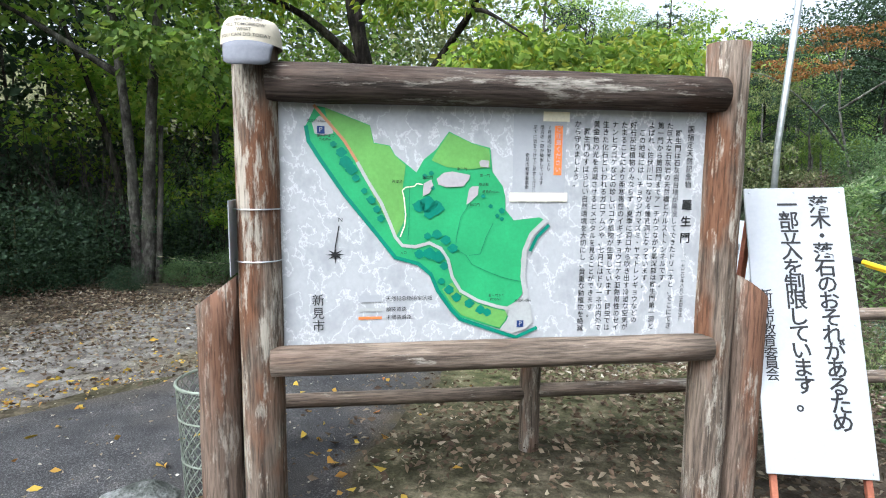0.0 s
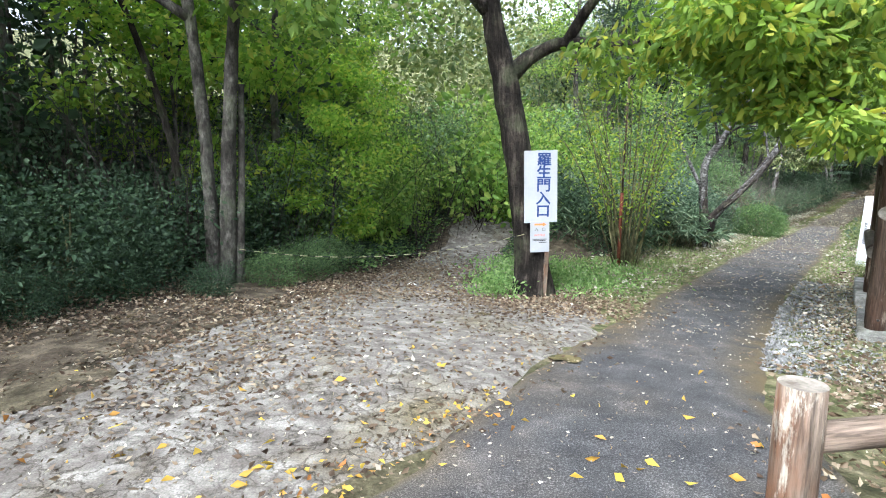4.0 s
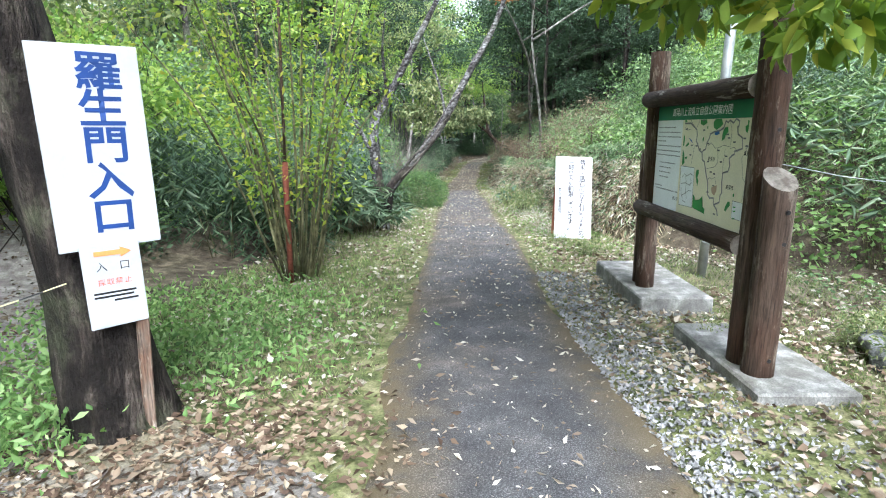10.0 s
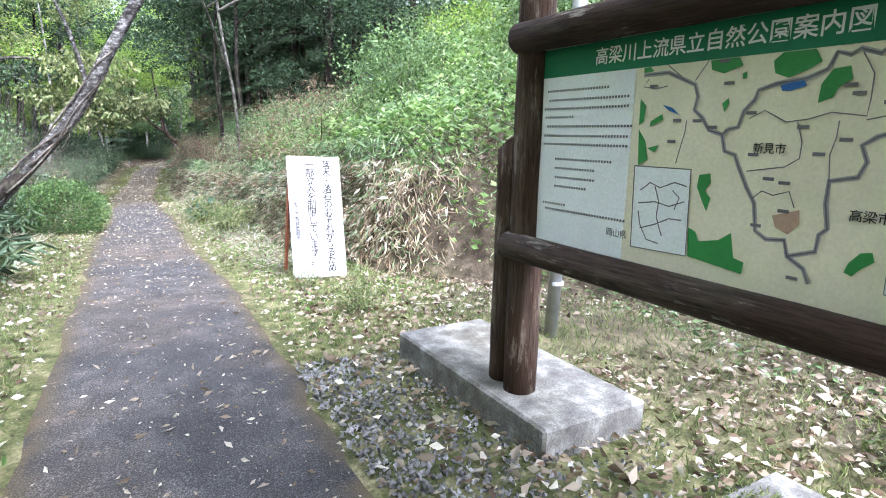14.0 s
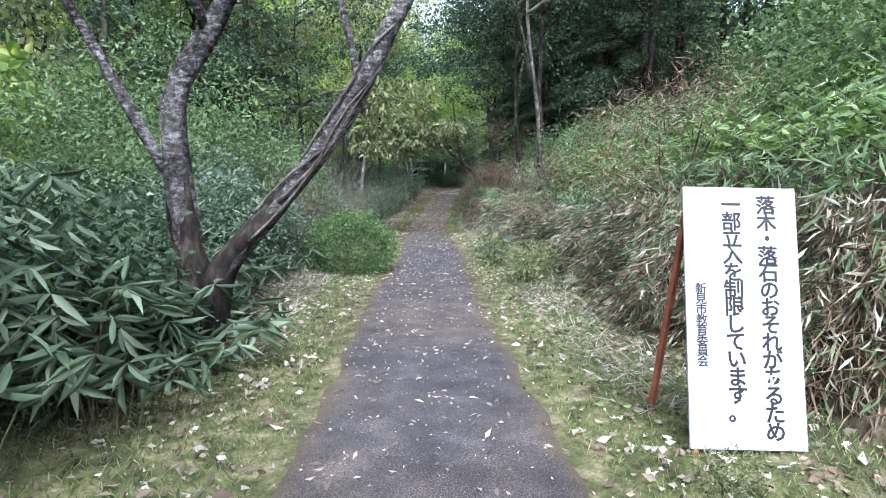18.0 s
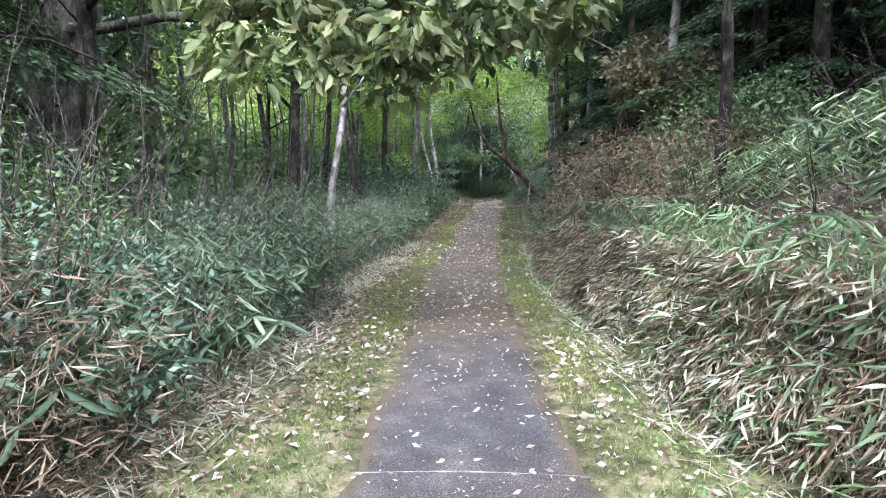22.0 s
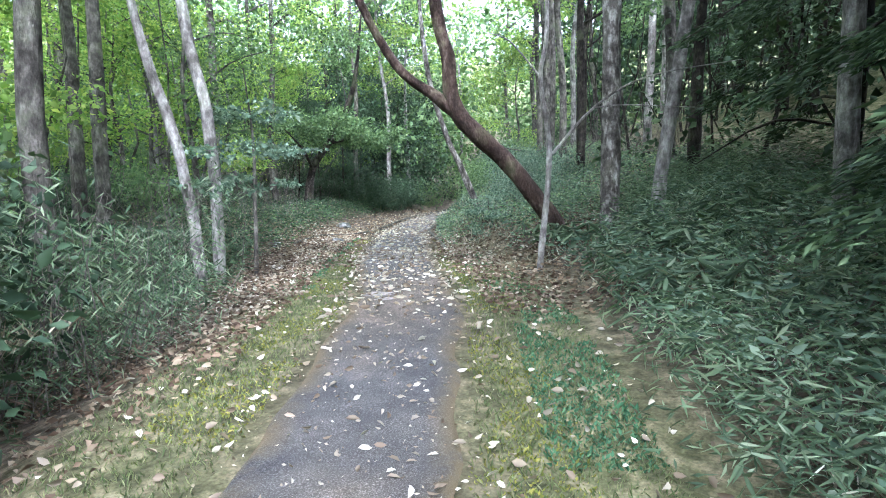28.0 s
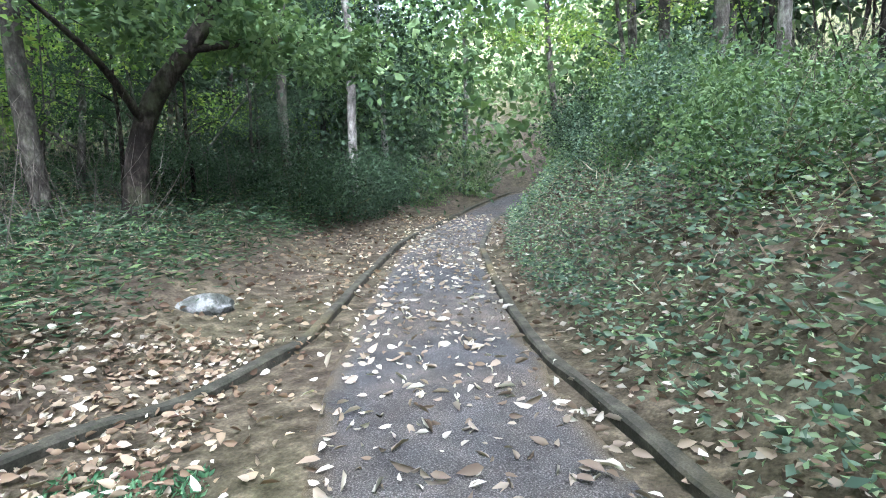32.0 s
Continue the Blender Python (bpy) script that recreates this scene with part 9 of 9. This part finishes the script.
def stain(name, label, x, y, r, material, lift):
    """A thin uneven crust on the paving."""
    v = [(x, y, gz(x, y) + lift + 0.003)]
    for k in range(28):
        a = 2 * math.pi * k / 28
        q = r * (0.75 + 0.5 * noise.noise((math.cos(a) * 1.6 + x, math.sin(a) * 1.6 + y, 2.0)))
        px_, py_ = x + q * math.cos(a), y + q * 0.8 * math.sin(a)
        v.append((px_, py_, float(ground(px_, py_, False)) + lift))
    return tagged(mesh_ob(name, v, [(0, k + 1, (k + 1) % 28 + 1) for k in range(28)], material), label, "patch", kind="structure")


MOSS_CRUST = two_scale("moss_crust", [(0.35, (0.05, 0.042, 0.022)), (0.5, (0.095, 0.08, 0.038)), (0.65, (0.14, 0.12, 0.06))], 8, 90, 0.95, 0.05, 0.5, 0.01)
PALE_CRUST = two_scale("worn_pale_asphalt", [(0.38, (0.09, 0.078, 0.072)), (0.6, (0.27, 0.245, 0.235))], 12, 90, 0.95, 0.05, 0.4, 0.01)
for x, y, r in ((-0.80, 5.05, 0.13), (-2.9, 5.1, 0.16), (-1.2, 6.5, 0.10)):
    stain("moss_patch", "yellow-green moss crust on the broken concrete", x, y, r, MOSS_CRUST, 0.034)
for x, y, r in ((24.42, 32.88, 0.20), (24.3, 32.66, 0.12)):
    stain("worn_patch", "pale worn patch in the asphalt", x, y, r, PALE_CRUST, 0.031)

litter("fallen_leaves", "large pale leaves on the upper path", 40, 58, -0.62, 0.62, 1400, 0.072, LITTER, 0.036, width=0.42, wide=True)
litter("fallen_leaves", "deep drift of faded leaves on the slope", 40, 50, -2.6, -1.05, 3800, 0.046, LITTER, 0.03, wide=True)
litter("fallen_leaves", "brown leaves in the drift on the slope", 39, 50, -2.9, -1.0, 7500, 0.048, LITTER_BROWN, 0.032, wide=True)
litter("fallen_leaves", "brown leaves at the foot of the thicket", 16, 44, -2.4, -0.9, 8000, 0.045, LITTER_BROWN, 0.03)
litter("leaf_crumbs", "small broken leaf bits on the asphalt", 3.8, 40, -0.65, 0.65, 4200, 0.018, LITTER, 0.03, width=0.5)
over("leaf_crumbs", "small broken leaf bits on the wide asphalt", (-5.0, 0.5), (0.3, 4.8), 2200, 0.018, LITTER)
